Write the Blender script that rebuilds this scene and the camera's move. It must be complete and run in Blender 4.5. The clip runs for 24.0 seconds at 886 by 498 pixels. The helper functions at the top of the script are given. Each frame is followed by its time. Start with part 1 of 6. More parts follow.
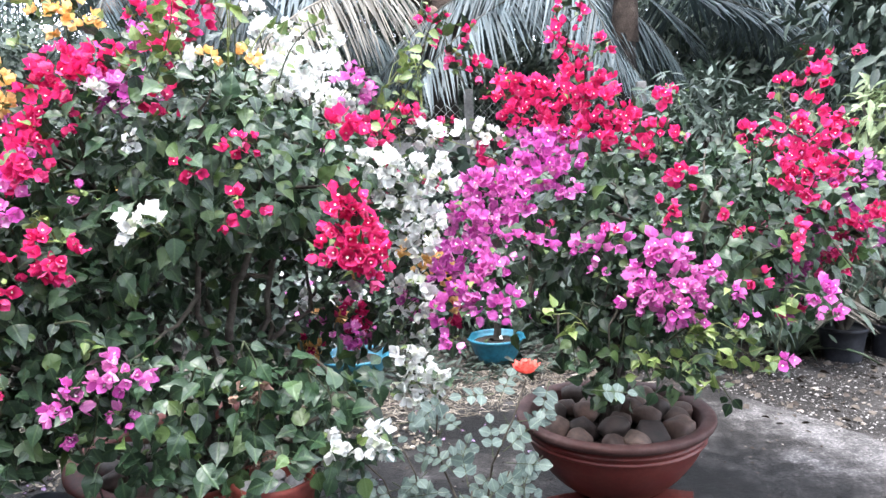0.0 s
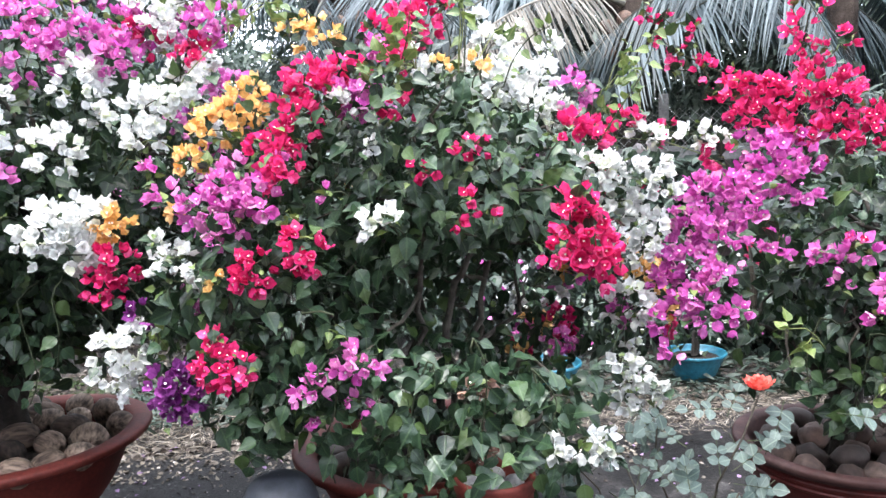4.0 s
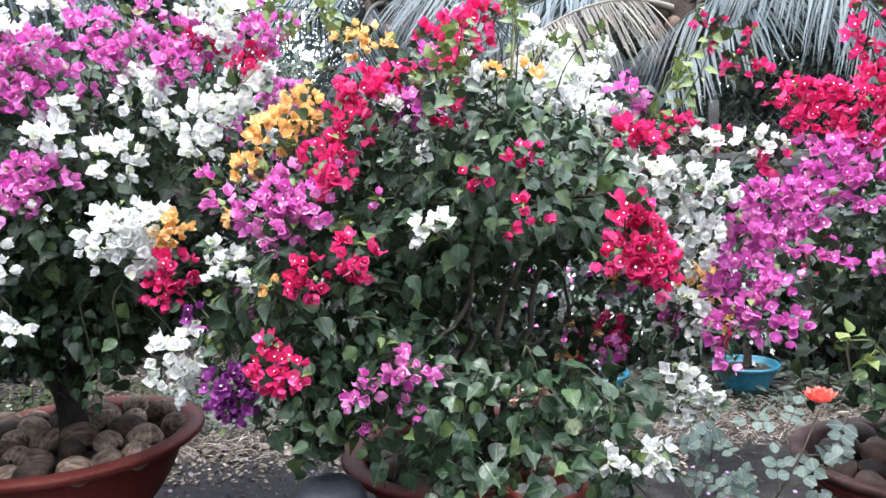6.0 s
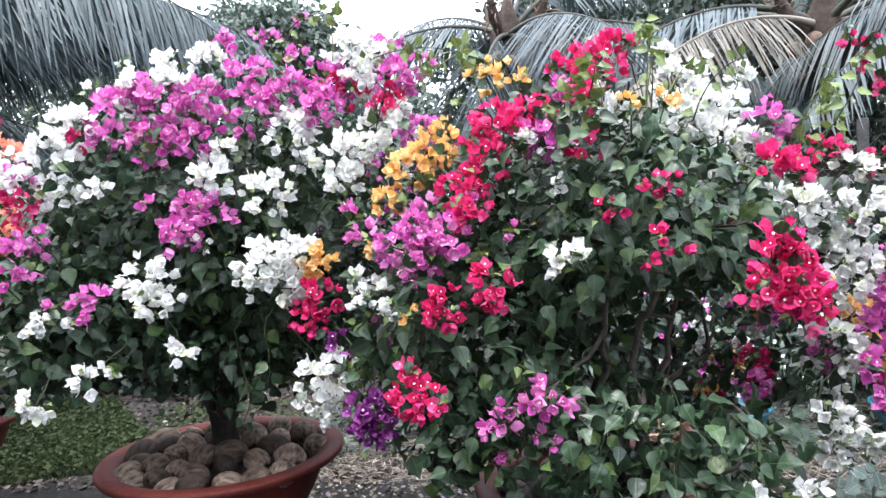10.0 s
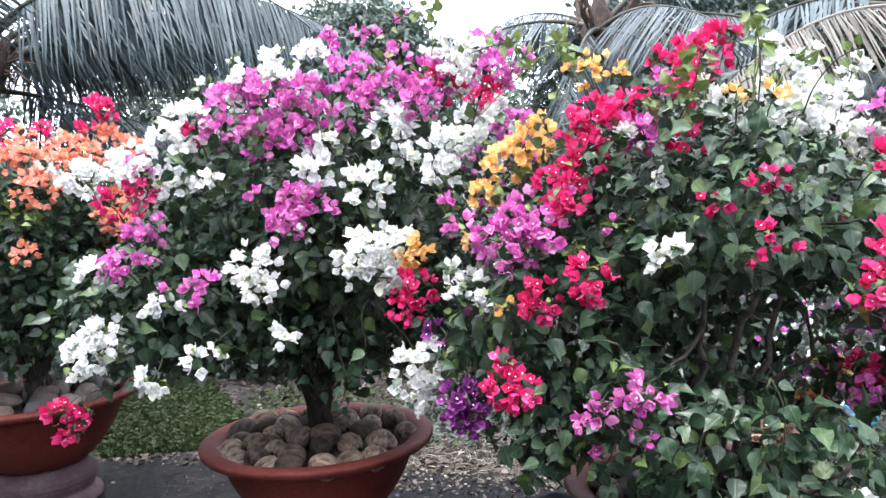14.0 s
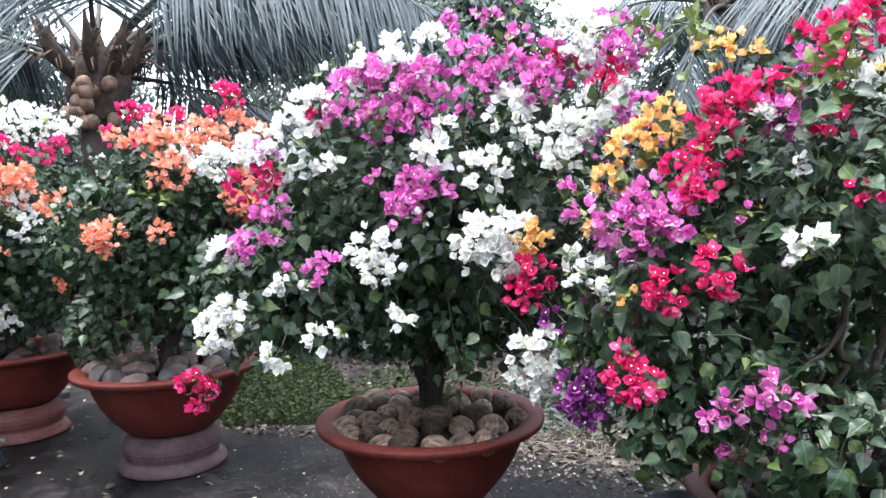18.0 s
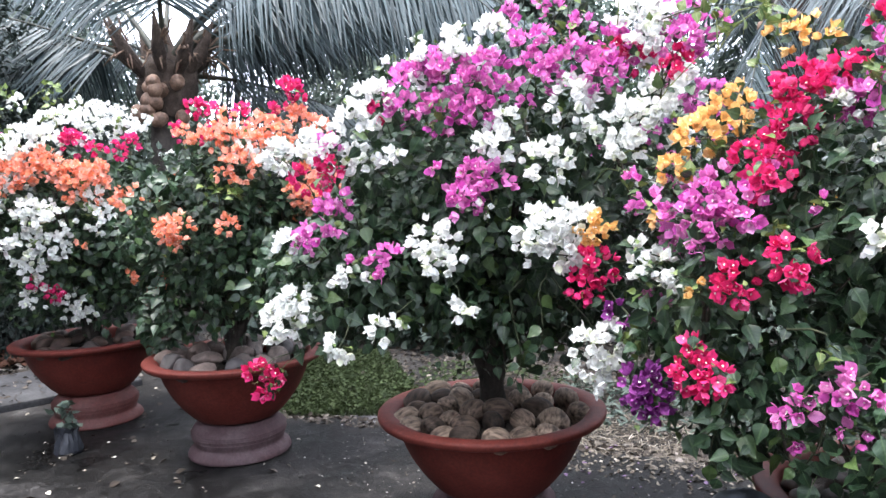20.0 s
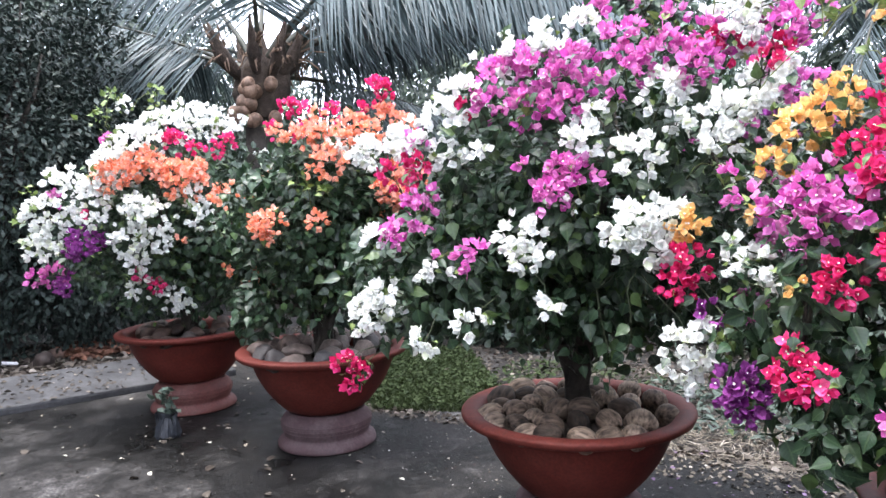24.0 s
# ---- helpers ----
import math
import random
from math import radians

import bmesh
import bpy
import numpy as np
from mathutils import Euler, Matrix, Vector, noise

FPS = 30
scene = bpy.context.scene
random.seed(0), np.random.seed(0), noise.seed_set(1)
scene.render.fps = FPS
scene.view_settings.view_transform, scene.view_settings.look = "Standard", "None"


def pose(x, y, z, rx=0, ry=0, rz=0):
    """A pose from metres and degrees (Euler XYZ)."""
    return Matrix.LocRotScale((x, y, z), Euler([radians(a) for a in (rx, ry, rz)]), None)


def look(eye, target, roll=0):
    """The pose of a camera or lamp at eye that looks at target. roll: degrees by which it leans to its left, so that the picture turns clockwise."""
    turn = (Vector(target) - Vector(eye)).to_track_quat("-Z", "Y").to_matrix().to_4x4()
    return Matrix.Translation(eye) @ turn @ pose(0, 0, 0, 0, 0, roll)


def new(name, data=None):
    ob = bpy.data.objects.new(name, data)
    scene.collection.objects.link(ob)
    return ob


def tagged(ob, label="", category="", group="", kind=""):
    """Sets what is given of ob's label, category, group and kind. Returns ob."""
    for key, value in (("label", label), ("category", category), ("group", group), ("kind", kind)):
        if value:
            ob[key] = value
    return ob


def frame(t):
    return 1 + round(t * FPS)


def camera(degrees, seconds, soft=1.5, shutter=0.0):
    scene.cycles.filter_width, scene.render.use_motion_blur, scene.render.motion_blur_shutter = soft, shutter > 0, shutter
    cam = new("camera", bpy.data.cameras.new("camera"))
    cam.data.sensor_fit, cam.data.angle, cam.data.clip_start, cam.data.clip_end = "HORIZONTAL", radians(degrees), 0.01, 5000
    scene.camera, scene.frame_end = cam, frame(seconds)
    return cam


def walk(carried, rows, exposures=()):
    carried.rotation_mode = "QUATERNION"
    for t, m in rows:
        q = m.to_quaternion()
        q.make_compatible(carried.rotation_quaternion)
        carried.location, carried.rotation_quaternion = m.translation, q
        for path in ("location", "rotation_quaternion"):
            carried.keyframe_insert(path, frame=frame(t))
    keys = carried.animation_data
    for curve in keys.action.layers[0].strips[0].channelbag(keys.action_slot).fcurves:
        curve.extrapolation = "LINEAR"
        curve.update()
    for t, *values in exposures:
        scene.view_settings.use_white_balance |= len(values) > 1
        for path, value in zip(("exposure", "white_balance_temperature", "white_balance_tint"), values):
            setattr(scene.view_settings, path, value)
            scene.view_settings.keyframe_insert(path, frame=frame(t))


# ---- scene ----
cam = camera(62.8, 24.0)
EXPO = 1.66
PATH = [
    (0, (-0.017, 0.260, 1.472), (-0.125, 2.239, 1.203), -2.32),
    (0.5, (-0.038, 0.257, 1.469), (-0.186, 2.233, 1.200), -2.51),
    (1, (-0.051, 0.271, 1.468), (-0.263, 2.242, 1.206), -2.75),
    (1.5, (-0.071, 0.276, 1.467), (-0.356, 2.239, 1.213), -3.11),
    (2, (-0.085, 0.272, 1.465), (-0.437, 2.224, 1.203), -2.85),
    (2.5, (-0.111, 0.260, 1.460), (-0.526, 2.200, 1.209), -2.88),
    (4.5, (-0.175, 0.228, 1.456), (-0.767, 2.126, 1.237), -2.43),
    (5, (-0.182, 0.222, 1.451), (-0.791, 2.115, 1.240), -2.46),
    (5.5, (-0.187, 0.219, 1.454), (-0.835, 2.101, 1.261), -2.24),
    (6, (-0.192, 0.223, 1.456), (-0.868, 2.095, 1.259), -2.49),
    (6.5, (-0.193, 0.228, 1.458), (-0.881, 2.097, 1.274), -2.62),
    (7, (-0.195, 0.220, 1.462), (-0.912, 2.080, 1.310), -2.77),
    (7.5, (-0.198, 0.215, 1.467), (-0.970, 2.054, 1.322), -2.97),
    (8, (-0.199, 0.215, 1.465), (-1.000, 2.039, 1.291), -3.33),
    (8.5, (-0.200, 0.211, 1.463), (-1.038, 2.019, 1.299), -3.30),
    (9, (-0.207, 0.203, 1.466), (-1.100, 1.986, 1.319), -3.19),
    (9.5, (-0.205, 0.188, 1.467), (-1.121, 1.962, 1.347), -3.03),
    (10, (-0.210, 0.174, 1.473), (-1.190, 1.915, 1.366), -3.34),
    (10.5, (-0.216, 0.173, 1.468), (-1.218, 1.900, 1.350), -3.38),
    (12.5, (-0.229, 0.171, 1.463), (-1.316, 1.844, 1.325), -3.13),
    (13, (-0.228, 0.155, 1.467), (-1.332, 1.817, 1.331), -2.86),
    (13.5, (-0.233, 0.141, 1.464), (-1.371, 1.781, 1.351), -2.81),
    (14, (-0.232, 0.126, 1.463), (-1.402, 1.745, 1.358), -2.56),
    (14.5, (-0.239, 0.120, 1.463), (-1.435, 1.720, 1.361), -2.40),
    (15, (-0.245, 0.117, 1.458), (-1.458, 1.703, 1.344), -2.03),
    (15.5, (-0.255, 0.122, 1.459), (-1.491, 1.690, 1.333), -2.26),
    (16, (-0.256, 0.129, 1.453), (-1.518, 1.675, 1.327), -2.30),
    (16.5, (-0.264, 0.131, 1.460), (-1.561, 1.649, 1.337), -2.15),
    (17, (-0.263, 0.129, 1.464), (-1.587, 1.623, 1.341), -2.19),
    (17.5, (-0.279, 0.109, 1.463), (-1.644, 1.565, 1.337), -2.05),
    (18, (-0.281, 0.114, 1.466), (-1.670, 1.547, 1.329), -1.89),
    (18.5, (-0.288, 0.121, 1.466), (-1.716, 1.514, 1.316), -2.54),
    (20.5, (-0.292, 0.102, 1.459), (-1.809, 1.397, 1.309), -1.75),
    (21, (-0.299, 0.102, 1.456), (-1.841, 1.365, 1.300), -1.48),
    (21.5, (-0.299, 0.107, 1.453), (-1.876, 1.327, 1.292), -1.92),
    (22, (-0.299, 0.099, 1.454), (-1.908, 1.277, 1.298), -2.25),
    (22.5, (-0.296, 0.101, 1.452), (-1.940, 1.230, 1.299), -2.29),
    (23, (-0.294, 0.090, 1.452), (-1.960, 1.188, 1.314), -1.80),
    (23.5, (-0.298, 0.083, 1.450), (-1.960, 1.186, 1.302), -1.50),
    (24, (-0.296, 0.099, 1.446), (-1.936, 1.235, 1.305), -2.18),
]
walk(cam, [(t, look(eye, target, roll)) for t, eye, target, roll in PATH], [(0, EXPO + 0.36), (2.5, EXPO + 0.26), (6, EXPO - 0.02), (10, EXPO - 0.12), (14, EXPO), (18, EXPO), (24, EXPO + 0.1)])

# ---- world and light: bright overcast sky, soft sun behind the camera's left ----
SUN_EL, SUN_AZ = radians(76), radians(215)
world = bpy.data.worlds.new("overcast_sky")
scene.world = world
world.use_nodes = True
wn, wl = world.node_tree.nodes, world.node_tree.links
sky = wn.new("ShaderNodeTexSky")
sky.sky_type = "NISHITA"
sky.sun_disc = False
sky.sun_elevation, sky.sun_rotation = SUN_EL, SUN_AZ
sky.dust_density, sky.air_density, sky.ozone_density = 4.0, 1.0, 1.0
cloud = wn.new("ShaderNodeMixRGB")
cloud.inputs[0].default_value = 0.85
cloud.inputs[2].default_value = (12.4, 13.2, 15.5, 1)
wl.new(sky.outputs[0], cloud.inputs[1])
wl.new(cloud.outputs[0], wn["Background"].inputs[0])
wn["Background"].inputs[1].default_value = 0.15
sun = new("sun", bpy.data.lights.new("sun", "SUN"))
sun.data.energy, sun.data.angle, sun.data.color = 2.3, radians(25), (1.0, 0.97, 0.93)
sun.matrix_world = look((0, 0, 0), (-math.sin(SUN_AZ) * math.cos(SUN_EL), -math.cos(SUN_AZ) * math.cos(SUN_EL), -math.sin(SUN_EL)))
tagged(sun, "soft daylight through thin cloud", "sun")


# ---- materials ----
def node_material(name, rough=0.6, metal=0.0, spec=0.5):
    m = bpy.data.materials.new(name)
    m.use_nodes = True
    p = m.node_tree.nodes["Principled BSDF"]
    p.inputs["Roughness"].default_value = rough
    p.inputs["Metallic"].default_value = metal
    p.inputs["Specular IOR Level"].default_value = spec
    return m, m.node_tree.nodes, m.node_tree.links, p


def ramp_node(nodes, stops):
    r = nodes.new("ShaderNodeValToRGB")
    el = r.color_ramp.elements
    while len(el) < len(stops):
        el.new(0.5)
    for e, (pos, col) in zip(el, stops):
        e.position, e.color = pos, (*col, 1)
    return r


def noise_node(nodes, links, scale, detail=5, rough=0.6, coords="Object"):
    tc = nodes.new("ShaderNodeTexCoord")
    n = nodes.new("ShaderNodeTexNoise")
    n.inputs["Scale"].default_value, n.inputs["Detail"].default_value, n.inputs["Roughness"].default_value = scale, detail, rough
    links.new(tc.outputs[coords], n.inputs["Vector"])
    return n


def bump(nodes, links, p, height, strength, distance):
    b = nodes.new("ShaderNodeBump")
    b.inputs["Strength"].default_value, b.inputs["Distance"].default_value = strength, distance
    links.new(height, b.inputs["Height"])
    links.new(b.outputs[0], p.inputs["Normal"])


def mix(nodes, links, a, b, fac, mode="MIX"):
    m = nodes.new("ShaderNodeMixRGB")
    m.blend_type = mode
    for k, v in ((0, fac), (1, a), (2, b)):
        if isinstance(v, (int, float)):
            m.inputs[k].default_value = v
        elif isinstance(v, tuple):
            m.inputs[k].default_value = (*v, 1)
        else:
            links.new(v, m.inputs[k])
    return m.outputs[0]


def surface(name, dark, mid, light, scale, rough=0.8, relief=0.4, depth=0.01, fine=60, spec=0.3, coords="Object"):
    """Mineral or earthy surface: broad stains, fine grain, relief."""
    m, n, l, p = node_material(name, rough, 0, spec)
    big, small = noise_node(n, l, scale, 6, 0.62, coords), noise_node(n, l, fine, 4, 0.7, coords)
    r = ramp_node(n, [(0.3, dark), (0.5, mid), (0.72, light)])
    l.new(big.outputs[0], r.inputs[0])
    g = ramp_node(n, [(0.3, (0.55, 0.55, 0.55)), (0.7, (1.25, 1.25, 1.25))])
    l.new(small.outputs[0], g.inputs[0])
    l.new(mix(n, l, r.outputs[0], g.outputs[0], 0.8, "MULTIPLY"), p.inputs["Base Color"])
    bump(n, l, p, small.outputs[0], relief, depth)
    return m


def blade(name, dark, light, rough, trans, vein=(0.2, 0.25, 0.12), vein_amount=0.5, spec=0.5, yellow=None, thin=0.35, per_object=False):
    """Leaf or bract: colour varies from piece to piece, midrib and side veins along the UV, light shines through."""
    m, n, l, p = node_material(name, rough, 0, spec)
    geo = n.new("ShaderNodeNewGeometry")
    info = n.new("ShaderNodeObjectInfo")
    rnd = n.new("ShaderNodeMath")
    rnd.operation = "FRACT"
    add = n.new("ShaderNodeMath")
    l.new(geo.outputs["Random Per Island"], add.inputs[0])
    l.new(info.outputs["Random"], add.inputs[1])
    l.new(add.outputs[0], rnd.inputs[0])
    stops = [(0.0, dark), (0.85, light)] if yellow is None else [(0.0, dark), (0.86, light), (0.98, yellow)]
    r = ramp_node(n, stops)
    l.new(rnd.outputs[0], r.inputs[0])
    uv = n.new("ShaderNodeUVMap")
    sep = n.new("ShaderNodeSeparateXYZ")
    l.new(uv.outputs[0], sep.inputs[0])
    ab = n.new("ShaderNodeMath")
    ab.operation = "ABSOLUTE"
    l.new(sep.outputs[0], ab.inputs[0])
    rib = ramp_node(n, [(0.0, (1, 1, 1)), (0.06, (0, 0, 0))])
    l.new(ab.outputs[0], rib.inputs[0])
    side = n.new("ShaderNodeMath")
    side.operation = "MULTIPLY_ADD"
    l.new(ab.outputs[0], side.inputs[0])
    side.inputs[1].default_value = -0.75
    l.new(sep.outputs[1], side.inputs[2])
    sn = n.new("ShaderNodeMath")
    sn.operation = "SINE"
    mul = n.new("ShaderNodeMath")
    mul.operation = "MULTIPLY"
    mul.inputs[1].default_value = 42
    l.new(side.outputs[0], mul.inputs[0])
    l.new(mul.outputs[0], sn.inputs[0])
    sv = ramp_node(n, [(0.86, (0, 0, 0)), (1.0, (0.55, 0.55, 0.55))])
    l.new(sn.outputs[0], sv.inputs[0])
    veins = mix(n, l, rib.outputs[0], sv.outputs[0], 1.0, "ADD")
    nz = noise_node(n, l, 55, 3)
    blot = ramp_node(n, [(0.3, (0.72, 0.72, 0.72)), (0.7, (1.2, 1.2, 1.2))])
    l.new(nz.outputs[0], blot.inputs[0])
    fac = n.new("ShaderNodeMath")
    fac.operation = "MULTIPLY"
    fac.inputs[1].default_value = vein_amount
    l.new(veins, fac.inputs[0])
    base = mix(n, l, mix(n, l, r.outputs[0], blot.outputs[0], 1.0, "MULTIPLY"), vein, fac.outputs[0])
    l.new(base, p.inputs["Base Color"])
    bump(n, l, p, veins, thin, 0.002)
    if trans > 0:
        t = n.new("ShaderNodeBsdfTranslucent")
        l.new(base, t.inputs["Color"])
        ms = n.new("ShaderNodeMixShader")
        ms.inputs[0].default_value = trans
        l.new(p.outputs[0], ms.inputs[1])
        l.new(t.outputs[0], ms.inputs[2])
        l.new(ms.outputs[0], n["Material Output"].inputs["Surface"])
    return m


LEAF = blade("bougainvillea_leaf", (0.008, 0.021, 0.011), (0.027, 0.059, 0.028), 0.37, 0.12, (0.09, 0.145, 0.06), 0.4, 0.42, (0.065, 0.11, 0.03))
YOUNG = blade("young_leaf", (0.05, 0.1, 0.025), (0.15, 0.21, 0.055), 0.45, 0.2, (0.3, 0.3, 0.12), 0.4)
BRACT = {
    "white": blade("white_bract", (0.74, 0.75, 0.735), (0.87, 0.87, 0.86), 0.65, 0.45, (0.66, 0.72, 0.55), 0.22, 0.2, (0.78, 0.82, 0.62)),
    "magenta": blade("magenta_bract", (0.52, 0.065, 0.36), (0.81, 0.28, 0.6), 0.6, 0.35, (0.46, 0.06, 0.38), 0.3, 0.2, (0.84, 0.42, 0.7)),
    "orchid": blade("orchid_bract", (0.53, 0.07, 0.38), (0.8, 0.25, 0.62), 0.6, 0.35, (0.5, 0.08, 0.36), 0.3, 0.2, (0.86, 0.45, 0.62)),
    "purple": blade("purple_bract", (0.17, 0.02, 0.17), (0.36, 0.085, 0.35), 0.6, 0.3, (0.14, 0.01, 0.14), 0.35, 0.2),
    "red": blade("red_bract", (0.5, 0.009, 0.085), (0.8, 0.05, 0.235), 0.6, 0.34, (0.52, 0.012, 0.08), 0.3, 0.2, (0.86, 0.16, 0.37)),
    "crimson": blade("crimson_bract", (0.54, 0.012, 0.1), (0.82, 0.06, 0.26), 0.6, 0.3, (0.5, 0.015, 0.12), 0.3, 0.2, (0.84, 0.15, 0.34)),
    "apricot": blade("apricot_bract", (0.8, 0.43, 0.12), (0.9, 0.63, 0.3), 0.62, 0.32, (0.8, 0.45, 0.14), 0.3, 0.2),
    "withered": blade("withered_bract", (0.16, 0.085, 0.07), (0.34, 0.21, 0.16), 0.75, 0.2, (0.2, 0.1, 0.08), 0.3, 0.2),
    "orange": blade("orange_bract", (0.84, 0.26, 0.12), (0.9, 0.47, 0.38), 0.62, 0.32, (0.76, 0.22, 0.12), 0.3, 0.2),
}
STAMEN = surface("flower_centre", (0.75, 0.75, 0.6), (0.8, 0.8, 0.7), (0.85, 0.85, 0.75), 30)
BARK = surface("bark", (0.012, 0.01, 0.009), (0.03, 0.025, 0.021), (0.065, 0.055, 0.046), 9, 0.9, 0.8, 0.012, 45)
TWIG = surface("twig_bark", (0.025, 0.021, 0.016), (0.05, 0.043, 0.033), (0.09, 0.078, 0.06), 14, 0.85, 0.4, 0.004, 80)
CLAY = surface("terracotta", (0.05, 0.009, 0.0075), (0.092, 0.0165, 0.012), (0.125, 0.03, 0.023), 3.5, 0.62, 0.12, 0.004, 70, 0.2)
GLAZED = surface("dark_red_glaze", (0.05, 0.009, 0.008), (0.1, 0.017, 0.014), (0.135, 0.04, 0.034), 4, 0.42, 0.1, 0.003, 60, 0.3)
DUSTY_RIM = surface("worn_dusty_rim", (0.022, 0.009, 0.008), (0.046, 0.018, 0.016), (0.085, 0.05, 0.047), 6, 0.7, 0.25, 0.004, 60)
OLD_CLAY = surface("weathered_clay", (0.035, 0.016, 0.019), (0.063, 0.035, 0.039), (0.11, 0.08, 0.085), 4, 0.75, 0.25, 0.005, 60)
BLUE = surface("blue_glaze", (0.01, 0.08, 0.12), (0.018, 0.13, 0.19), (0.035, 0.18, 0.24), 5, 0.3, 0.1, 0.003, 40, 0.5)
SOIL = surface("potting_soil", (0.018, 0.013, 0.01), (0.035, 0.026, 0.02), (0.065, 0.05, 0.04), 8, 0.95, 1.0, 0.02, 60)
PALM_BARK = surface("palm_bark", (0.012, 0.01, 0.009), (0.03, 0.025, 0.022), (0.075, 0.062, 0.055), 4, 0.9, 0.7, 0.02, 30)
DARK_PALM = surface("dark_palm_bark", (0.006, 0.005, 0.0045), (0.016, 0.013, 0.012), (0.04, 0.031, 0.027), 5, 0.95, 0.9, 0.02, 30)
COIR = surface("palm_fibre", (0.02, 0.014, 0.011), (0.045, 0.032, 0.025), (0.095, 0.07, 0.055), 8, 0.95, 0.9, 0.02, 60)
PALM_LEAF = blade("palm_leaflet", (0.016, 0.027, 0.031), (0.082, 0.112, 0.122), 0.46, 0.2, (0.1, 0.13, 0.09), 0.2, 0.4)
DRY_FROND = blade("dry_palm_leaflet", (0.06, 0.055, 0.047), (0.19, 0.175, 0.148), 0.7, 0.15, (0.3, 0.25, 0.18), 0.2, 0.3)
NUT = surface("young_coconut", (0.07, 0.043, 0.03), (0.15, 0.092, 0.066), (0.22, 0.14, 0.1), 5, 0.6, 0.2, 0.005, 40)
HUSKY = surface("brown_flower_stalk", (0.05, 0.032, 0.024), (0.12, 0.078, 0.055), (0.22, 0.15, 0.11), 12, 0.9, 0.6, 0.01, 60)
FAR_LEAF = blade("tree_leaf", (0.024, 0.042, 0.034), (0.085, 0.118, 0.09), 0.5, 0.2, (0.08, 0.12, 0.06), 0.2, 0.5)
DARK_LEAF = blade("hedge_leaf", (0.011, 0.022, 0.017), (0.05, 0.072, 0.056), 0.5, 0.12, (0.05, 0.08, 0.04), 0.2, 0.4)
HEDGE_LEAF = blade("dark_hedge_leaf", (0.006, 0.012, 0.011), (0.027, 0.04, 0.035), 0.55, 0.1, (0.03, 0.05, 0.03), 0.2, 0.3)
LIME_LEAF = blade("lime_leaf", (0.08, 0.13, 0.06), (0.25, 0.31, 0.17), 0.45, 0.3, (0.4, 0.42, 0.2), 0.3)
GREY_LEAF = blade("rose_leaf", (0.035, 0.058, 0.05), (0.085, 0.12, 0.105), 0.55, 0.2, (0.2, 0.26, 0.2), 0.4)
PETIOLE = surface("palm_petiole", (0.016, 0.017, 0.013), (0.036, 0.037, 0.028), (0.07, 0.068, 0.05), 6, 0.6, 0.3, 0.004, 50)
GRASS = blade("grass_blade", (0.014, 0.024, 0.009), (0.046, 0.064, 0.026), 0.65, 0.25, (0.1, 0.14, 0.04), 0.1, 0.12)
STRAP = blade("strap_leaf", (0.05, 0.085, 0.05), (0.13, 0.17, 0.1), 0.4, 0.1, (0.14, 0.17, 0.1), 0.2)
LITTER = blade("dry_leaf", (0.022, 0.016, 0.013), (0.1, 0.085, 0.072), 0.8, 0.1, (0.12, 0.09, 0.065), 0.3, 0.2, (0.24, 0.21, 0.185))
RUSTY = blade("rusty_leaf", (0.05, 0.022, 0.015), (0.16, 0.075, 0.05), 0.8, 0.1, (0.16, 0.08, 0.05), 0.3, 0.2)
WHITE_PLASTIC = surface("white_plastic", (0.35, 0.35, 0.36), (0.5, 0.5, 0.51), (0.6, 0.6, 0.6), 8, 0.5, 0.1, 0.002, 50)
CRUMB = blade("pale_grit", (0.05, 0.046, 0.045), (0.24, 0.225, 0.22), 0.85, 0.0, (0.2, 0.18, 0.17), 0.2, 0.2, (0.42, 0.4, 0.39))
STRAWY = blade("pale_straw", (0.05, 0.042, 0.034), (0.22, 0.19, 0.155), 0.85, 0.05, (0.2, 0.17, 0.13), 0.3, 0.2, (0.42, 0.38, 0.33))
FADED = blade("faded_purple_petal", (0.09, 0.05, 0.1), (0.26, 0.18, 0.3), 0.75, 0.1, (0.2, 0.12, 0.22), 0.3, 0.2)
STALK = surface("green_stalk", (0.02, 0.03, 0.015), (0.04, 0.05, 0.025), (0.07, 0.075, 0.04), 14, 0.8, 0.3, 0.003, 80)
STEM = surface("stem_bark", (0.03, 0.026, 0.023), (0.07, 0.06, 0.05), (0.13, 0.115, 0.1), 9, 0.9, 0.8, 0.01, 45)
ROSE = blade("coral_rose_petal", (0.8, 0.08, 0.07), (0.9, 0.2, 0.15), 0.55, 0.3, (0.8, 0.1, 0.08), 0.1)
OLD_RED = surface("worn_red_clay", (0.045, 0.012, 0.011), (0.08, 0.022, 0.019), (0.11, 0.055, 0.052), 4, 0.7, 0.25, 0.005, 60)
PLASTER = surface("plaster", (0.2, 0.2, 0.19), (0.3, 0.3, 0.29), (0.38, 0.38, 0.36), 1.5, 0.9, 0.3, 0.01, 20)
PETAL = blade("faded_petal", (0.2, 0.17, 0.14), (0.5, 0.47, 0.4), 0.8, 0.1, (0.3, 0.26, 0.2), 0.2, 0.2)
POST = surface("concrete_post", (0.1, 0.1, 0.1), (0.17, 0.165, 0.16), (0.24, 0.235, 0.225), 6, 0.9, 0.4, 0.006, 50)
KERB = surface("kerb_concrete", (0.026, 0.0255, 0.028), (0.046, 0.0455, 0.049), (0.075, 0.074, 0.078), 2.5, 0.85, 0.3, 0.006, 40)
BLACK = surface("black_plastic", (0.012, 0.013, 0.017), (0.02, 0.022, 0.028), (0.04, 0.042, 0.05), 5, 0.5, 0.1, 0.003, 40, 0.25)
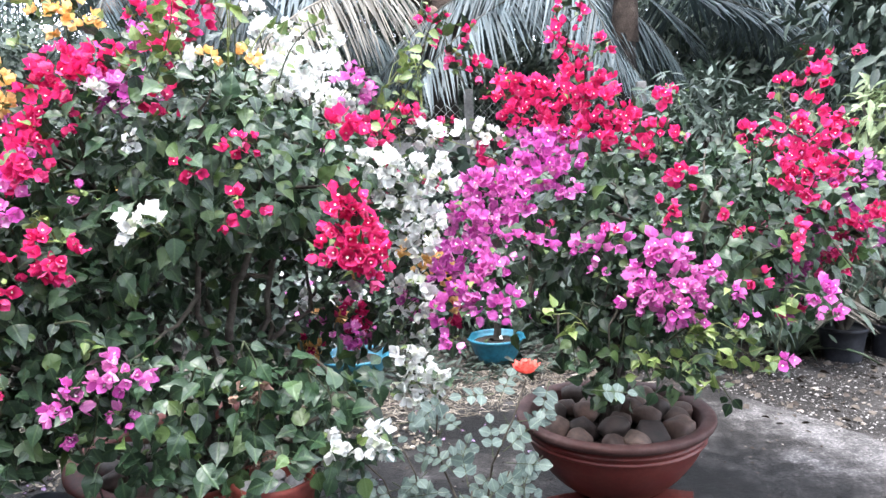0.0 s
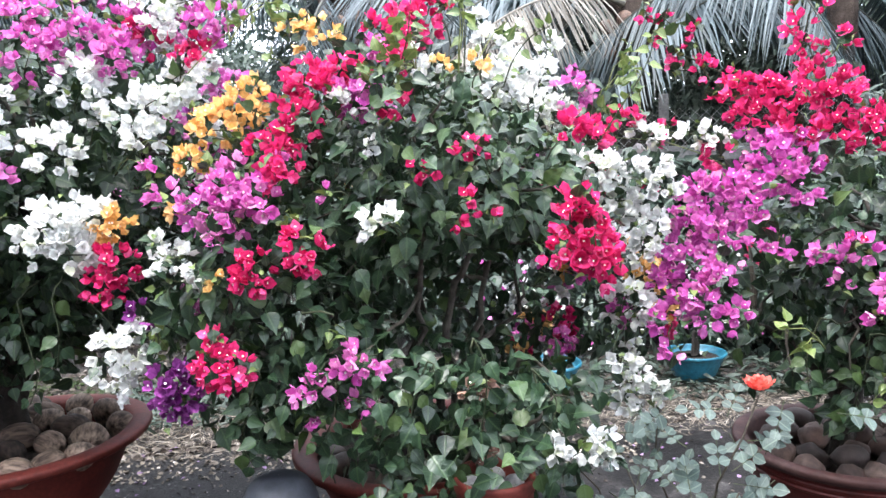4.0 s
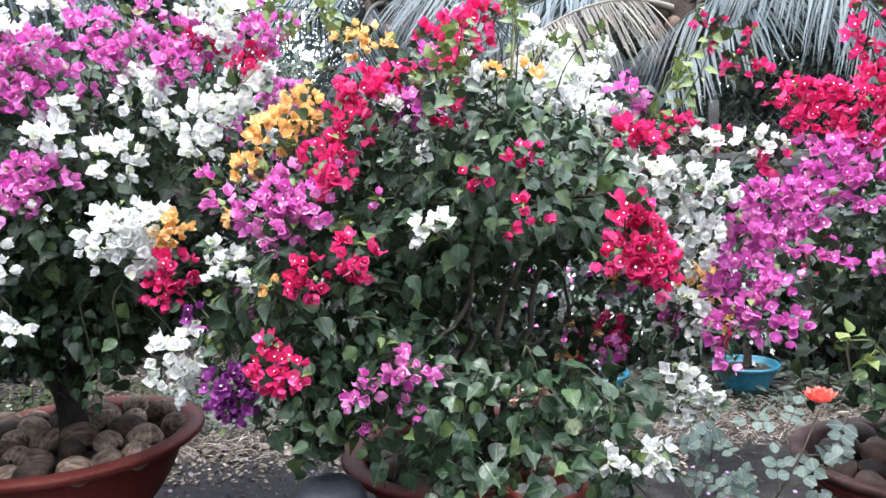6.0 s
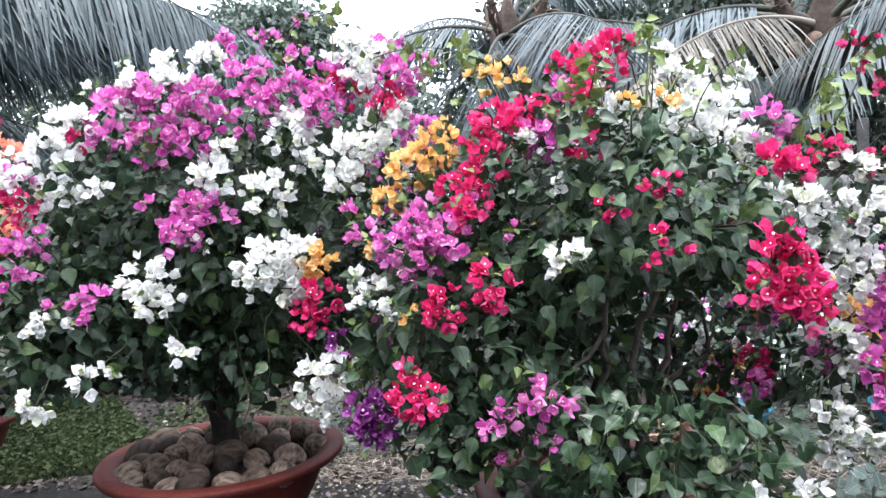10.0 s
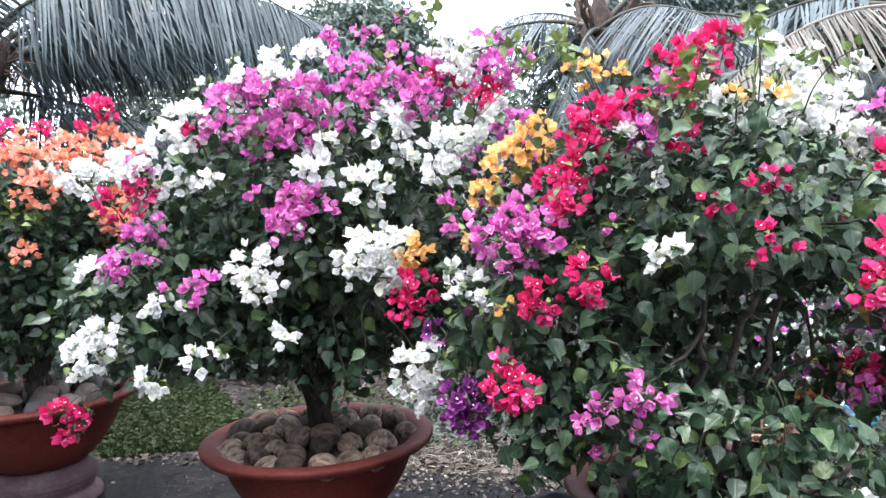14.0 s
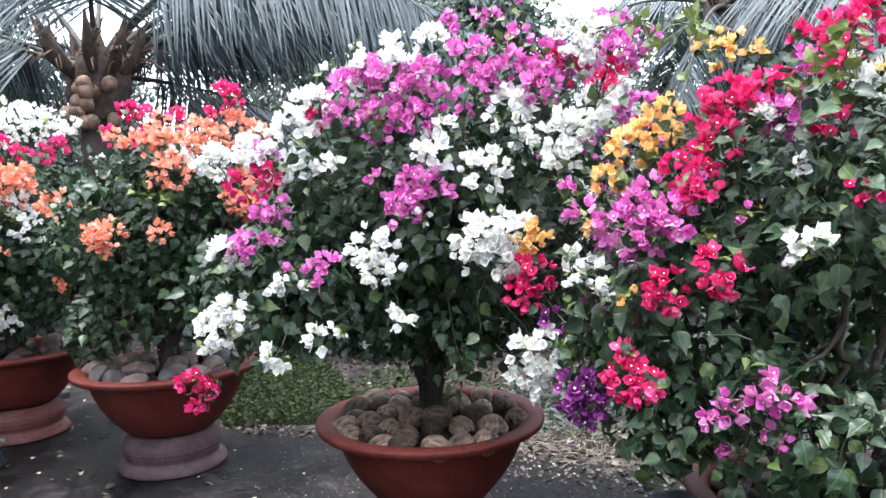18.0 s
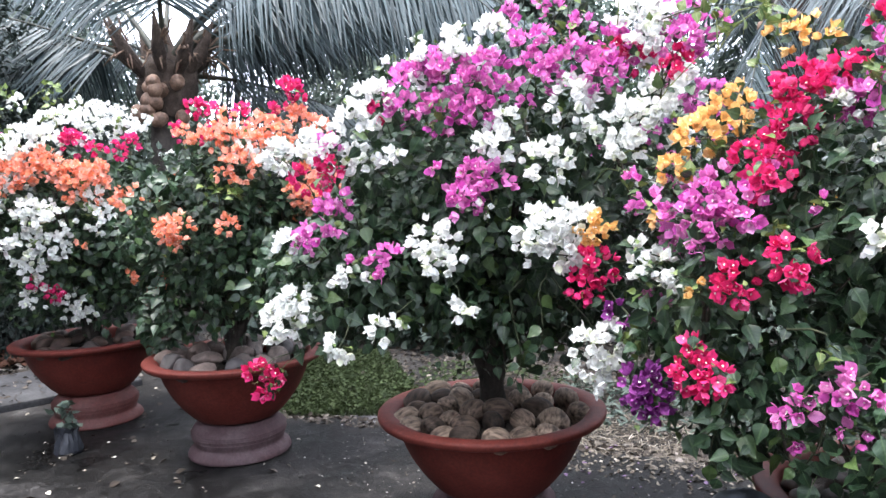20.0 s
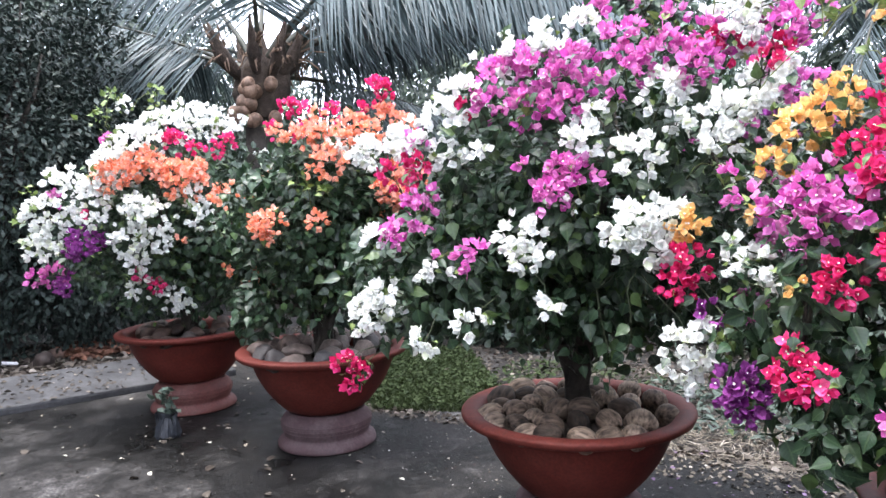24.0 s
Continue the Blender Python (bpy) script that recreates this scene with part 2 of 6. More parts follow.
GREYBLUE = surface("grey_plastic", (0.025, 0.028, 0.036), (0.04, 0.046, 0.058), (0.07, 0.08, 0.1), 5, 0.5, 0.1, 0.003, 50, 0.5)
WIRE, _, _, _ = node_material("galvanised_wire", 0.5, 0.7)
_.inputs["Base Color"].default_value = (0.25, 0.26, 0.26, 1)


def striped_husk(name, dark, light):
    m, n, l, p = node_material(name, 0.8, 0, 0.25)
    info = n.new("ShaderNodeObjectInfo")
    tc = n.new("ShaderNodeTexCoord")
    mp = n.new("ShaderNodeMapping")
    mp.inputs["Scale"].default_value = (9, 60, 60)
    l.new(tc.outputs["Object"], mp.inputs[0])
    nz = n.new("ShaderNodeTexNoise")
    nz.inputs["Scale"].default_value, nz.inputs["Detail"].default_value = 1.0, 5
    l.new(mp.outputs[0], nz.inputs["Vector"])
    r = ramp_node(n, [(0.35, dark), (0.66, light)])
    l.new(nz.outputs[0], r.inputs[0])
    tint = ramp_node(n, [(0.0, (0.12, 0.1, 0.09)), (0.35, (0.5, 0.44, 0.4)), (0.7, (1.0, 0.92, 0.84)), (1.0, (1.35, 1.26, 1.16))])
    l.new(info.outputs["Random"], tint.inputs[0])
    l.new(mix(n, l, r.outputs[0], tint.outputs[0], 1.0, "MULTIPLY"), p.inputs["Base Color"])
    bump(n, l, p, nz.outputs[0], 0.8, 0.006)
    return m


HUSK = striped_husk("dry_coconut_husk", (0.03, 0.022, 0.018), (0.25, 0.2, 0.165))


def pebble_material(name, dark, light):
    m = surface(name, dark, tuple((a + b) / 2 for a, b in zip(dark, light)), light, 9, 0.7, 0.3, 0.004, 60)
    n, l = m.node_tree.nodes, m.node_tree.links
    info = n.new("ShaderNodeObjectInfo")
    tint = ramp_node(n, [(0.0, (0.35, 0.36, 0.4)), (0.3, (0.7, 0.66, 0.64)), (0.6, (1.05, 0.86, 0.78)), (1.0, (1.45, 1.4, 1.38))])
    l.new(info.outputs["Random"], tint.inputs[0])
    p = n["Principled BSDF"]
    old = p.inputs["Base Color"].links[0].from_socket
    l.new(mix(n, l, old, tint.outputs[0], 1.0, "MULTIPLY"), p.inputs["Base Color"])
    return m


STONE = pebble_material("river_stone", (0.02, 0.016, 0.0145), (0.11, 0.08, 0.068))
PALE_PEBBLE = surface("pale_pebble", (0.12, 0.12, 0.12), (0.2, 0.2, 0.2), (0.28, 0.28, 0.275), 12, 0.7, 0.2, 0.003, 60)
PALE_STONE = pebble_material("pale_stone", (0.05, 0.044, 0.042), (0.17, 0.15, 0.14))


def pavement_material():
    """Old concrete: pale dusty patches, dark damp stains with a smoother sheen."""
    m, n, l, p = node_material("damp_concrete", 0.6, 0, 0.1)
    big, mid, fine = noise_node(n, l, 0.55, 5, 0.6), noise_node(n, l, 3.6, 10, 0.74), noise_node(n, l, 70, 4, 0.7)
    s = n.new("ShaderNodeMath")
    s.operation = "MULTIPLY_ADD"
    l.new(mid.outputs[0], s.inputs[0])
    s.inputs[1].default_value = 0.45
    hb = n.new("ShaderNodeMath")
    hb.operation = "MULTIPLY"
    hb.inputs[1].default_value = 0.6
    l.new(big.outputs[0], hb.inputs[0])
    l.new(hb.outputs[0], s.inputs[2])
    # the colour grows smoothly paler along x, from 0.2 to 2.4
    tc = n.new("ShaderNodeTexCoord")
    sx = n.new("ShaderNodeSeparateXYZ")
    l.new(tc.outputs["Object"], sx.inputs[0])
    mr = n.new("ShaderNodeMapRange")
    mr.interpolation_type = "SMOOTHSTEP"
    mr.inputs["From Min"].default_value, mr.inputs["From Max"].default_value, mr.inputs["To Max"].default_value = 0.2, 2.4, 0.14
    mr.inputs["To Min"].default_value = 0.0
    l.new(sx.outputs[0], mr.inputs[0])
    x_tone = n.new("ShaderNodeMath")
    l.new(s.outputs[0], x_tone.inputs[0])
    l.new(mr.outputs[0], x_tone.inputs[1])
    s = x_tone
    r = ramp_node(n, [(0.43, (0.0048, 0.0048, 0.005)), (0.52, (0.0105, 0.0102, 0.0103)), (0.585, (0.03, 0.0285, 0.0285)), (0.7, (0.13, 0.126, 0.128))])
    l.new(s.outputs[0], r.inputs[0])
    g = ramp_node(n, [(0.3, (0.35, 0.35, 0.35)), (0.55, (1.0, 1.0, 1.0)), (0.72, (2.2, 2.1, 2.0))])
    l.new(fine.outputs[0], g.inputs[0])
    blot = noise_node(n, l, 17, 6, 0.75)
    gb = ramp_node(n, [(0.32, (0.45, 0.45, 0.47)), (0.5, (1.0, 0.98, 0.95)), (0.68, (1.9, 1.85, 1.8))])
    l.new(blot.outputs[0], gb.inputs[0])
    both = mix(n, l, g.outputs[0], gb.outputs[0], 0.85, "MULTIPLY")
    l.new(mix(n, l, r.outputs[0], both, 0.95, "MULTIPLY"), p.inputs["Base Color"])
    rr = ramp_node(n, [(0.42, (0.24, 0.24, 0.24)), (0.6, (0.8, 0.8, 0.8))])
    l.new(s.outputs[0], rr.inputs[0])
    l.new(rr.outputs[0], p.inputs["Roughness"])
    bump(n, l, p, fine.outputs[0], 0.6, 0.01)
    return m


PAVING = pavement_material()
DIRT = surface("dry_earth", (0.008, 0.007, 0.0066), (0.021, 0.0185, 0.017), (0.075, 0.069, 0.066), 2.6, 0.95, 1.0, 0.03, 32)


# ---- building tools ----


def mesh_of(name, v, t, material, uv=None, smooth=True, extra=(), index=None):
    """A mesh from vertex and triangle arrays."""
    v, t = np.asarray(v, dtype=np.float32), np.asarray(t, dtype=np.int32)
    me = bpy.data.meshes.new(name)
    me.vertices.add(len(v))
    me.vertices.foreach_set("co", v.ravel())
    me.loops.add(len(t) * 3)
    me.loops.foreach_set("vertex_index", t.ravel())
    me.polygons.add(len(t))
    me.polygons.foreach_set("loop_start", np.arange(0, len(t) * 3, 3, dtype=np.int32))
    me.polygons.foreach_set("loop_total", np.full(len(t), 3, dtype=np.int32))
    me.polygons.foreach_set("use_smooth", np.full(len(t), smooth, dtype=bool))
    if uv is not None:
        layer = me.uv_layers.new(name="UVMap")
        layer.data.foreach_set("uv", np.asarray(uv, dtype=np.float32)[t.ravel()].ravel())
    for m in (material, *extra):
        me.materials.append(m)
    if index is not None:
        me.polygons.foreach_set("material_index", np.asarray(index, dtype=np.int32))
    me.update(calc_edges=True)
    return me


def part(name, me, parent, label=""):
    ob = new(name, me)
    ob.parent = parent
    return tagged(ob, label)


def thing(name, m, label, category, group="", me=None):
    ob = new(name, me)
    ob.matrix_world = m
    return tagged(ob, label, category, group)


def stamp(shape, mats):
    """Copies of (v, t, uv) under many 4 x 4 matrices, as one v, t, uv."""
    v, t, uv = shape
    mats = np.asarray(mats)
    k = len(mats)
    w = np.einsum("kij,nj->kni", mats[:, :3, :3], v) + mats[:, None, :3, 3]
    tt = t[None] + (np.arange(k) * len(v))[:, None, None]
    return w.reshape(-1, 3), tt.reshape(-1, 3), np.tile(uv, (k, 1))


def join(shapes):
    vs, ts, us, o = [], [], [], 0
    for v, t, uv in shapes:
        vs.append(v), ts.append(np.asarray(t) + o), us.append(uv)
        o += len(v)
    return np.concatenate(vs), np.concatenate(ts), np.concatenate(us)


def unit(a):
    return a / (np.linalg.norm(a, axis=-1, keepdims=True) + 1e-9)


def frames_of(tip, normal, place, size):
    """Matrices with y along tip and z near normal."""
    y = unit(tip)
    x = unit(np.cross(y, normal))
    z = np.cross(x, y)
    m = np.zeros((len(y), 4, 4))
    s = np.asarray(size).reshape(-1, 1)
    m[:, :3, 0], m[:, :3, 1], m[:, :3, 2], m[:, :3, 3], m[:, 3, 3] = x * s, y * s, z * s, place, 1
    return m


def leaf_shape(widths, fold=0.25, curl=0.25, wave=0.0, petiole=0.0, twist=0.0):
    """A leaf one unit long: stations along the midrib with half widths."""
    k = len(widths)
    v, uv, t = [], [], []
    for i, w in enumerate(widths):
        s = i / (k - 1)
        z = -curl * s * s
        wv = wave * math.sin(i * 2.1)
        for side in (-1, 0, 1):
            v.append((side * w + twist * s * s, s, z + fold * abs(side) * w + side * wv * w))
            uv.append((side * w, s))
    for i in range(k - 1):
        a = i * 3
        for j in (0, 1):
            t += [(a + j, a + j + 1, a + j + 4), (a + j, a + j + 4, a + j + 3)]
    if petiole:
        o = len(v)
        for s, z in ((0.06, 0.0), (-petiole, 0.06)):
            for dx, dz in ((-0.014, 0), (0.014, 0), (0, -0.02)):
                v.append((dx, s, z + dz))
                uv.append((0.0, s))
        for a in range(3):
            b = (a + 1) % 3
            t += [(o + a, o + b, o + 3 + b), (o + a, o + 3 + b, o + 3 + a)]
    return np.array(v, float), np.array(t), np.array(uv, float)


LEAF_FAR = leaf_shape((0.02, 0.36, 0.33, 0.0), 0.3, 0.22)
LEAF_NEAR = [leaf_shape((0.1, 0.29, 0.36, 0.365, 0.315, 0.235, 0.145, 0.055, 0.0), f, c, w, 0.35, tw) for f, c, w, tw in ((0.22, 0.18, 0.12, 0.05), (0.4, 0.32, 0.06, -0.06), (0.12, 0.4, 0.16, 0.0), (0.3, 0.05, 0.1, 0.08), (0.55, 0.22, 0.05, 0.0))]
BRACT_SHAPE = leaf_shape((0.07, 0.28, 0.4, 0.42, 0.34, 0.18, 0.0), 0.28, -0.38, 0.3)


def floret_shape(open_angle, turn):
    """Three papery bracts round a tiny tube, one unit tall."""
    out = []
    for i in range(3):
        az = turn + i * 2 * math.pi / 3
        side = np.array([math.cos(az), math.sin(az), 0])
        tip = side * math.sin(open_angle) + np.array([0, 0, math.cos(open_angle)])
        nrm = -side * math.cos(open_angle) + np.array([0, 0, math.sin(open_angle)])
        out.append(stamp(BRACT_SHAPE, frames_of(tip[None], nrm[None], side[None] * 0.04, [1.0 - 0.08 * i])))
    return join(out)


FLORETS = [floret_shape(a, t) for a, t in ((0.6, 0.1), (0.85, 0.8), (1.05, 1.6), (0.72, 2.4))]
_a = np.linspace(0, 2 * math.pi, 11)[:-1]
STAR = (np.array([(0, 0, 0.5)] + [((0.11 if i % 2 == 0 else 0.06) * math.cos(a), (0.11 if i % 2 == 0 else 0.06) * math.sin(a), 0.52) for i, a in enumerate(_a)]),
        np.array([(0, 1 + i, 1 + (i + 1) % 10) for i in range(10)]), np.zeros((11, 2)))


def tube(points, radii, sides=7, seed=0, rough=0.0):
    """A bent, tapering, slightly knobbly tube."""
    p = np.asarray(points, float)
    r = np.asarray(radii, float)
    k = len(p)
    d = unit(np.gradient(p, axis=0))
    ref = np.array([0.3, 0.9, 0.2]) if abs(d[0][2]) > 0.8 else np.array([0, 0, 1.0])
    x = unit(np.cross(d, ref))
    y = np.cross(d, x)
    a = np.arange(sides) * 2 * math.pi / sides
    g = np.random.default_rng(seed)
    wob = 1 + rough * (g.random((k, sides)) - 0.5)
    v = p[:, None] + (x[:, None] * np.cos(a)[None, :, None] + y[:, None] * np.sin(a)[None, :, None]) * (r[:, None] * wob)[..., None]
    v = np.concatenate([v.reshape(-1, 3), p[-1:]])
    t = []
    for i in range(k - 1):
        for j in range(sides):
            b, c = i * sides + j, i * sides + (j + 1) % sides
            t += [(b, c, c + sides), (b, c + sides, b + sides)]
    t += [((k - 1) * sides + j, (k - 1) * sides + (j + 1) % sides, k * sides) for j in range(sides)]
    return v, np.array(t), np.zeros((len(v), 2))


def bend(a, b, sag, n=7, seed=0, wobble=0.02):
    """Points from a to b, arched by sag, a little crooked."""
    a, b = np.asarray(a, float), np.asarray(b, float)
    s = np.linspace(0, 1, n)[:, None]
    g = np.random.default_rng(seed)
    p = a + (b - a) * s + np.array([0, 0, 1.0]) * (sag * 4 * s * (1 - s))
    return p + g.normal(0, wobble, (n, 3)) * (s * (1 - s) * 4)


def lathe(profile, segs=72, wobble=0.0, seed=0):
    """A turned body from (radius, height) pairs."""
    g = np.random.default_rng(seed)
    pr = np.asarray(profile, float)
    a = np.arange(segs) * 2 * math.pi / segs
    w = 1 + wobble * np.sin(a * 2 + g.random() * 6)[None] + wobble * 0.5 * np.sin(a * 5 + g.random() * 6)[None]
    v = np.stack([pr[:, :1] * np.cos(a) * w, pr[:, :1] * np.sin(a) * w, np.repeat(pr[:, 1:], segs, 1)], -1).reshape(-1, 3)
    t = []
    for i in range(len(pr) - 1):
        for j in range(segs):
            b, c = i * segs + j, i * segs + (j + 1) % segs
            t += [(b, c, c + segs), (b, c + segs, b + segs)]
    return v, np.array(t), np.zeros((len(v), 2))


def smooth_profile(points, times=2):
    """Chaikin-rounded profile."""
    p = np.asarray(points, float)
    for _ in range(times):
        q = [p[0]]
        for a, b in zip(p[:-1], p[1:]):
            q += [a * 0.75 + b * 0.25, a * 0.25 + b * 0.75]
        p = np.array(q + [p[-1]])
    return p


def blob(radii, seed, lump=0.12, rings=9, segs=14, ridge=0.0):
    """A lumpy rounded stone or nut."""
    g = np.random.default_rng(seed)
    ph = g.random(6) * 6
    v, t = [], []
    for i in range(rings + 1):
        th = math.pi * i / rings
        for j in range(segs):
            a = 2 * math.pi * j / segs
            d = np.array([math.cos(th), math.sin(th) * math.cos(a), math.sin(th) * math.sin(a)])
            k = 1 + lump * (math.sin(2.1 * d[0] + ph[0]) * math.sin(2.6 * d[1] + ph[1]) + 0.6 * math.sin(3.7 * d[2] + ph[2] + d[0])) + ridge * math.cos(3 * a + ph[3]) * math.sin(th)
            v.append(d * k * np.asarray(radii))
    for i in range(rings):
        for j in range(segs):
            b, c = i * segs + j, i * segs + (j + 1) % segs
            t += [(b, c, c + segs), (b, c + segs, b + segs)]
    return np.array(v), np.array(t), np.zeros((len(v), 2))


def rock(radii, seed, cuts=9):
    """A rounded stone with a few worn flat faces."""
    g = np.random.default_rng(seed)
    v, t, uv = blob((1, 1, 1), seed, 0.1, 11, 18)
    for _ in range(cuts):
        n = unit(g.normal(size=3))
        over = np.maximum(v @ n - g.uniform(0.62, 0.88), 0)
        v = v - over[:, None] * n * 0.92
    return v * np.asarray(radii), t, uv


def box(x0, x1, y0, y1, z0, z1, bevel=0.01):
    bm = bmesh.new()
    bmesh.ops.create_cube(bm, size=1)
    bmesh.ops.scale(bm, vec=(x1 - x0, y1 - y0, z1 - z0), verts=bm.verts)
    bmesh.ops.translate(bm, vec=((x0 + x1) / 2, (y0 + y1) / 2, (z0 + z1) / 2), verts=bm.verts)
    if bevel:
        bmesh.ops.bevel(bm, geom=bm.edges[:], offset=bevel, segments=2, affect="EDGES", profile=0.6)
    me = bpy.data.meshes.new("block")
    bm.to_mesh(me)
    bm.free()
    return me


# ---- ground ----
def sheet(name, outline, z, material, label, kind="structure", thick=0.0, cuts=24, category="ground"):
    """A flat piece of ground with an uneven edge and a little thickness."""
    g = np.random.default_rng(len(name) + 3)
    pts = []
    for a, b in zip(outline, outline[1:] + outline[:1]):
        for i in range(cuts):
            s = i / cuts
            j = 0.0 if thick == 0 else 0.006
            pts.append((a[0] + (b[0] - a[0]) * s + g.normal(0, j), a[1] + (b[1] - a[1]) * s + g.normal(0, j)))
    bm = bmesh.new()
    top = [bm.verts.new((x, y, z)) for x, y in pts]
    bm.faces.new(top)
    if thick:
        low = [bm.verts.new((x, y, z - thick)) for x, y in pts]
        for i in range(len(top)):
            k = (i + 1) % len(top)
            bm.faces.new((top[k], top[i], low[i], low[k]))
    bmesh.ops.triangulate(bm, faces=bm.faces[:])
    bmesh.ops.recalc_face_normals(bm, faces=bm.faces[:])
    me = bpy.data.meshes.new(name)
    bm.to_mesh(me)
    bm.free()
    me.materials.append(material)
    return tagged(new(name, me), label, category, "", kind)


sheet("ground", [(-300, -300), (300, -300), (300, 300), (-300, 300)], -0.012, DIRT, "dry brown earth with fallen leaves", cuts=1)
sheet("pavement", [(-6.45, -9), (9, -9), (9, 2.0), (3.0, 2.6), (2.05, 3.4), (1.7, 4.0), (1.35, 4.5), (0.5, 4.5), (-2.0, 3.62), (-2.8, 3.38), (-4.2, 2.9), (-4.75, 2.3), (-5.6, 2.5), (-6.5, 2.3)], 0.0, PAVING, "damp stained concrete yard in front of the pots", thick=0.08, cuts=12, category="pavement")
# added wall behind the camera, out of view: keeps low sky light off the fronts
wall = tagged(new("wall_south", box(-14, 11, -4.7, -4.5, -0.05, 6.5, 0.0)), "plain unseen wall added to block low sky light", "wall", "", "structure")
wall.data.materials.append(PLASTER)
kerb = tagged(new("kerb", box(-7.5, -6.35, -9, 2.1, -0.08, 0.055, 0.02)), "pale raised concrete path edge beside the yard", "kerb", "", "structure")
kerb.data.materials.append(KERB)

# ---- pots ----
BOWL = smooth_profile([(0.0, -0.36), (0.2, -0.36), (0.225, -0.352), (0.27, -0.315), (0.345, -0.22), (0.395, -0.12), (0.415, -0.046), (0.44, -0.042), (0.49, -0.035), (0.5, -0.015), (0.497, 0.0), (0.46, 0.006), (0.425, -0.002), (0.405, -0.02), (0.38, -0.12), (0.3, -0.16), (0.0, -0.16)])


DEEP_BOWL = smooth_profile([(0.0, -0.4), (0.2, -0.4), (0.235, -0.39), (0.33, -0.31), (0.41, -0.2), (0.45, -0.1), (0.455, -0.045), (0.49, -0.04), (0.5, -0.02), (0.495, 0.0), (0.46, 0.003), (0.43, -0.006), (0.42, -0.03), (0.395, -0.12), (0.3, -0.16), (0.0, -0.16)])


def bowl_pot(x, y, rim, radius, material, label, bands=False, soil=-0.105, foot=0.36):
    """A wide flared bowl with a rolled lip and soil inside; rim is the lip's height."""
    ob = thing("plant_pot", pose(x, y, rim - foot * radius / 0.5), label, "plant pot", "plant pots in a row")
    s = radius / 0.5
    pr = (DEEP_BOWL if bands else BOWL) * (s, s)
    pr[:, 1] += foot * s
    if bands:
        lip = [i for i in range(len(pr)) if pr[i, 0] > 0.445 * s and pr[i, 1] > (foot - 0.06) * s]
        part("bowl", mesh_of("bowl", *lathe(pr[:lip[0] + 1], 96, 0.003, 4)[:2], material), ob)
        part("rim", mesh_of("rim", *lathe(pr[lip[0]:], 96, 0.003, 4)[:2], DUSTY_RIM), ob, "worn dusty rim")
    else:
        part("bowl", mesh_of("bowl", *lathe(pr, 96, 0.003, 4)[:2], material), ob)
    part("soil", mesh_of("soil", *lathe(np.array([(0.0, 0.012), (0.15, 0.014), (0.3, 0.004), (0.372, -0.01)]) * (s, 1), 48, 0.02, 2)[:2], SOIL), ob, "dark damp potting soil").location = (0, 0, (foot + soil) * s)
    if bands:
        for z, r in ((foot - 0.075, 0.456), (foot - 0.105, 0.452)):
            v, t, _ = lathe([(r * s - 0.004, z * s + 0.008), (r * s + 0.0035, z * s + 0.003), (r * s + 0.0035, z * s - 0.003), (r * s - 0.004, z * s - 0.008)], 96)
            part("band", mesh_of("band", v, t, material), ob)
    return ob


STAND = smooth_profile([(0.0, 0.0), (0.29, 0.0), (0.297, 0.02), (0.285, 0.05), (0.25, 0.075), (0.262, 0.11), (0.275, 0.16), (0.262, 0.2), (0.235, 0.225), (0.225, 0.25), (0.0, 0.25)])


def pot_stand(x, y, height, scale, material, label):
    """A turned clay stand: flared foot, bulging drum, and the collar that the pot sits in."""
    ob = thing("pot_stand", pose(x, y, 0), label, "pot stand", "stands under the pots")
    pr = STAND * (scale, height / 0.25)
    cut = int(np.argmin(pr[8:24, 0])) + 8
    top = len(pr) - 9
    for name, rows in (("foot", pr[:cut + 1]), ("drum", pr[cut:top + 1]), ("collar", pr[top:])):
        part(name, mesh_of(name, *lathe(rows, 80, 0.004, 3)[:2], material), ob)
    for z in (0.5, 0.6, 0.7):
        r = float(np.interp(z * height, pr[cut:top, 1], pr[cut:top, 0]))
        part("groove", mesh_of("groove", *lathe([(r - 0.002, z * height - 0.006), (r + 0.003, z * height), (r - 0.002, z * height + 0.006)], 80, 0.004, 3)[:2], material), ob)
    return ob


POTS = {"a": (0.477, 3.031, 0.438, 0.385), "b": (-1.02, 2.68, 0.47, 0.46), "c": (-2.528, 2.317, 0.523, 0.5), "d": (-4.277, 1.95, 0.585, 0.513), "e": (-5.646, 1.541, 0.578, 0.505)}
bowl_pot(*POTS["a"], GLAZED, "dark red glazed bowl pot with grooves, full of river stones", True, foot=0.4)
bowl_pot(*POTS["b"], CLAY, "terracotta bowl pot hidden under hanging leaves", soil=-0.045)
bowl_pot(*POTS["c"], CLAY, "wide terracotta bowl pot full of dry coconut husks", soil=-0.07)
bowl_pot(*POTS["d"], CLAY, "terracotta bowl pot on a weathered clay stand, grey stones inside", soil=-0.07)
bowl_pot(*POTS["e"], CLAY, "terracotta bowl pot on a red clay stand at the yard's end", soil=-0.07)
pot_stand(-2.528, 2.317, 0.523 - 0.36, 1.0, OLD_CLAY, "weathered clay stand under the coconut pot")
pot_stand(-4.277, 1.95, 0.585 - 0.3694, 1.0, OLD_CLAY, "pinkish grey weathered clay stand with a flared foot")
pot_stand(-5.646, 1.541, 0.578 - 0.3636, 1.02, OLD_RED, "red and grey worn clay stand with a flared foot")
pot_stand(-1.02, 2.68, 0.47 - 0.3312, 0.9, OLD_CLAY, "low clay stand under the leafy pot")
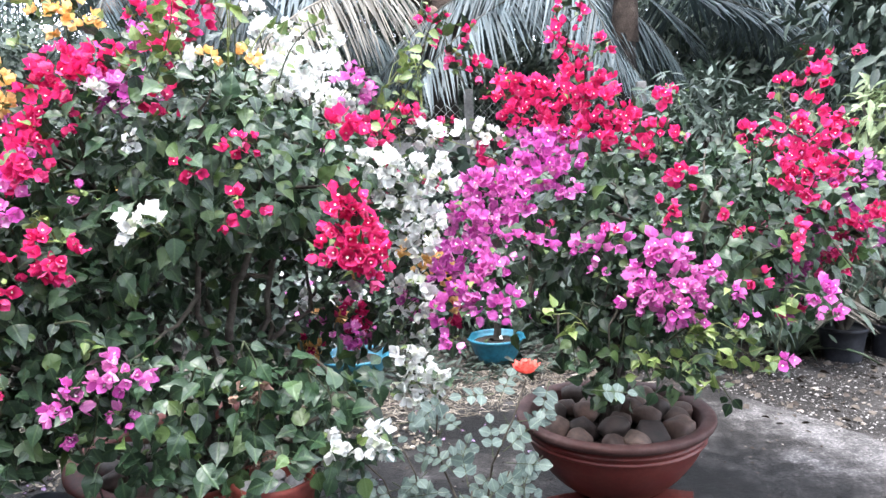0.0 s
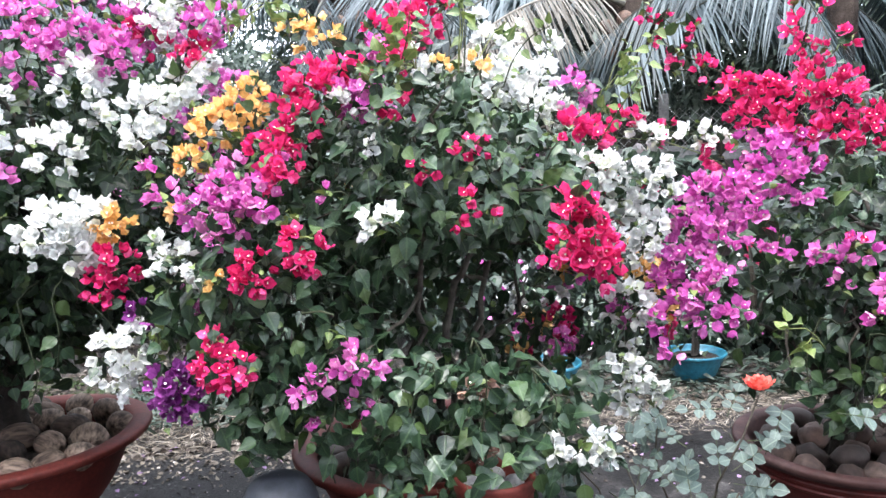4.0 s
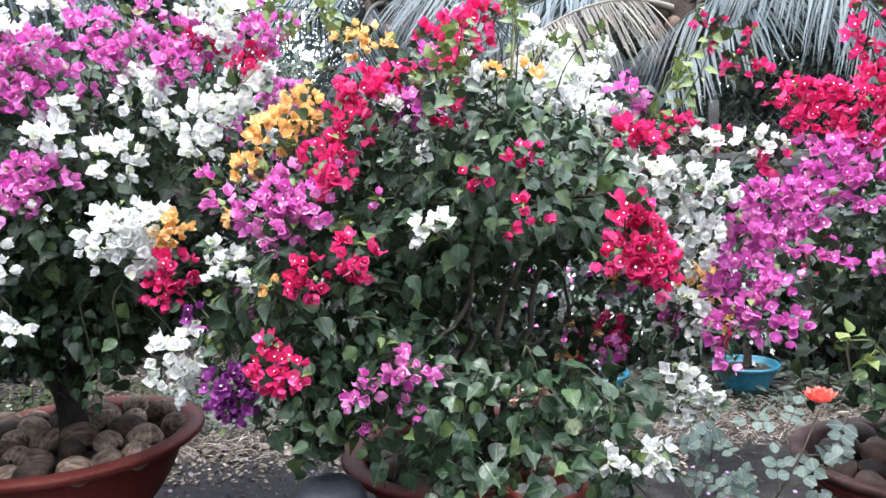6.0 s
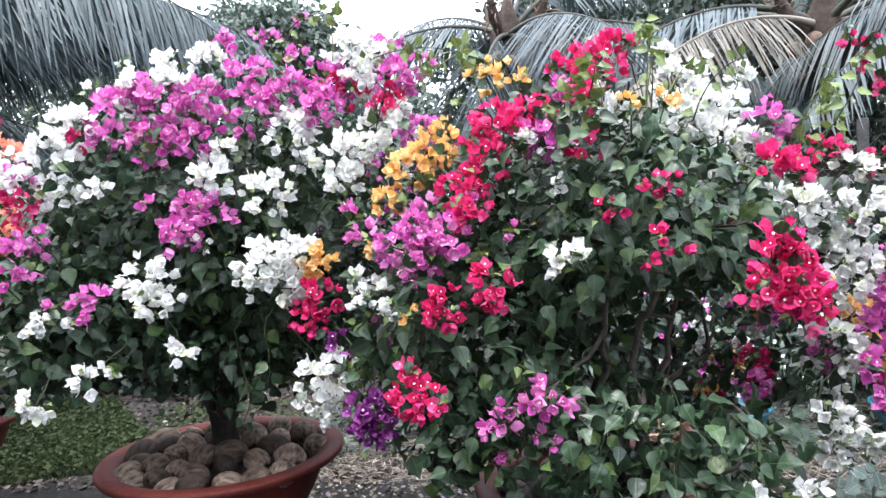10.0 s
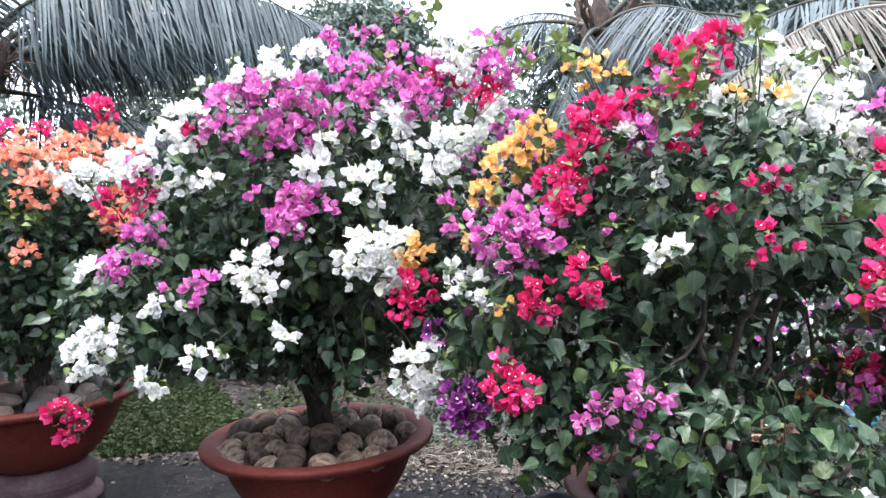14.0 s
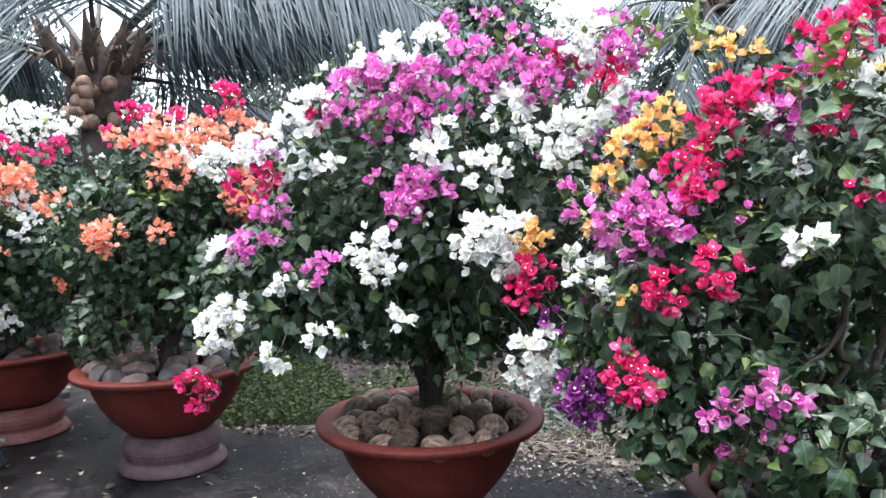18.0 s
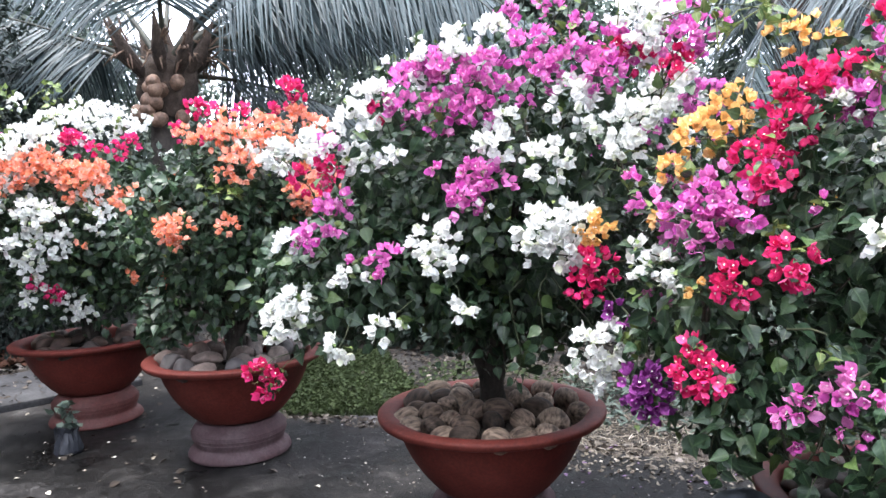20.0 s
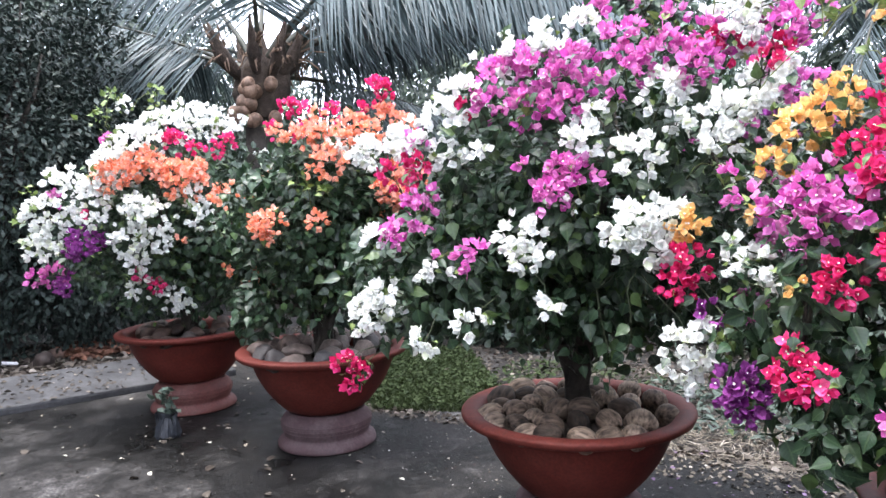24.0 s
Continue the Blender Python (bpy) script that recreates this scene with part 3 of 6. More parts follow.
# the right-hand pot stands on bricks
for i, (dx, dy, a) in enumerate(((-0.16, -0.12, 20), (0.17, -0.1, -15), (0.0, 0.17, 5))):
    b = box(-0.11, 0.11, -0.055, 0.055, 0, 0.13, 0.006)
    b.materials.append(CLAY)
    thing("brick", pose(0.477 + dx, 3.031 + dy, 0, 0, 0, a), "red hollow clay brick under the pot", "brick", "bricks under the pot", b)


def fill_pot(key, name, label, category, group, material, size, count, seed, inner=0.4, drop=0.045, ridge=0.0, squash=0.72, lumpy=0.1):
    """Loose husks or stones laid over a pot's soil, largest ring first, without one pushing through another."""
    x, y, rim, r = POTS[key]
    g = np.random.default_rng(seed)
    if name == "stone":
        shapes = [mesh_of(name, *rock((size * 0.64, size * 0.52, size * 0.5 * squash), seed * 10 + i)[:2], material) for i in range(6)]
    else:
        shapes = [mesh_of(name, *blob((size * 0.56, size * 0.47, size * 0.47 * squash), seed * 10 + i, lumpy, ridge=ridge)[:2], material) for i in range(6)]
    placed = []
    for _ in range(9000):
        if len(placed) >= count:
            break
        a, q = g.random() * 2 * math.pi, (r / 0.5 * inner - size * 0.57) * min(1.0, 1.12 * math.sqrt(g.random()))
        px, py, k = q * math.cos(a), q * math.sin(a), g.uniform(0.8, 1.12)
        if math.hypot(px, py) < 0.07 or any(math.hypot(px - u, py - w) < size * 0.44 * (k + h) for u, w, h in placed):
            continue
        placed.append((px, py, k))
        ob = thing(name, pose(x + px, y + py, rim - drop * r / 0.5 + 0.03 * (1 - (math.hypot(px, py) / (0.9 * r)) ** 2) + g.uniform(-0.012, 0.012), g.uniform(-18, 18), g.uniform(-22, 22), g.uniform(0, 360)), label, category, group, shapes[int(g.integers(6))])
        ob.scale = (k, k * g.uniform(0.88, 1.1), k * g.uniform(0.9, 1.15))


fill_pot("c", "coconut_husk", "dry striped grey-brown coconut husk in a clay pot", "coconut husk", "husks in the pot", HUSK, 0.132, 54, 3, 0.455, 0.034, 0.03, 0.9, 0.05)
fill_pot("d", "stone", "smooth grey stone in a clay pot", "stone", "stones in the middle pot", PALE_STONE, 0.15, 20, 5, 0.45, 0.03, 0.0, 0.9)
fill_pot("e", "stone", "brown stone in the far clay pot", "stone", "stones in the far pot", STONE, 0.13, 22, 6, 0.45, 0.035)
fill_pot("a", "stone", "rounded reddish grey river stone in the glazed pot", "stone", "stones in the glazed pot", STONE, 0.118, 34, 8, 0.44, 0.06, 0.0, 0.95, 0.24)
fill_pot("b", "stone", "grey stone in the leafy pot", "stone", "stones in the leafy pot", STONE, 0.11, 20, 9, 0.41, 0.05)

# ---- bougainvillea ----
BLOOMS = {key: [] for key in "abcde"}


def bloom(key, colour, x, y, z, r):
    """Books a flower cluster, or a shoot of young leaves, of radius r for one of the trees."""
    BLOOMS[key].append((colour, np.array([x, y, z]), r))


# ---- flowers: tree, colour, place, size ----
bloom("c", "white", -1.92, 1.98, 1.32, 0.094)
bloom("c", "white", -1.84, 2.04, 1.34, 0.087)
bloom("c", "white", -1.87, 1.99, 1.26, 0.081)
bloom("c", "white", -1.95, 2.07, 1.57, 0.081)
bloom("c", "white", -1.67, 1.97, 0.97, 0.078)
bloom("c", "white", -1.68, 1.94, 0.89, 0.060)
bloom("c", "white", -2.26, 1.78, 1.30, 0.078)
bloom("c", "white", -2.20, 1.78, 1.22, 0.056)
bloom("c", "white", -1.93, 2.18, 1.78, 0.088)
bloom("c", "white", -1.72, 2.23, 1.68, 0.084)
bloom("c", "white", -1.72, 2.19, 1.60, 0.063)
bloom("c", "white", -1.65, 2.28, 1.74, 0.053)
bloom("c", "white", -1.86, 2.16, 1.67, 0.037)
bloom("c", "white", -1.63, 2.32, 1.80, 0.049)
bloom("c", "white", -2.15, 1.99, 1.63, 0.067)
bloom("c", "white", -2.11, 2.05, 1.72, 0.042)
bloom("c", "white", -2.55, 1.69, 1.59, 0.048)
bloom("c", "white", -2.45, 1.77, 1.59, 0.047)
bloom("c", "white", -2.40, 2.05, 2.07, 0.046)
bloom("c", "white", -2.26, 2.14, 2.07, 0.068)
bloom("c", "white", -2.57, 1.78, 1.82, 0.094)
bloom("c", "white", -2.61, 1.70, 1.74, 0.089)
bloom("c", "white", -2.67, 1.62, 1.67, 0.085)
bloom("c", "white", -2.78, 1.49, 1.63, 0.072)
bloom("c", "white", -2.45, 1.95, 1.97, 0.068)
bloom("c", "white", -2.35, 2.03, 1.97, 0.076)
bloom("c", "white", -1.80, 2.38, 2.07, 0.074)
bloom("c", "white", -1.71, 2.39, 2.03, 0.073)
bloom("c", "white", -1.72, 2.36, 1.96, 0.072)
bloom("c", "white", -2.67, 1.44, 1.31, 0.048)
bloom("c", "white", -2.60, 1.42, 1.10, 0.055)
bloom("c", "white", -2.63, 1.37, 1.03, 0.068)
bloom("c", "white", -2.45, 1.49, 0.93, 0.046)
bloom("c", "white", -2.29, 1.65, 1.02, 0.024)
bloom("c", "white", -2.48, 1.56, 1.18, 0.046)
bloom("c", "white", -2.12, 1.78, 1.07, 0.032)
bloom("c", "white", -2.35, 1.60, 0.99, 0.037)
bloom("c", "white", -1.58, 2.09, 1.23, 0.037)
bloom("c", "white", -1.50, 2.10, 1.18, 0.029)
bloom("c", "white", -1.62, 2.09, 1.27, 0.018)
bloom("c", "white", -2.12, 1.91, 1.41, 0.024)
bloom("c", "white", -2.50, 1.96, 2.06, 0.019)
bloom("c", "white", -2.57, 1.86, 1.97, 0.028)
bloom("c", "apricot", -1.76, 2.06, 1.33, 0.054)
bloom("c", "magenta", -2.48, 1.89, 1.88, 0.094)
bloom("c", "magenta", -2.39, 1.98, 1.94, 0.081)
bloom("c", "magenta", -2.28, 2.01, 1.85, 0.083)
bloom("c", "magenta", -2.35, 1.93, 1.78, 0.074)
bloom("c", "magenta", -2.25, 2.07, 1.93, 0.080)
bloom("c", "magenta", -2.08, 2.14, 1.87, 0.095)
bloom("c", "magenta", -2.12, 2.19, 2.00, 0.080)
bloom("c", "magenta", -2.08, 2.28, 2.14, 0.036)
bloom("c", "magenta", -2.23, 2.19, 2.13, 0.041)
bloom("c", "magenta", -1.96, 2.23, 1.92, 0.090)
bloom("c", "magenta", -1.83, 2.26, 1.86, 0.080)
bloom("c", "magenta", -1.82, 2.32, 1.97, 0.069)
bloom("c", "magenta", -1.70, 2.42, 2.07, 0.035)
bloom("c", "magenta", -1.63, 2.46, 2.09, 0.026)
bloom("c", "magenta", -1.58, 2.41, 1.97, 0.055)
bloom("c", "magenta", -1.51, 2.45, 2.00, 0.019)
bloom("c", "magenta", -1.63, 2.38, 1.94, 0.076)
bloom("c", "magenta", -1.98, 2.29, 2.05, 0.049)
bloom("c", "magenta", -2.22, 2.01, 1.77, 0.060)
bloom("c", "magenta", -2.48, 1.84, 1.79, 0.062)
bloom("c", "magenta", -2.65, 1.63, 1.65, 0.049)
bloom("c", "magenta", -2.13, 1.95, 1.50, 0.074)
bloom("c", "magenta", -2.19, 1.88, 1.44, 0.074)
bloom("c", "magenta", -2.18, 1.93, 1.54, 0.066)
bloom("c", "magenta", -2.38, 1.67, 1.23, 0.058)
bloom("c", "magenta", -2.47, 1.60, 1.24, 0.027)
bloom("c", "magenta", -2.31, 1.85, 1.55, 0.023)
bloom("c", "magenta", -2.12, 2.26, 2.16, 0.023)
bloom("c", "magenta", -1.98, 2.34, 2.21, 0.018)
bloom("c", "magenta", -2.62, 1.50, 1.32, 0.060)
bloom("c", "magenta", -2.58, 1.57, 1.40, 0.064)
bloom("c", "magenta", -2.57, 1.60, 1.46, 0.039)
bloom("c", "purple", -1.52, 1.98, 0.86, 0.069)
bloom("c", "purple", -1.64, 2.01, 1.06, 0.037)
bloom("c", "purple", -1.58, 2.27, 1.67, 0.024)
bloom("c", "red", -1.72, 2.03, 1.21, 0.064)
bloom("c", "red", -1.74, 2.01, 1.16, 0.057)
bloom("c", "red", -1.63, 2.33, 1.85, 0.045)
bloom("c", "red", -1.75, 2.33, 1.92, 0.046)
bloom("c", "red", -1.83, 2.30, 1.95, 0.034)
bloom("c", "red", -2.63, 1.61, 1.58, 0.048)
bloom("c", "red", -2.54, 1.79, 1.79, 0.031)
bloom("c", "red", -1.62, 2.36, 1.89, 0.037)
bloom("c", "red", -2.70, 1.52, 1.54, 0.044)
bloom("c", "shoot", -2.13, 1.93, 1.47, 0.020)
bloom("c", "shoot", -2.37, 1.90, 1.75, 0.044)
bloom("c", "shoot", -1.39, 2.52, 2.03, 0.025)
bloom("c", "red", -2.80, 1.35, 0.82, 0.045)
bloom("c", "red", -2.77, 1.41, 0.80, 0.040)
bloom("c", "red", -2.79, 1.37, 0.76, 0.040)
bloom("c", "red", -2.77, 1.41, 0.75, 0.031)
bloom("c", "white", -2.73, 1.49, 1.07, 0.062)
bloom("c", "white", -2.75, 1.45, 0.99, 0.049)
bloom("c", "white", -2.72, 1.51, 1.01, 0.040)
bloom("c", "white", -2.77, 1.41, 0.94, 0.022)
bloom("d", "white", -3.80, 1.86, 1.73, 0.055)
bloom("d", "white", -3.76, 2.03, 1.72, 0.081)
bloom("d", "white", -3.79, 2.19, 1.75, 0.070)
bloom("d", "orange", -3.78, 1.80, 1.65, 0.103)
bloom("d", "orange", -3.91, 1.49, 1.35, 0.084)
bloom("d", "orange", -3.92, 1.49, 1.29, 0.054)
bloom("d", "orange", -4.12, 1.35, 1.51, 0.063)
bloom("d", "orange", -3.93, 1.71, 1.79, 0.081)
bloom("d", "orange", -3.89, 2.00, 1.85, 0.102)
bloom("d", "orange", -3.82, 1.89, 1.77, 0.068)
bloom("d", "orange", -4.00, 2.28, 1.92, 0.101)
bloom("d", "orange", -3.95, 2.38, 1.88, 0.074)
bloom("d", "orange", -3.86, 2.11, 1.83, 0.070)
bloom("d", "orange", -3.88, 1.82, 1.80, 0.068)
bloom("d", "orange", -3.76, 1.71, 1.35, 0.048)
bloom("d", "orange", -3.67, 2.07, 1.50, 0.067)
bloom("d", "orange", -3.66, 2.13, 1.46, 0.049)
bloom("d", "orange", -4.04, 1.63, 1.83, 0.044)
bloom("d", "orange", -4.01, 1.85, 1.91, 0.058)
bloom("d", "crimson", -3.99, 2.23, 2.08, 0.087)
bloom("d", "crimson", -3.98, 2.28, 2.02, 0.040)
bloom("d", "crimson", -4.23, 1.85, 1.98, 0.068)
bloom("d", "crimson", -4.08, 1.62, 1.85, 0.042)
bloom("d", "crimson", -3.93, 1.73, 1.81, 0.050)
bloom("d", "crimson", -4.25, 1.79, 2.00, 0.047)
bloom("d", "crimson", -4.07, 1.99, 1.95, 0.060)
bloom("d", "crimson", -3.82, 2.41, 1.65, 0.059)
bloom("d", "crimson", -3.67, 2.19, 1.47, 0.037)
bloom("d", "crimson", -4.07, 2.17, 1.96, 0.054)
bloom("d", "shoot", -3.79, 1.68, 1.51, 0.066)
bloom("d", "shoot", -3.75, 1.75, 1.51, 0.036)
bloom("e", "white", -5.55, 1.59, 2.07, 0.154)
bloom("e", "white", -5.51, 1.73, 2.05, 0.137)
bloom("e", "white", -5.41, 1.39, 1.97, 0.165)
bloom("e", "white", -5.36, 1.23, 1.89, 0.162)
bloom("e", "white", -5.37, 1.13, 1.85, 0.146)
bloom("e", "white", -5.33, 1.04, 1.74, 0.144)
bloom("e", "white", -5.52, 0.77, 1.61, 0.139)
bloom("e", "white", -5.39, 0.84, 1.53, 0.136)
bloom("e", "white", -5.60, 0.67, 1.43, 0.141)
bloom("e", "white", -5.52, 0.72, 1.32, 0.131)
bloom("e", "white", -5.80, 0.64, 1.21, 0.112)
bloom("e", "white", -5.16, 1.13, 1.45, 0.108)
bloom("e", "white", -5.12, 1.21, 1.39, 0.139)
bloom("e", "white", -5.21, 1.06, 1.27, 0.101)
bloom("e", "white", -5.14, 1.21, 1.23, 0.124)
bloom("e", "white", -5.22, 1.12, 1.13, 0.086)
bloom("e", "white", -5.33, 1.16, 0.93, 0.089)
bloom("e", "white", -5.34, 1.38, 0.83, 0.106)
bloom("e", "white", -5.03, 1.47, 1.40, 0.100)
bloom("e", "white", -5.65, 1.20, 2.15, 0.052)
bloom("e", "white", -5.31, 0.96, 1.60, 0.103)
bloom("e", "white", -5.32, 0.89, 1.42, 0.095)
bloom("e", "white", -5.38, 1.81, 1.96, 0.092)
bloom("e", "white", -5.44, 1.91, 2.05, 0.068)
bloom("e", "white", -5.05, 1.45, 1.53, 0.077)
bloom("e", "orange", -5.09, 1.41, 1.62, 0.139)
bloom("e", "orange", -5.14, 1.34, 1.68, 0.093)
bloom("e", "orange", -5.28, 1.05, 1.67, 0.119)
bloom("e", "orange", -5.32, 0.97, 1.63, 0.071)
bloom("e", "orange", -5.25, 1.16, 1.74, 0.079)
bloom("e", "orange", -5.20, 1.26, 1.73, 0.063)
bloom("e", "orange", -5.10, 1.51, 1.69, 0.070)
bloom("e", "orange", -5.07, 1.37, 1.25, 0.027)
bloom("e", "orange", -5.12, 1.66, 1.01, 0.036)
bloom("e", "orange", -5.25, 1.24, 1.79, 0.056)
bloom("e", "crimson", -5.27, 1.42, 1.89, 0.080)
bloom("e", "crimson", -5.18, 1.66, 1.84, 0.052)
bloom("e", "crimson", -5.25, 1.76, 1.89, 0.049)
bloom("e", "crimson", -5.25, 1.15, 1.03, 0.036)
bloom("e", "crimson", -5.27, 1.24, 0.95, 0.044)
bloom("e", "crimson", -5.32, 0.89, 1.42, 0.032)
bloom("e", "crimson", -5.20, 1.51, 1.84, 0.040)
bloom("e", "purple", -5.37, 0.85, 1.25, 0.112)
bloom("e", "purple", -5.43, 0.81, 1.21, 0.065)
bloom("e", "purple", -5.80, 0.79, 0.95, 0.078)
bloom("e", "magenta", -5.83, 0.70, 1.02, 0.078)
bloom("e", "magenta", -5.84, 0.60, 1.02, 0.043)
bloom("e", "magenta", -5.53, 0.73, 1.54, 0.041)
bloom("e", "magenta", -5.52, 1.06, 1.90, 0.037)
bloom("e", "shoot", -5.70, 1.06, 2.07, 0.077)
bloom("e", "shoot", -5.86, 0.64, 1.55, 0.061)
bloom("e", "shoot", -5.88, 0.53, 1.42, 0.052)
bloom("e", "shoot", -5.65, 1.13, 2.22, 0.060)
bloom("e", "shoot", -5.58, 1.38, 2.22, 0.060)
bloom("b", "red", -1.20, 2.33, 1.74, 0.077)
bloom("b", "red", -1.24, 2.27, 1.67, 0.058)
bloom("b", "red", -1.13, 2.29, 1.69, 0.064)
bloom("b", "red", -1.08, 2.35, 1.75, 0.069)
bloom("b", "red", -0.92, 2.54, 1.95, 0.077)
bloom("b", "red", -0.93, 2.48, 1.89, 0.064)
bloom("b", "red", -0.93, 2.38, 1.79, 0.047)
bloom("b", "red", -1.19, 2.23, 1.62, 0.049)
bloom("b", "red", -0.87, 2.26, 1.63, 0.047)
bloom("b", "red", -1.26, 2.17, 1.54, 0.066)
bloom("b", "red", -1.20, 2.12, 1.47, 0.064)
bloom("b", "red", -1.11, 2.03, 1.28, 0.041)
bloom("b", "red", -1.08, 2.02, 1.23, 0.047)
bloom("b", "red", -1.24, 1.98, 1.21, 0.051)
bloom("b", "red", -1.25, 1.96, 1.17, 0.042)
bloom("b", "red", -1.30, 1.88, 0.96, 0.058)
bloom("b", "red", -1.25, 1.89, 0.94, 0.051)
bloom("b", "red", -1.31, 1.89, 1.02, 0.026)
bloom("b", "red", -0.67, 2.17, 1.51, 0.031)
bloom("b", "red", -0.62, 2.17, 1.51, 0.022)
bloom("b", "red", -0.81, 2.15, 1.45, 0.022)
bloom("b", "red", -0.76, 2.15, 1.45, 0.022)
bloom("b", "red", -0.64, 2.10, 1.37, 0.018)
bloom("b", "red", -0.67, 2.09, 1.32, 0.018)
bloom("b", "red", -0.59, 2.09, 1.33, 0.018)
bloom("b", "red", -0.37, 2.16, 1.54, 0.045)
bloom("b", "red", -0.40, 2.16, 1.54, 0.021)
bloom("b", "red", -0.32, 2.14, 1.51, 0.024)
bloom("b", "red", -0.35, 2.06, 1.30, 0.066)
bloom("b", "red", -0.31, 2.05, 1.25, 0.066)
bloom("b", "red", -0.37, 2.05, 1.24, 0.060)
bloom("b", "red", -0.36, 2.08, 1.36, 0.038)
bloom("b", "red", -0.30, 2.04, 1.20, 0.051)
bloom("b", "red", -0.34, 2.07, 1.33, 0.035)
bloom("b", "red", -1.05, 2.52, 1.93, 0.031)
bloom("b", "red", -0.87, 2.57, 1.99, 0.035)
bloom("b", "red", -0.81, 2.55, 1.97, 0.023)
bloom("b", "red", -1.23, 2.20, 1.58, 0.035)
bloom("b", "apricot", -1.40, 2.26, 1.69, 0.063)
bloom("b", "apricot", -1.46, 2.18, 1.60, 0.069)
bloom("b", "apricot", -1.43, 2.22, 1.64, 0.048)
bloom("b", "apricot", -1.50, 2.10, 1.51, 0.039)
bloom("b", "apricot", -1.29, 2.50, 1.92, 0.040)
bloom("b", "apricot", -1.18, 2.48, 1.90, 0.027)
bloom("b", "apricot", -1.27, 2.56, 1.98, 0.023)
bloom("b", "apricot", -1.37, 2.52, 1.94, 0.018)
bloom("b", "apricot", -0.77, 2.35, 1.76, 0.023)
bloom("b", "apricot", -0.67, 2.35, 1.77, 0.028)
bloom("b", "apricot", -1.32, 1.94, 1.17, 0.021)
bloom("b", "apricot", -1.47, 2.00, 1.37, 0.027)
bloom("b", "apricot", -1.38, 2.31, 1.73, 0.030)
bloom("b", "apricot", -1.34, 2.57, 1.99, 0.019)
bloom("b", "apricot", -1.33, 2.24, 1.64, 0.029)
bloom("b", "magenta", -1.36, 2.07, 1.43, 0.065)
bloom("b", "magenta", -1.27, 2.08, 1.41, 0.057)
bloom("b", "magenta", -1.41, 2.01, 1.36, 0.051)
bloom("b", "magenta", -1.31, 2.03, 1.34, 0.056)
bloom("b", "magenta", -1.53, 2.01, 1.41, 0.038)
bloom("b", "magenta", -1.24, 2.05, 1.36, 0.043)
bloom("b", "magenta", -0.92, 1.98, 0.95, 0.046)
bloom("b", "magenta", -0.96, 1.97, 0.93, 0.031)
bloom("b", "magenta", -0.94, 1.97, 0.84, 0.028)
bloom("b", "magenta", -1.05, 1.94, 0.88, 0.031)
bloom("b", "magenta", -1.07, 1.94, 0.80, 0.018)
bloom("b", "magenta", -1.08, 1.93, 0.87, 0.024)
bloom("b", "magenta", -1.04, 1.95, 0.92, 0.026)
bloom("b", "magenta", -1.00, 2.30, 1.69, 0.052)
bloom("b", "magenta", -1.08, 2.29, 1.68, 0.042)
bloom("b", "magenta", -1.05, 2.10, 1.40, 0.021)
bloom("b", "magenta", -1.35, 1.98, 1.28, 0.018)
bloom("b", "magenta", -1.59, 2.05, 1.48, 0.029)
bloom("b", "magenta", -1.33, 2.11, 1.48, 0.034)
bloom("b", "magenta", -1.01, 2.43, 1.84, 0.037)
bloom("b", "magenta", -1.21, 2.14, 1.50, 0.027)
bloom("b", "white", -0.90, 2.08, 1.32, 0.040)
bloom("b", "white", -0.94, 2.18, 1.52, 0.023)
bloom("b", "white", -1.07, 2.27, 1.66, 0.035)
bloom("b", "white", -1.45, 1.93, 1.24, 0.040)
bloom("b", "white", -1.51, 1.94, 1.28, 0.018)
bloom("b", "white", -1.38, 1.94, 1.20, 0.029)
bloom("b", "white", -1.48, 1.90, 1.19, 0.022)
bloom("b", "white", -0.81, 2.34, 1.74, 0.035)
bloom("b", "white", -0.88, 2.40, 1.81, 0.025)
bloom("b", "white", -0.86, 2.08, 1.32, 0.022)
bloom("b", "white", -0.43, 2.07, 0.72, 0.031)
bloom("b", "white", -0.34, 2.09, 0.71, 0.041)
bloom("b", "white", -0.30, 2.07, 0.75, 0.025)
bloom("b", "white", -0.29, 2.09, 0.70, 0.022)
bloom("b", "withered", -0.63, 2.02, 0.88, 0.033)
bloom("b", "withered", -0.63, 2.05, 0.70, 0.028)
bloom("b", "withered", -0.62, 2.09, 0.60, 0.026)
bloom("b", "shoot", -0.93, 2.37, 1.78, 0.025)
bloom("b", "shoot", -1.02, 2.36, 1.76, 0.022)
bloom("b", "shoot", -0.60, 2.41, 1.85, 0.021)
bloom("b", "shoot", -1.44, 2.10, 1.50, 0.025)
bloom("b", "shoot", -1.37, 2.40, 1.83, 0.020)
bloom("b", "shoot", -1.16, 2.06, 1.35, 0.018)
bloom("b", "shoot", -1.37, 2.17, 1.57, 0.025)
bloom("b", "shoot", -0.99, 1.98, 1.03, 0.018)
bloom("b", "white", -0.71, 3.08, 1.83, 0.071)
bloom("b", "white", -0.72, 2.74, 1.87, 0.065)
bloom("b", "white", -0.68, 3.08, 1.72, 0.085)
bloom("b", "white", -0.76, 2.73, 1.95, 0.031)
bloom("b", "white", -0.66, 2.76, 1.89, 0.022)
bloom("b", "white", -0.67, 3.08, 1.98, 0.022)
bloom("b", "white", -0.57, 3.08, 1.89, 0.027)
bloom("b", "white", -0.59, 3.08, 1.82, 0.039)
bloom("b", "white", -0.69, 2.74, 1.74, 0.056)
bloom("b", "crimson", -0.22, 2.79, 1.60, 0.022)
bloom("b", "crimson", -0.30, 2.79, 1.62, 0.020)
bloom("b", "crimson", -0.16, 2.79, 1.51, 0.028)
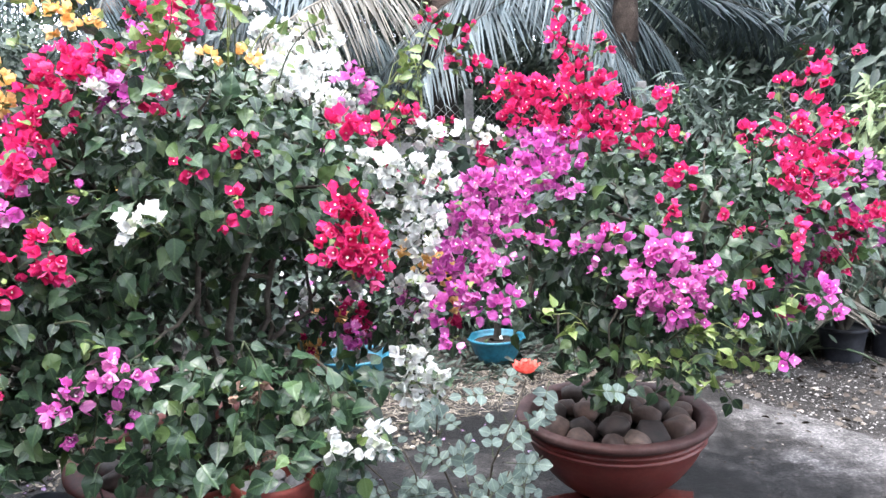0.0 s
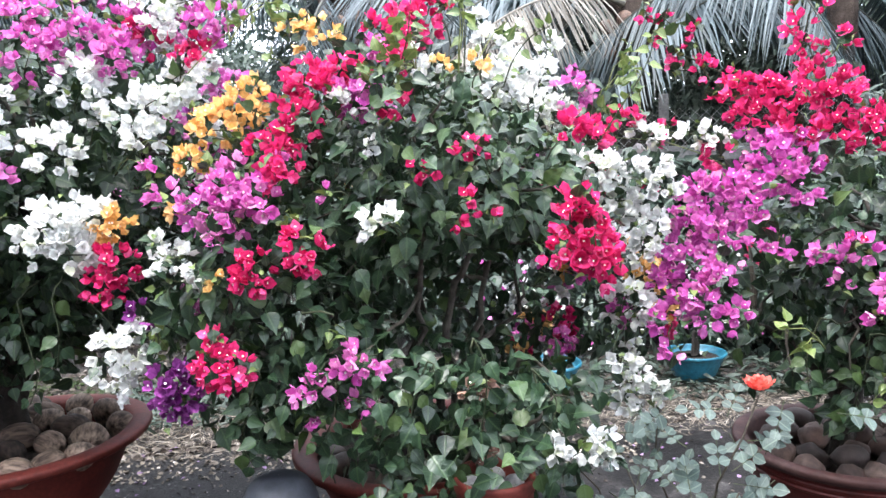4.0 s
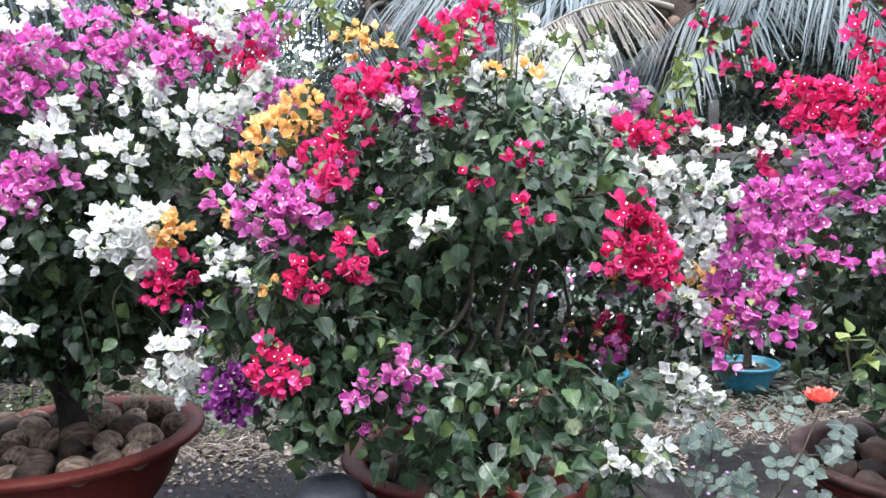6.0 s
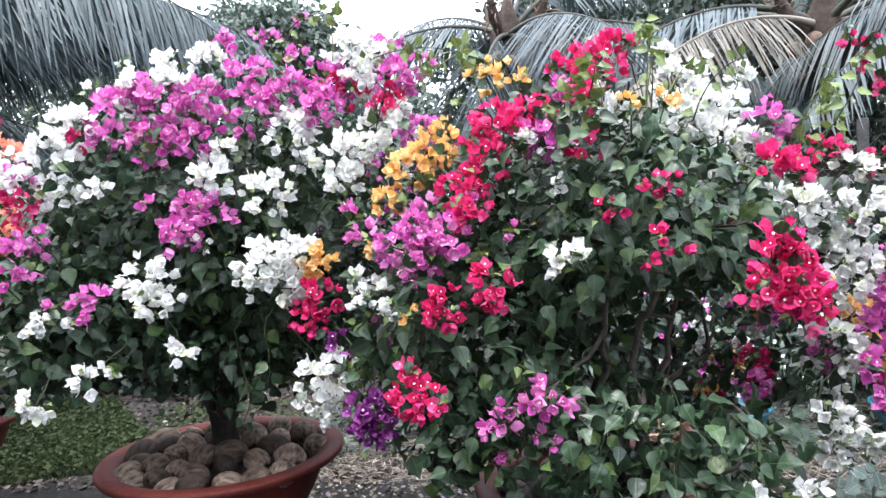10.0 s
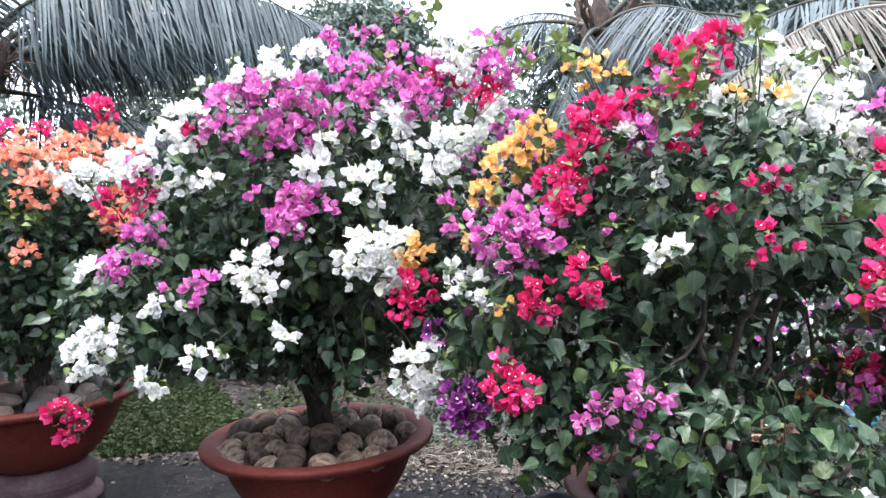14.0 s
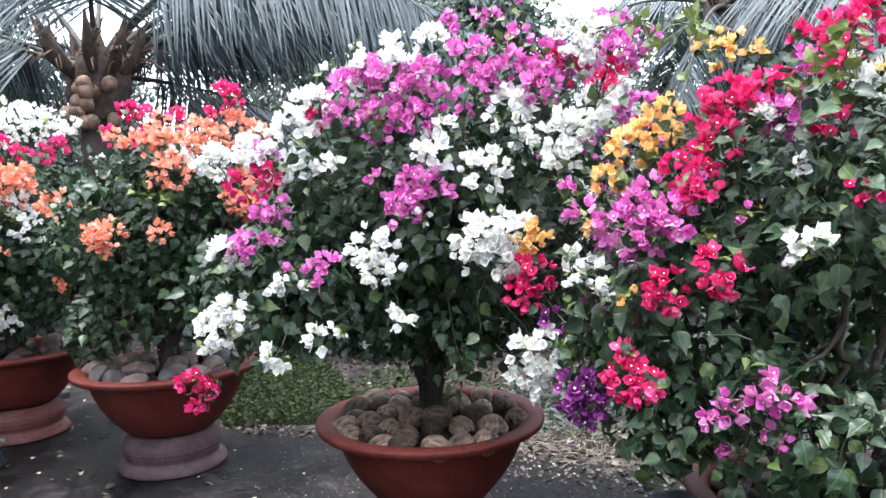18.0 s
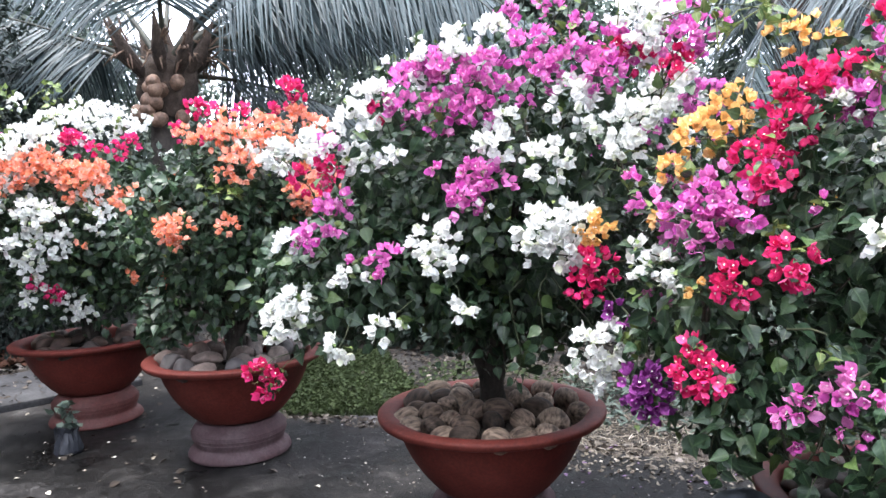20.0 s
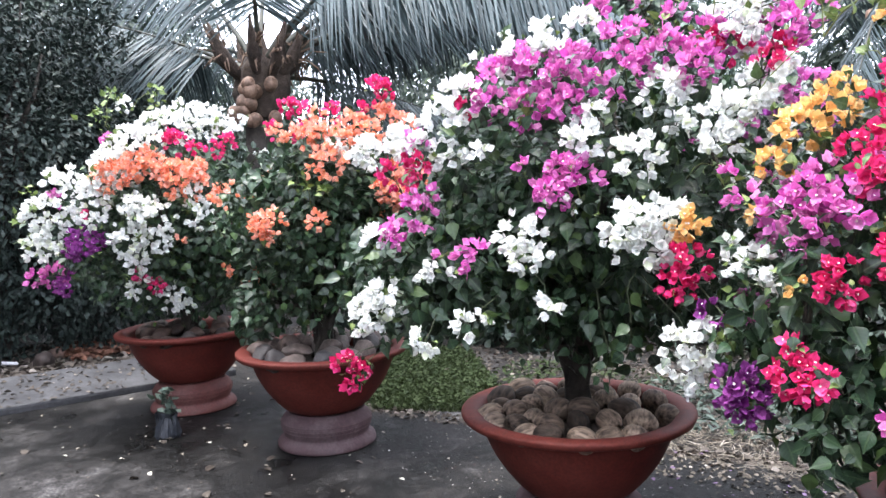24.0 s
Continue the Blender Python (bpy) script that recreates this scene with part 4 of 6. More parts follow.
bloom("b", "crimson", -0.19, 2.76, 1.37, 0.018)
bloom("b", "crimson", -0.26, 2.79, 1.59, 0.018)
bloom("b", "shoot", -0.26, 2.82, 1.81, 0.029)
bloom("b", "shoot", -0.31, 2.80, 1.70, 0.028)
bloom("b", "shoot", -0.33, 2.79, 1.62, 0.032)
bloom("b", "shoot", -0.43, 2.76, 1.53, 0.024)
bloom("b", "shoot", -0.28, 2.81, 1.73, 0.024)
bloom("b", "white", -0.27, 2.52, 0.83, 0.030)
bloom("b", "white", -0.24, 2.52, 0.79, 0.041)
bloom("b", "white", -0.26, 2.52, 0.74, 0.045)
bloom("b", "white", -0.19, 2.52, 0.75, 0.049)
bloom("b", "white", -0.21, 2.52, 0.67, 0.030)
bloom("b", "white", -0.26, 2.52, 0.69, 0.030)
bloom("b", "white", -0.15, 2.52, 0.73, 0.023)
bloom("a", "shoot", -0.31, 2.88, 1.61, 0.033)
bloom("a", "shoot", -0.24, 2.97, 1.81, 0.034)
bloom("a", "shoot", -0.22, 2.96, 1.75, 0.025)
bloom("a", "shoot", -0.33, 2.84, 1.53, 0.028)
bloom("a", "shoot", -0.25, 2.92, 1.67, 0.025)
bloom("a", "orchid", -0.02, 2.75, 1.33, 0.082)
bloom("a", "orchid", 0.08, 2.76, 1.34, 0.082)
bloom("a", "orchid", 0.18, 2.77, 1.39, 0.083)
bloom("a", "orchid", 0.26, 2.77, 1.41, 0.067)
bloom("a", "orchid", -0.06, 2.71, 1.23, 0.080)
bloom("a", "orchid", 0.03, 2.68, 1.18, 0.080)
bloom("a", "orchid", 0.13, 2.72, 1.27, 0.065)
bloom("a", "orchid", -0.08, 2.66, 1.13, 0.079)
bloom("a", "orchid", 0.01, 2.64, 1.07, 0.064)
bloom("a", "orchid", -0.06, 2.62, 1.02, 0.064)
bloom("a", "orchid", 0.06, 2.59, 0.96, 0.045)
bloom("a", "orchid", 0.20, 2.81, 1.47, 0.064)
bloom("a", "orchid", 0.29, 2.81, 1.50, 0.040)
bloom("a", "orchid", 0.27, 2.73, 1.32, 0.039)
bloom("a", "orchid", 0.18, 2.67, 1.17, 0.038)
bloom("a", "orchid", -0.14, 2.64, 1.07, 0.045)
bloom("a", "orchid", -0.16, 2.59, 0.95, 0.037)
bloom("a", "orchid", -0.03, 2.59, 0.96, 0.037)
bloom("a", "orchid", -0.13, 2.58, 0.86, 0.030)
bloom("a", "orchid", 0.11, 2.83, 1.49, 0.040)
bloom("a", "orchid", 0.36, 2.64, 1.13, 0.034)
bloom("a", "orchid", 0.41, 2.64, 1.16, 0.038)
bloom("a", "orchid", 0.31, 2.65, 1.14, 0.028)
bloom("a", "orchid", 0.36, 2.61, 1.06, 0.023)
bloom("a", "orchid", 0.97, 2.41, 1.01, 0.041)
bloom("a", "orchid", 0.99, 2.37, 0.96, 0.024)
bloom("a", "orchid", 0.87, 2.42, 0.80, 0.027)
bloom("a", "orchid", 0.79, 2.45, 0.92, 0.024)
bloom("a", "orchid", 0.65, 2.50, 0.90, 0.018)
bloom("a", "orchid", 0.74, 2.50, 1.01, 0.028)
bloom("a", "orchid", 0.67, 2.51, 0.99, 0.026)
bloom("a", "magenta", 0.57, 2.59, 1.12, 0.072)
bloom("a", "magenta", 0.53, 2.57, 1.04, 0.075)
bloom("a", "magenta", 0.61, 2.54, 1.02, 0.064)
bloom("a", "magenta", 0.57, 2.52, 0.95, 0.052)
bloom("a", "magenta", 0.47, 2.55, 0.97, 0.045)
bloom("a", "magenta", 0.71, 2.53, 1.07, 0.032)
bloom("a", "magenta", 0.51, 2.55, 1.00, 0.056)
bloom("a", "crimson", 0.10, 2.93, 1.70, 0.054)
bloom("a", "crimson", 0.19, 2.90, 1.65, 0.079)
bloom("a", "crimson", 0.29, 2.89, 1.65, 0.087)
bloom("a", "crimson", 0.39, 2.86, 1.62, 0.078)
bloom("a", "crimson", 0.13, 2.88, 1.59, 0.069)
bloom("a", "crimson", 0.25, 2.84, 1.55, 0.069)
bloom("a", "crimson", 0.36, 2.81, 1.50, 0.068)
bloom("a", "crimson", 0.43, 2.88, 1.68, 0.042)
bloom("a", "crimson", 0.47, 2.80, 1.53, 0.060)
bloom("a", "crimson", 0.58, 2.76, 1.49, 0.060)
bloom("a", "crimson", 0.62, 2.81, 1.61, 0.049)
bloom("a", "crimson", 0.55, 2.74, 1.45, 0.032)
bloom("a", "crimson", 0.30, 2.95, 1.81, 0.030)
bloom("a", "crimson", 0.36, 2.94, 1.79, 0.028)
bloom("a", "crimson", 0.29, 2.95, 1.87, 0.043)
bloom("a", "crimson", 0.43, 2.93, 1.83, 0.032)
bloom("a", "crimson", 0.29, 2.95, 1.97, 0.018)
bloom("a", "crimson", 0.49, 2.81, 1.56, 0.041)
bloom("a", "crimson", 0.65, 2.74, 1.49, 0.026)
bloom("a", "crimson", 0.65, 2.68, 1.35, 0.039)
bloom("a", "crimson", 0.58, 2.65, 1.26, 0.031)
bloom("a", "crimson", 0.60, 2.63, 1.22, 0.019)
bloom("a", "crimson", 0.98, 2.57, 1.37, 0.067)
bloom("a", "crimson", 1.02, 2.53, 1.34, 0.066)
bloom("a", "crimson", 1.08, 2.53, 1.38, 0.031)
bloom("a", "crimson", 0.97, 2.64, 1.51, 0.044)
bloom("a", "crimson", 1.02, 2.60, 1.47, 0.056)
bloom("a", "crimson", 1.08, 2.57, 1.47, 0.040)
bloom("a", "crimson", 1.11, 2.58, 1.52, 0.024)
bloom("a", "crimson", 1.04, 2.64, 1.56, 0.041)
bloom("a", "crimson", 0.98, 2.70, 1.63, 0.037)
bloom("a", "crimson", 1.07, 2.67, 1.65, 0.037)
bloom("a", "crimson", 1.04, 2.73, 1.73, 0.018)
bloom("a", "crimson", 1.11, 2.69, 1.71, 0.019)
bloom("a", "crimson", 1.17, 2.66, 1.72, 0.018)
bloom("a", "crimson", 0.85, 2.68, 1.49, 0.030)
bloom("a", "crimson", 0.89, 2.65, 1.46, 0.020)
bloom("a", "crimson", 0.79, 2.56, 1.20, 0.025)
bloom("a", "crimson", 0.77, 2.59, 1.24, 0.021)
bloom("a", "crimson", 0.92, 2.51, 1.19, 0.034)
bloom("a", "crimson", 0.92, 2.48, 1.14, 0.028)
bloom("a", "crimson", 0.83, 2.49, 1.05, 0.021)
bloom("a", "crimson", 0.03, 2.81, 1.46, 0.044)
bloom("a", "crimson", 0.41, 2.65, 1.19, 0.023)
bloom("a", "crimson", 0.34, 2.92, 1.72, 0.050)
bloom("a", "crimson", 0.05, 2.90, 1.64, 0.041)
bloom("a", "crimson", 0.92, 2.59, 1.35, 0.039)
bloom("a", "crimson", -0.14, 2.97, 1.87, 0.026)
bloom("a", "crimson", -0.13, 2.97, 1.94, 0.018)
bloom("a", "crimson", -0.04, 2.97, 1.85, 0.018)
bloom("a", "crimson", -0.01, 2.97, 1.77, 0.032)
bloom("a", "crimson", -0.10, 2.97, 1.77, 0.021)
bloom("a", "crimson", -0.20, 2.97, 1.97, 0.018)
bloom("a", "crimson", -0.04, 2.97, 1.91, 0.018)
bloom("a", "crimson", -0.10, 2.97, 1.82, 0.018)
bloom("a", "crimson", -0.23, 2.88, 1.60, 0.029)
bloom("a", "crimson", -0.13, 2.87, 1.57, 0.018)
bloom("a", "crimson", -0.41, 2.92, 1.70, 0.019)
bloom("a", "crimson", -0.31, 2.89, 1.62, 0.021)
bloom("a", "crimson", 0.36, 2.94, 1.94, 0.018)
bloom("a", "shoot", 0.67, 2.49, 0.88, 0.049)
bloom("a", "shoot", 0.64, 2.50, 0.86, 0.041)
bloom("a", "shoot", 0.62, 2.50, 0.77, 0.038)
bloom("a", "shoot", 0.68, 2.49, 0.75, 0.034)
bloom("a", "shoot", 0.73, 2.47, 0.79, 0.030)
bloom("a", "shoot", 0.55, 2.52, 0.78, 0.034)
bloom("a", "shoot", 0.47, 2.54, 0.76, 0.030)
bloom("a", "shoot", 0.75, 2.47, 0.88, 0.030)
bloom("a", "shoot", 0.88, 2.43, 0.96, 0.037)
bloom("a", "shoot", 0.21, 2.57, 0.93, 0.026)
bloom("a", "shoot", 0.24, 2.57, 0.87, 0.026)
bloom("b", "white", -0.58, 3.08, 1.74, 0.049)
bloom("b", "white", -0.77, 2.85, 1.80, 0.045)
bloom("b", "white", -0.67, 2.85, 1.77, 0.050)
bloom("b", "white", -0.63, 2.85, 1.71, 0.055)
bloom("b", "white", -0.54, 2.85, 1.77, 0.042)
bloom("b", "white", -0.53, 2.85, 1.87, 0.030)
bloom("b", "white", -0.74, 2.85, 1.71, 0.040)
bloom("b", "white", -0.68, 2.85, 1.90, 0.030)
bloom("b", "shoot", -0.89, 2.30, 1.86, 0.030)
bloom("b", "shoot", -0.99, 2.30, 1.75, 0.030)
bloom("b", "shoot", -0.89, 2.30, 1.76, 0.030)
bloom("b", "shoot", -0.70, 2.30, 1.94, 0.030)
bloom("b", "shoot", -0.85, 2.30, 1.82, 0.030)
bloom("b", "shoot", -0.69, 2.30, 1.89, 0.030)
bloom("b", "shoot", -0.94, 2.30, 1.81, 0.030)
bloom("c", "shoot", -2.74, 2.20, 1.80, 0.032)
bloom("c", "shoot", -1.99, 2.20, 2.02, 0.032)
bloom("c", "shoot", -1.74, 2.20, 2.15, 0.032)
bloom("c", "shoot", -1.36, 2.20, 1.90, 0.032)
bloom("c", "shoot", -1.23, 2.20, 1.95, 0.032)
bloom("c", "shoot", -1.42, 2.20, 1.97, 0.032)
bloom("c", "shoot", -2.79, 2.20, 2.04, 0.032)
bloom("c", "shoot", -1.58, 2.20, 1.51, 0.032)
bloom("c", "shoot", -1.76, 2.20, 1.51, 0.032)
bloom("c", "shoot", -1.71, 2.20, 0.93, 0.032)
bloom("c", "shoot", -1.79, 2.20, 0.89, 0.032)
bloom("c", "purple", -1.50, 1.99, 0.82, 0.060)
bloom("b", "white", -0.65, 2.78, 1.71, 0.045)
bloom("b", "white", -0.57, 2.78, 1.66, 0.050)
bloom("b", "white", -0.49, 2.78, 1.64, 0.050)
bloom("b", "white", -0.54, 2.78, 1.59, 0.040)
bloom("b", "white", -0.45, 2.78, 1.58, 0.035)
bloom("b", "white", -0.38, 2.62, 1.46, 0.045)
bloom("b", "white", -0.32, 2.62, 1.43, 0.045)
bloom("b", "white", -0.34, 2.62, 1.37, 0.045)
bloom("b", "white", -0.28, 2.62, 1.39, 0.040)
bloom("b", "white", -0.26, 2.62, 1.33, 0.045)
bloom("b", "white", -0.32, 2.62, 1.30, 0.040)
bloom("b", "white", -0.23, 2.62, 1.43, 0.035)
bloom("b", "white", -0.20, 2.62, 1.37, 0.035)
bloom("b", "white", -0.16, 2.62, 1.43, 0.035)
bloom("b", "white", -0.13, 2.62, 1.35, 0.030)
bloom("b", "white", -0.22, 2.62, 1.25, 0.045)
bloom("b", "white", -0.19, 2.62, 1.19, 0.040)
bloom("b", "white", -0.16, 2.62, 1.25, 0.035)
bloom("b", "white", -0.21, 2.62, 1.15, 0.030)
bloom("b", "white", -0.21, 2.78, 1.54, 0.040)
bloom("b", "white", -0.16, 2.78, 1.52, 0.030)
bloom("b", "white", -0.06, 2.78, 1.54, 0.030)
bloom("b", "white", -0.01, 2.78, 1.53, 0.032)
bloom("b", "white", 0.03, 2.78, 1.52, 0.028)
bloom("b", "white", -0.24, 2.62, 0.96, 0.030)
bloom("b", "white", -0.23, 2.62, 1.03, 0.030)
bloom("b", "white", -0.20, 2.62, 0.97, 0.026)
bloom("b", "white", -0.27, 2.62, 1.29, 0.030)
for k, (colour, c, r) in enumerate(list(BLOOMS["e"])):
    if colour == "white" and k % 2 == 0:
        bloom("e", "shoot", c[0] + 0.03, c[1] - 0.06, c[2] + 0.05, 0.04)
TREES = {}


def bougainvillea(key, root, lobes, front, leaves, singles, seed, label, stems=6, spread=0.1, thick=0.04, hollows=()):
    """A potted bougainvillea: several crooked stems, branches, a crown of leaves that fills the lobes unevenly.
    lobes: centre, three radii, turn in degrees, share of the leaves."""
    g = np.random.default_rng(seed)
    root = np.array(root, float)
    tree = thing("bougainvillea", pose(*root), label, "bougainvillea", "bougainvilleas in pots")
    front = unit(np.array([*front, 0.0]))
    TREES[tree.name] = [root, np.array(lobes[0][0], float), g, None, front]
    # stems and branches
    wood, ends = [], []
    for i in range(stems):
        a = 2 * math.pi * (i + g.random() * 0.6) / stems
        lobe = lobes[i % len(lobes)] if i % 3 else lobes[0]
        c, r = np.array(lobe[0]), np.array(lobe[1])
        end = c + np.array([math.cos(a) * r[0] * 0.55, math.sin(a) * r[1] * 0.55, -r[2] * 0.05 + g.normal(0, 0.08)])
        start = root + np.array([math.cos(a), math.sin(a), 0]) * spread * 0.5
        p = bend(start, end, 0.06, 14, seed + i, 0.014)
        if key != "b":
            s = np.linspace(0, 1, 14)[:, None]
            p[:, :2] = start[:2] + (end - start)[:2] * s ** 2 + (p[:, :2] - start[:2] - (end - start)[:2] * s)
        rad = thick * np.linspace(1, 0.35, 14) * g.uniform(0.7, 1.1)
        part("stem", mesh_of("stem", *tube(p - root, rad, 8, seed + i, 0.22)[:2], STEM if key == "b" else BARK), tree)
        ends += [p[7], p[9], p[11], p[13]]
    ends = np.array(ends)
    base = tube(np.array([root + (0, 0, -0.1), root + (0, 0, 0.02), root + (0.01, 0, 0.12), root + (0.0, 0.01, 0.2)]) - root, [thick * 1.9, thick * 1.5, thick * 1.1, thick * 0.7], 12, seed, 0.4)
    part("trunk", mesh_of("trunk", *base[:2], BARK), tree, "gnarled grey-brown trunk base")
    pos, nrm, tip, size = [], [], [], []
    twigs = []
    for c, r, turn, share in lobes:
        n = int(leaves * share)
        c, r = np.array(c, float), np.array(r, float)
        ca, sa = math.cos(radians(turn)), math.sin(radians(turn))
        rotm = np.array([[ca, -sa, 0], [sa, ca, 0], [0, 0, 1.0]])
        d = unit(g.normal(size=(n, 3)))
        # shoots: leaves gather in clumps, so that the outline is uneven and gaps stay
        clumps = unit(g.normal(size=(70, 3)))
        pick = clumps[g.integers(70, size=n)]
        d = unit(d * 0.55 + pick * g.uniform(0.2, 1.0, (n, 1)))
        lump = 1 + 0.13 * np.sin(5 * d[:, 0] + seed) * np.sin(4.3 * d[:, 2] + 1.7 * seed) + 0.1 * np.sin(9 * d[:, 1] + 2 * d[:, 2])
        rho = (1 - 0.62 * g.random(n) ** 1.7) * lump
        local = d * rho[:, None] * r
        out = unit((d / r) @ rotm.T)
        pos.append(c + local @ rotm.T)
        up = np.array([0, 0, 1.0])
        nrm.append(unit(out * 0.6 + front * 0.3 + up * g.uniform(0.2, 1.1, (n, 1)) + g.normal(0, 0.42, (n, 3))))
        tip.append(unit(out * 0.4 - up * g.uniform(0.0, 0.85, (n, 1)) + g.normal(0, 0.7, (n, 3))))
        size.append(g.uniform(0.034, 0.076, n))
        for k in range(int(46 * share) + 2):
            dd = unit(g.normal(size=3))
            e = c + (dd * r * g.uniform(0.7, 1.0)) @ rotm.T
            s = ends[np.argmin(((ends - e) ** 2).sum(1) + g.random(len(ends)) * 0.05)]
            twigs.append(tube(bend(s, e, g.uniform(-0.02, 0.08), 6, seed * 99 + k, 0.01) - root, np.linspace(0.009, 0.0025, 6), 5))
    pos, nrm, tip, size = (np.concatenate(q) for q in (pos, nrm, tip, size))
    for q in twigs:
        part("branch", mesh_of("branch", *q[:2], TWIG), tree)
    # flowers stand proud: no leaf grows where a cluster is, or right before it
    keep = np.ones(len(pos), bool)
    for c, r in hollows:
        keep &= ~((((pos - np.array(c)) / np.array(r)) ** 2).sum(1) < 1) | (g.random(len(pos)) < 0.08)
    for colour, c, r in BLOOMS[key]:
        rel = pos - c
        along = rel @ front
        side = np.linalg.norm(rel - along[:, None] * front, axis=1)
        k = 1.1 if colour == "white" else 0.4 if colour == "shoot" else 0.95
        keep &= ~((side < r * k) & (along > -r * 0.5)) & ~(np.linalg.norm(rel, axis=1) < r * k)
    pos, nrm, tip, size = pos[keep], nrm[keep], tip[keep], size[keep]
    TREES[tree.name][3] = pos
    m = frames_of(tip, nrm, pos - root, size)
    # the front leaves are single pieces, the rest one mass
    score = (unit(pos - TREES[tree.name][1]) @ front) + 0.3 * g.random(len(pos))
    far = np.linalg.norm((pos - TREES[tree.name][1]), axis=1)
    order = np.argsort(-(score + 0.9 * far))
    near, rest = order[:singles], order[singles:]
    shapes = [mesh_of("leaf", *s[:2], LEAF, s[2]) for s in LEAF_NEAR]
    for k in near:
        ob = part("leaf", shapes[int(k) % 5], tree)
        ob.matrix_basis = Matrix([list(row) for row in m[k]])
    mass = part("foliage", mesh_of("foliage", *(lambda s: (s[0], s[1], LEAF, s[2]))(join([stamp(LEAF_NEAR[i], m[rest[i::5]]) for i in range(5)]))), tree)
    tagged(mass, "dark green heart-shaped leaves", "", "", "stuff")
    return tree


FLOWER = [mesh_of("flower", *(lambda s, h: (s[0], s[1], BRACT["white"], s[2], True, (STAMEN,), np.concatenate([np.zeros(len(f[1]), int), np.ones(10, int)])))(join([f, STAR]), 0)) for f in FLORETS]
FLOWERS = {}
for colour, material in BRACT.items():
    FLOWERS[colour] = [me.copy() for me in FLOWER]
    for me in FLOWERS[colour]:
        me.materials[0] = material


def grow_blooms(tree, key, singles):
    """The booked clusters: a stalk with small leaves, and papery florets; the first few hundred are single pieces."""
    root, heart, g, leaves, front = TREES[tree.name]
    left = singles
    anchors = leaves
    for colour, c, r in sorted(BLOOMS[key], key=lambda b: b[1][1] - 4 * b[2]):
        out = unit(unit(c - heart) * 0.6 + front * 0.45 + np.array([0, 0, 0.5]))
        near = anchors[np.argmin(((anchors - c + out * (r + 0.06)) ** 2).sum(1))] - out * 0.03
        anchors = np.concatenate([anchors, c[None] - out * 0.03])
        if colour == "shoot":
            n = max(4, int(10 * (r / 0.05)))
            p = c + g.normal(0, r * 0.6, (n, 3))
            tip = unit(out * 0.6 + np.array([0, 0, 0.2]) + g.normal(0, 0.6, (n, 3)))
            nr = unit(np.array([0, 0, 1.0]) + g.normal(0, 0.5, (n, 3)))
            s = join([stamp(LEAF_NEAR[1], frames_of(tip, nr, p - root, g.uniform(0.028, 0.055, n))), tube(bend(near - root, c + out * r * 0.5 - root, 0.03, 5, n, 0.005), [0.0024, 0.0022, 0.002, 0.0016, 0.001], 5)])
            tagged(part("young_shoot", mesh_of("young_shoot", s[0], s[1], YOUNG, s[2]), tree, "pale yellow-green young leaves"), "", "", "", "stuff")
            continue
        n = max(3, int((13 if key == "e" and colour == "white" else 21 if colour == "white" else 23 if colour in ("orange", "apricot") else 19) * (r / 0.06) ** 1.7))
        d = unit(g.normal(size=(n, 3)) + out * 0.75)
        q = r * np.minimum(0.5 + 0.55 * g.random((n, 1)) ** 0.7, 1.05)
        p = c + d * q * np.array([1, 1, 0.95]) - out * r * 0.2
        axis = unit(d * 1.0 + out * 0.35 + g.normal(0, 0.25, (n, 3)))
        side = unit(np.cross(axis, g.normal(size=(n, 3))))
        mats = frames_of(side, axis, p - root, g.uniform(0.028, 0.041, n) * (0.85 if r < 0.03 else 1.15 if key == "e" else 1.08 if colour == "white" else 0.98 if colour in ("red", "apricot", "crimson", "orange") else 1.05))
        kinds = g.integers(4, size=n)
        stem = tube(bend(near - root, c - root, 0.02, 4, n, 0.012), [0.0028, 0.0024, 0.002, 0.0015], 5)
        lf = frames_of(unit(out * 0.5 + g.normal(0, 0.7, (6, 3))), unit(np.array([0, 0, 1.0]) + g.normal(0, 0.5, (6, 3))), c - out * r * g.uniform(-0.5, 0.9, (6, 1)) - root + g.normal(0, r * 0.55, (6, 3)), np.array([0.04, 0.05, 0.055, 0.024, 0.028, 0.032]) * g.uniform(0.75, 1.1))
        leaf, fresh = stamp(LEAF_NEAR[0], lf[:3]), stamp(LEAF_NEAR[1], lf[3:])
        stalk = part("inflorescence", mesh_of("flower_stalk", *stem[:2], STALK), tree, colour + " papery flower cluster")
        v, t, uv = join([leaf, fresh])
        tagged(part("leaf_tuft", mesh_of("leaf_tuft", v, t, LEAF, uv, True, (YOUNG,), [0] * len(leaf[1]) + [1] * len(fresh[1])), stalk), "", "", "", "stuff")
        if left >= n:
            left -= n
            for k in range(n):
                part("flower", FLOWERS[colour][int(kinds[k])], stalk).matrix_basis = Matrix([list(row) for row in mats[k]])
        else:
            v, t, uv = join([stamp(FLORETS[i], mats[kinds == i]) for i in range(4) if (kinds == i).any()])
            stars = stamp(STAR, mats[::2])
            idx = [0] * len(t) + [1] * len(stars[1])
            v, t, uv = join([(v, t, uv), stars])
            tagged(part("bloom", mesh_of("bloom", v, t, BRACT[colour], uv, True, (STAMEN,), idx), stalk), "", "", "", "stuff")


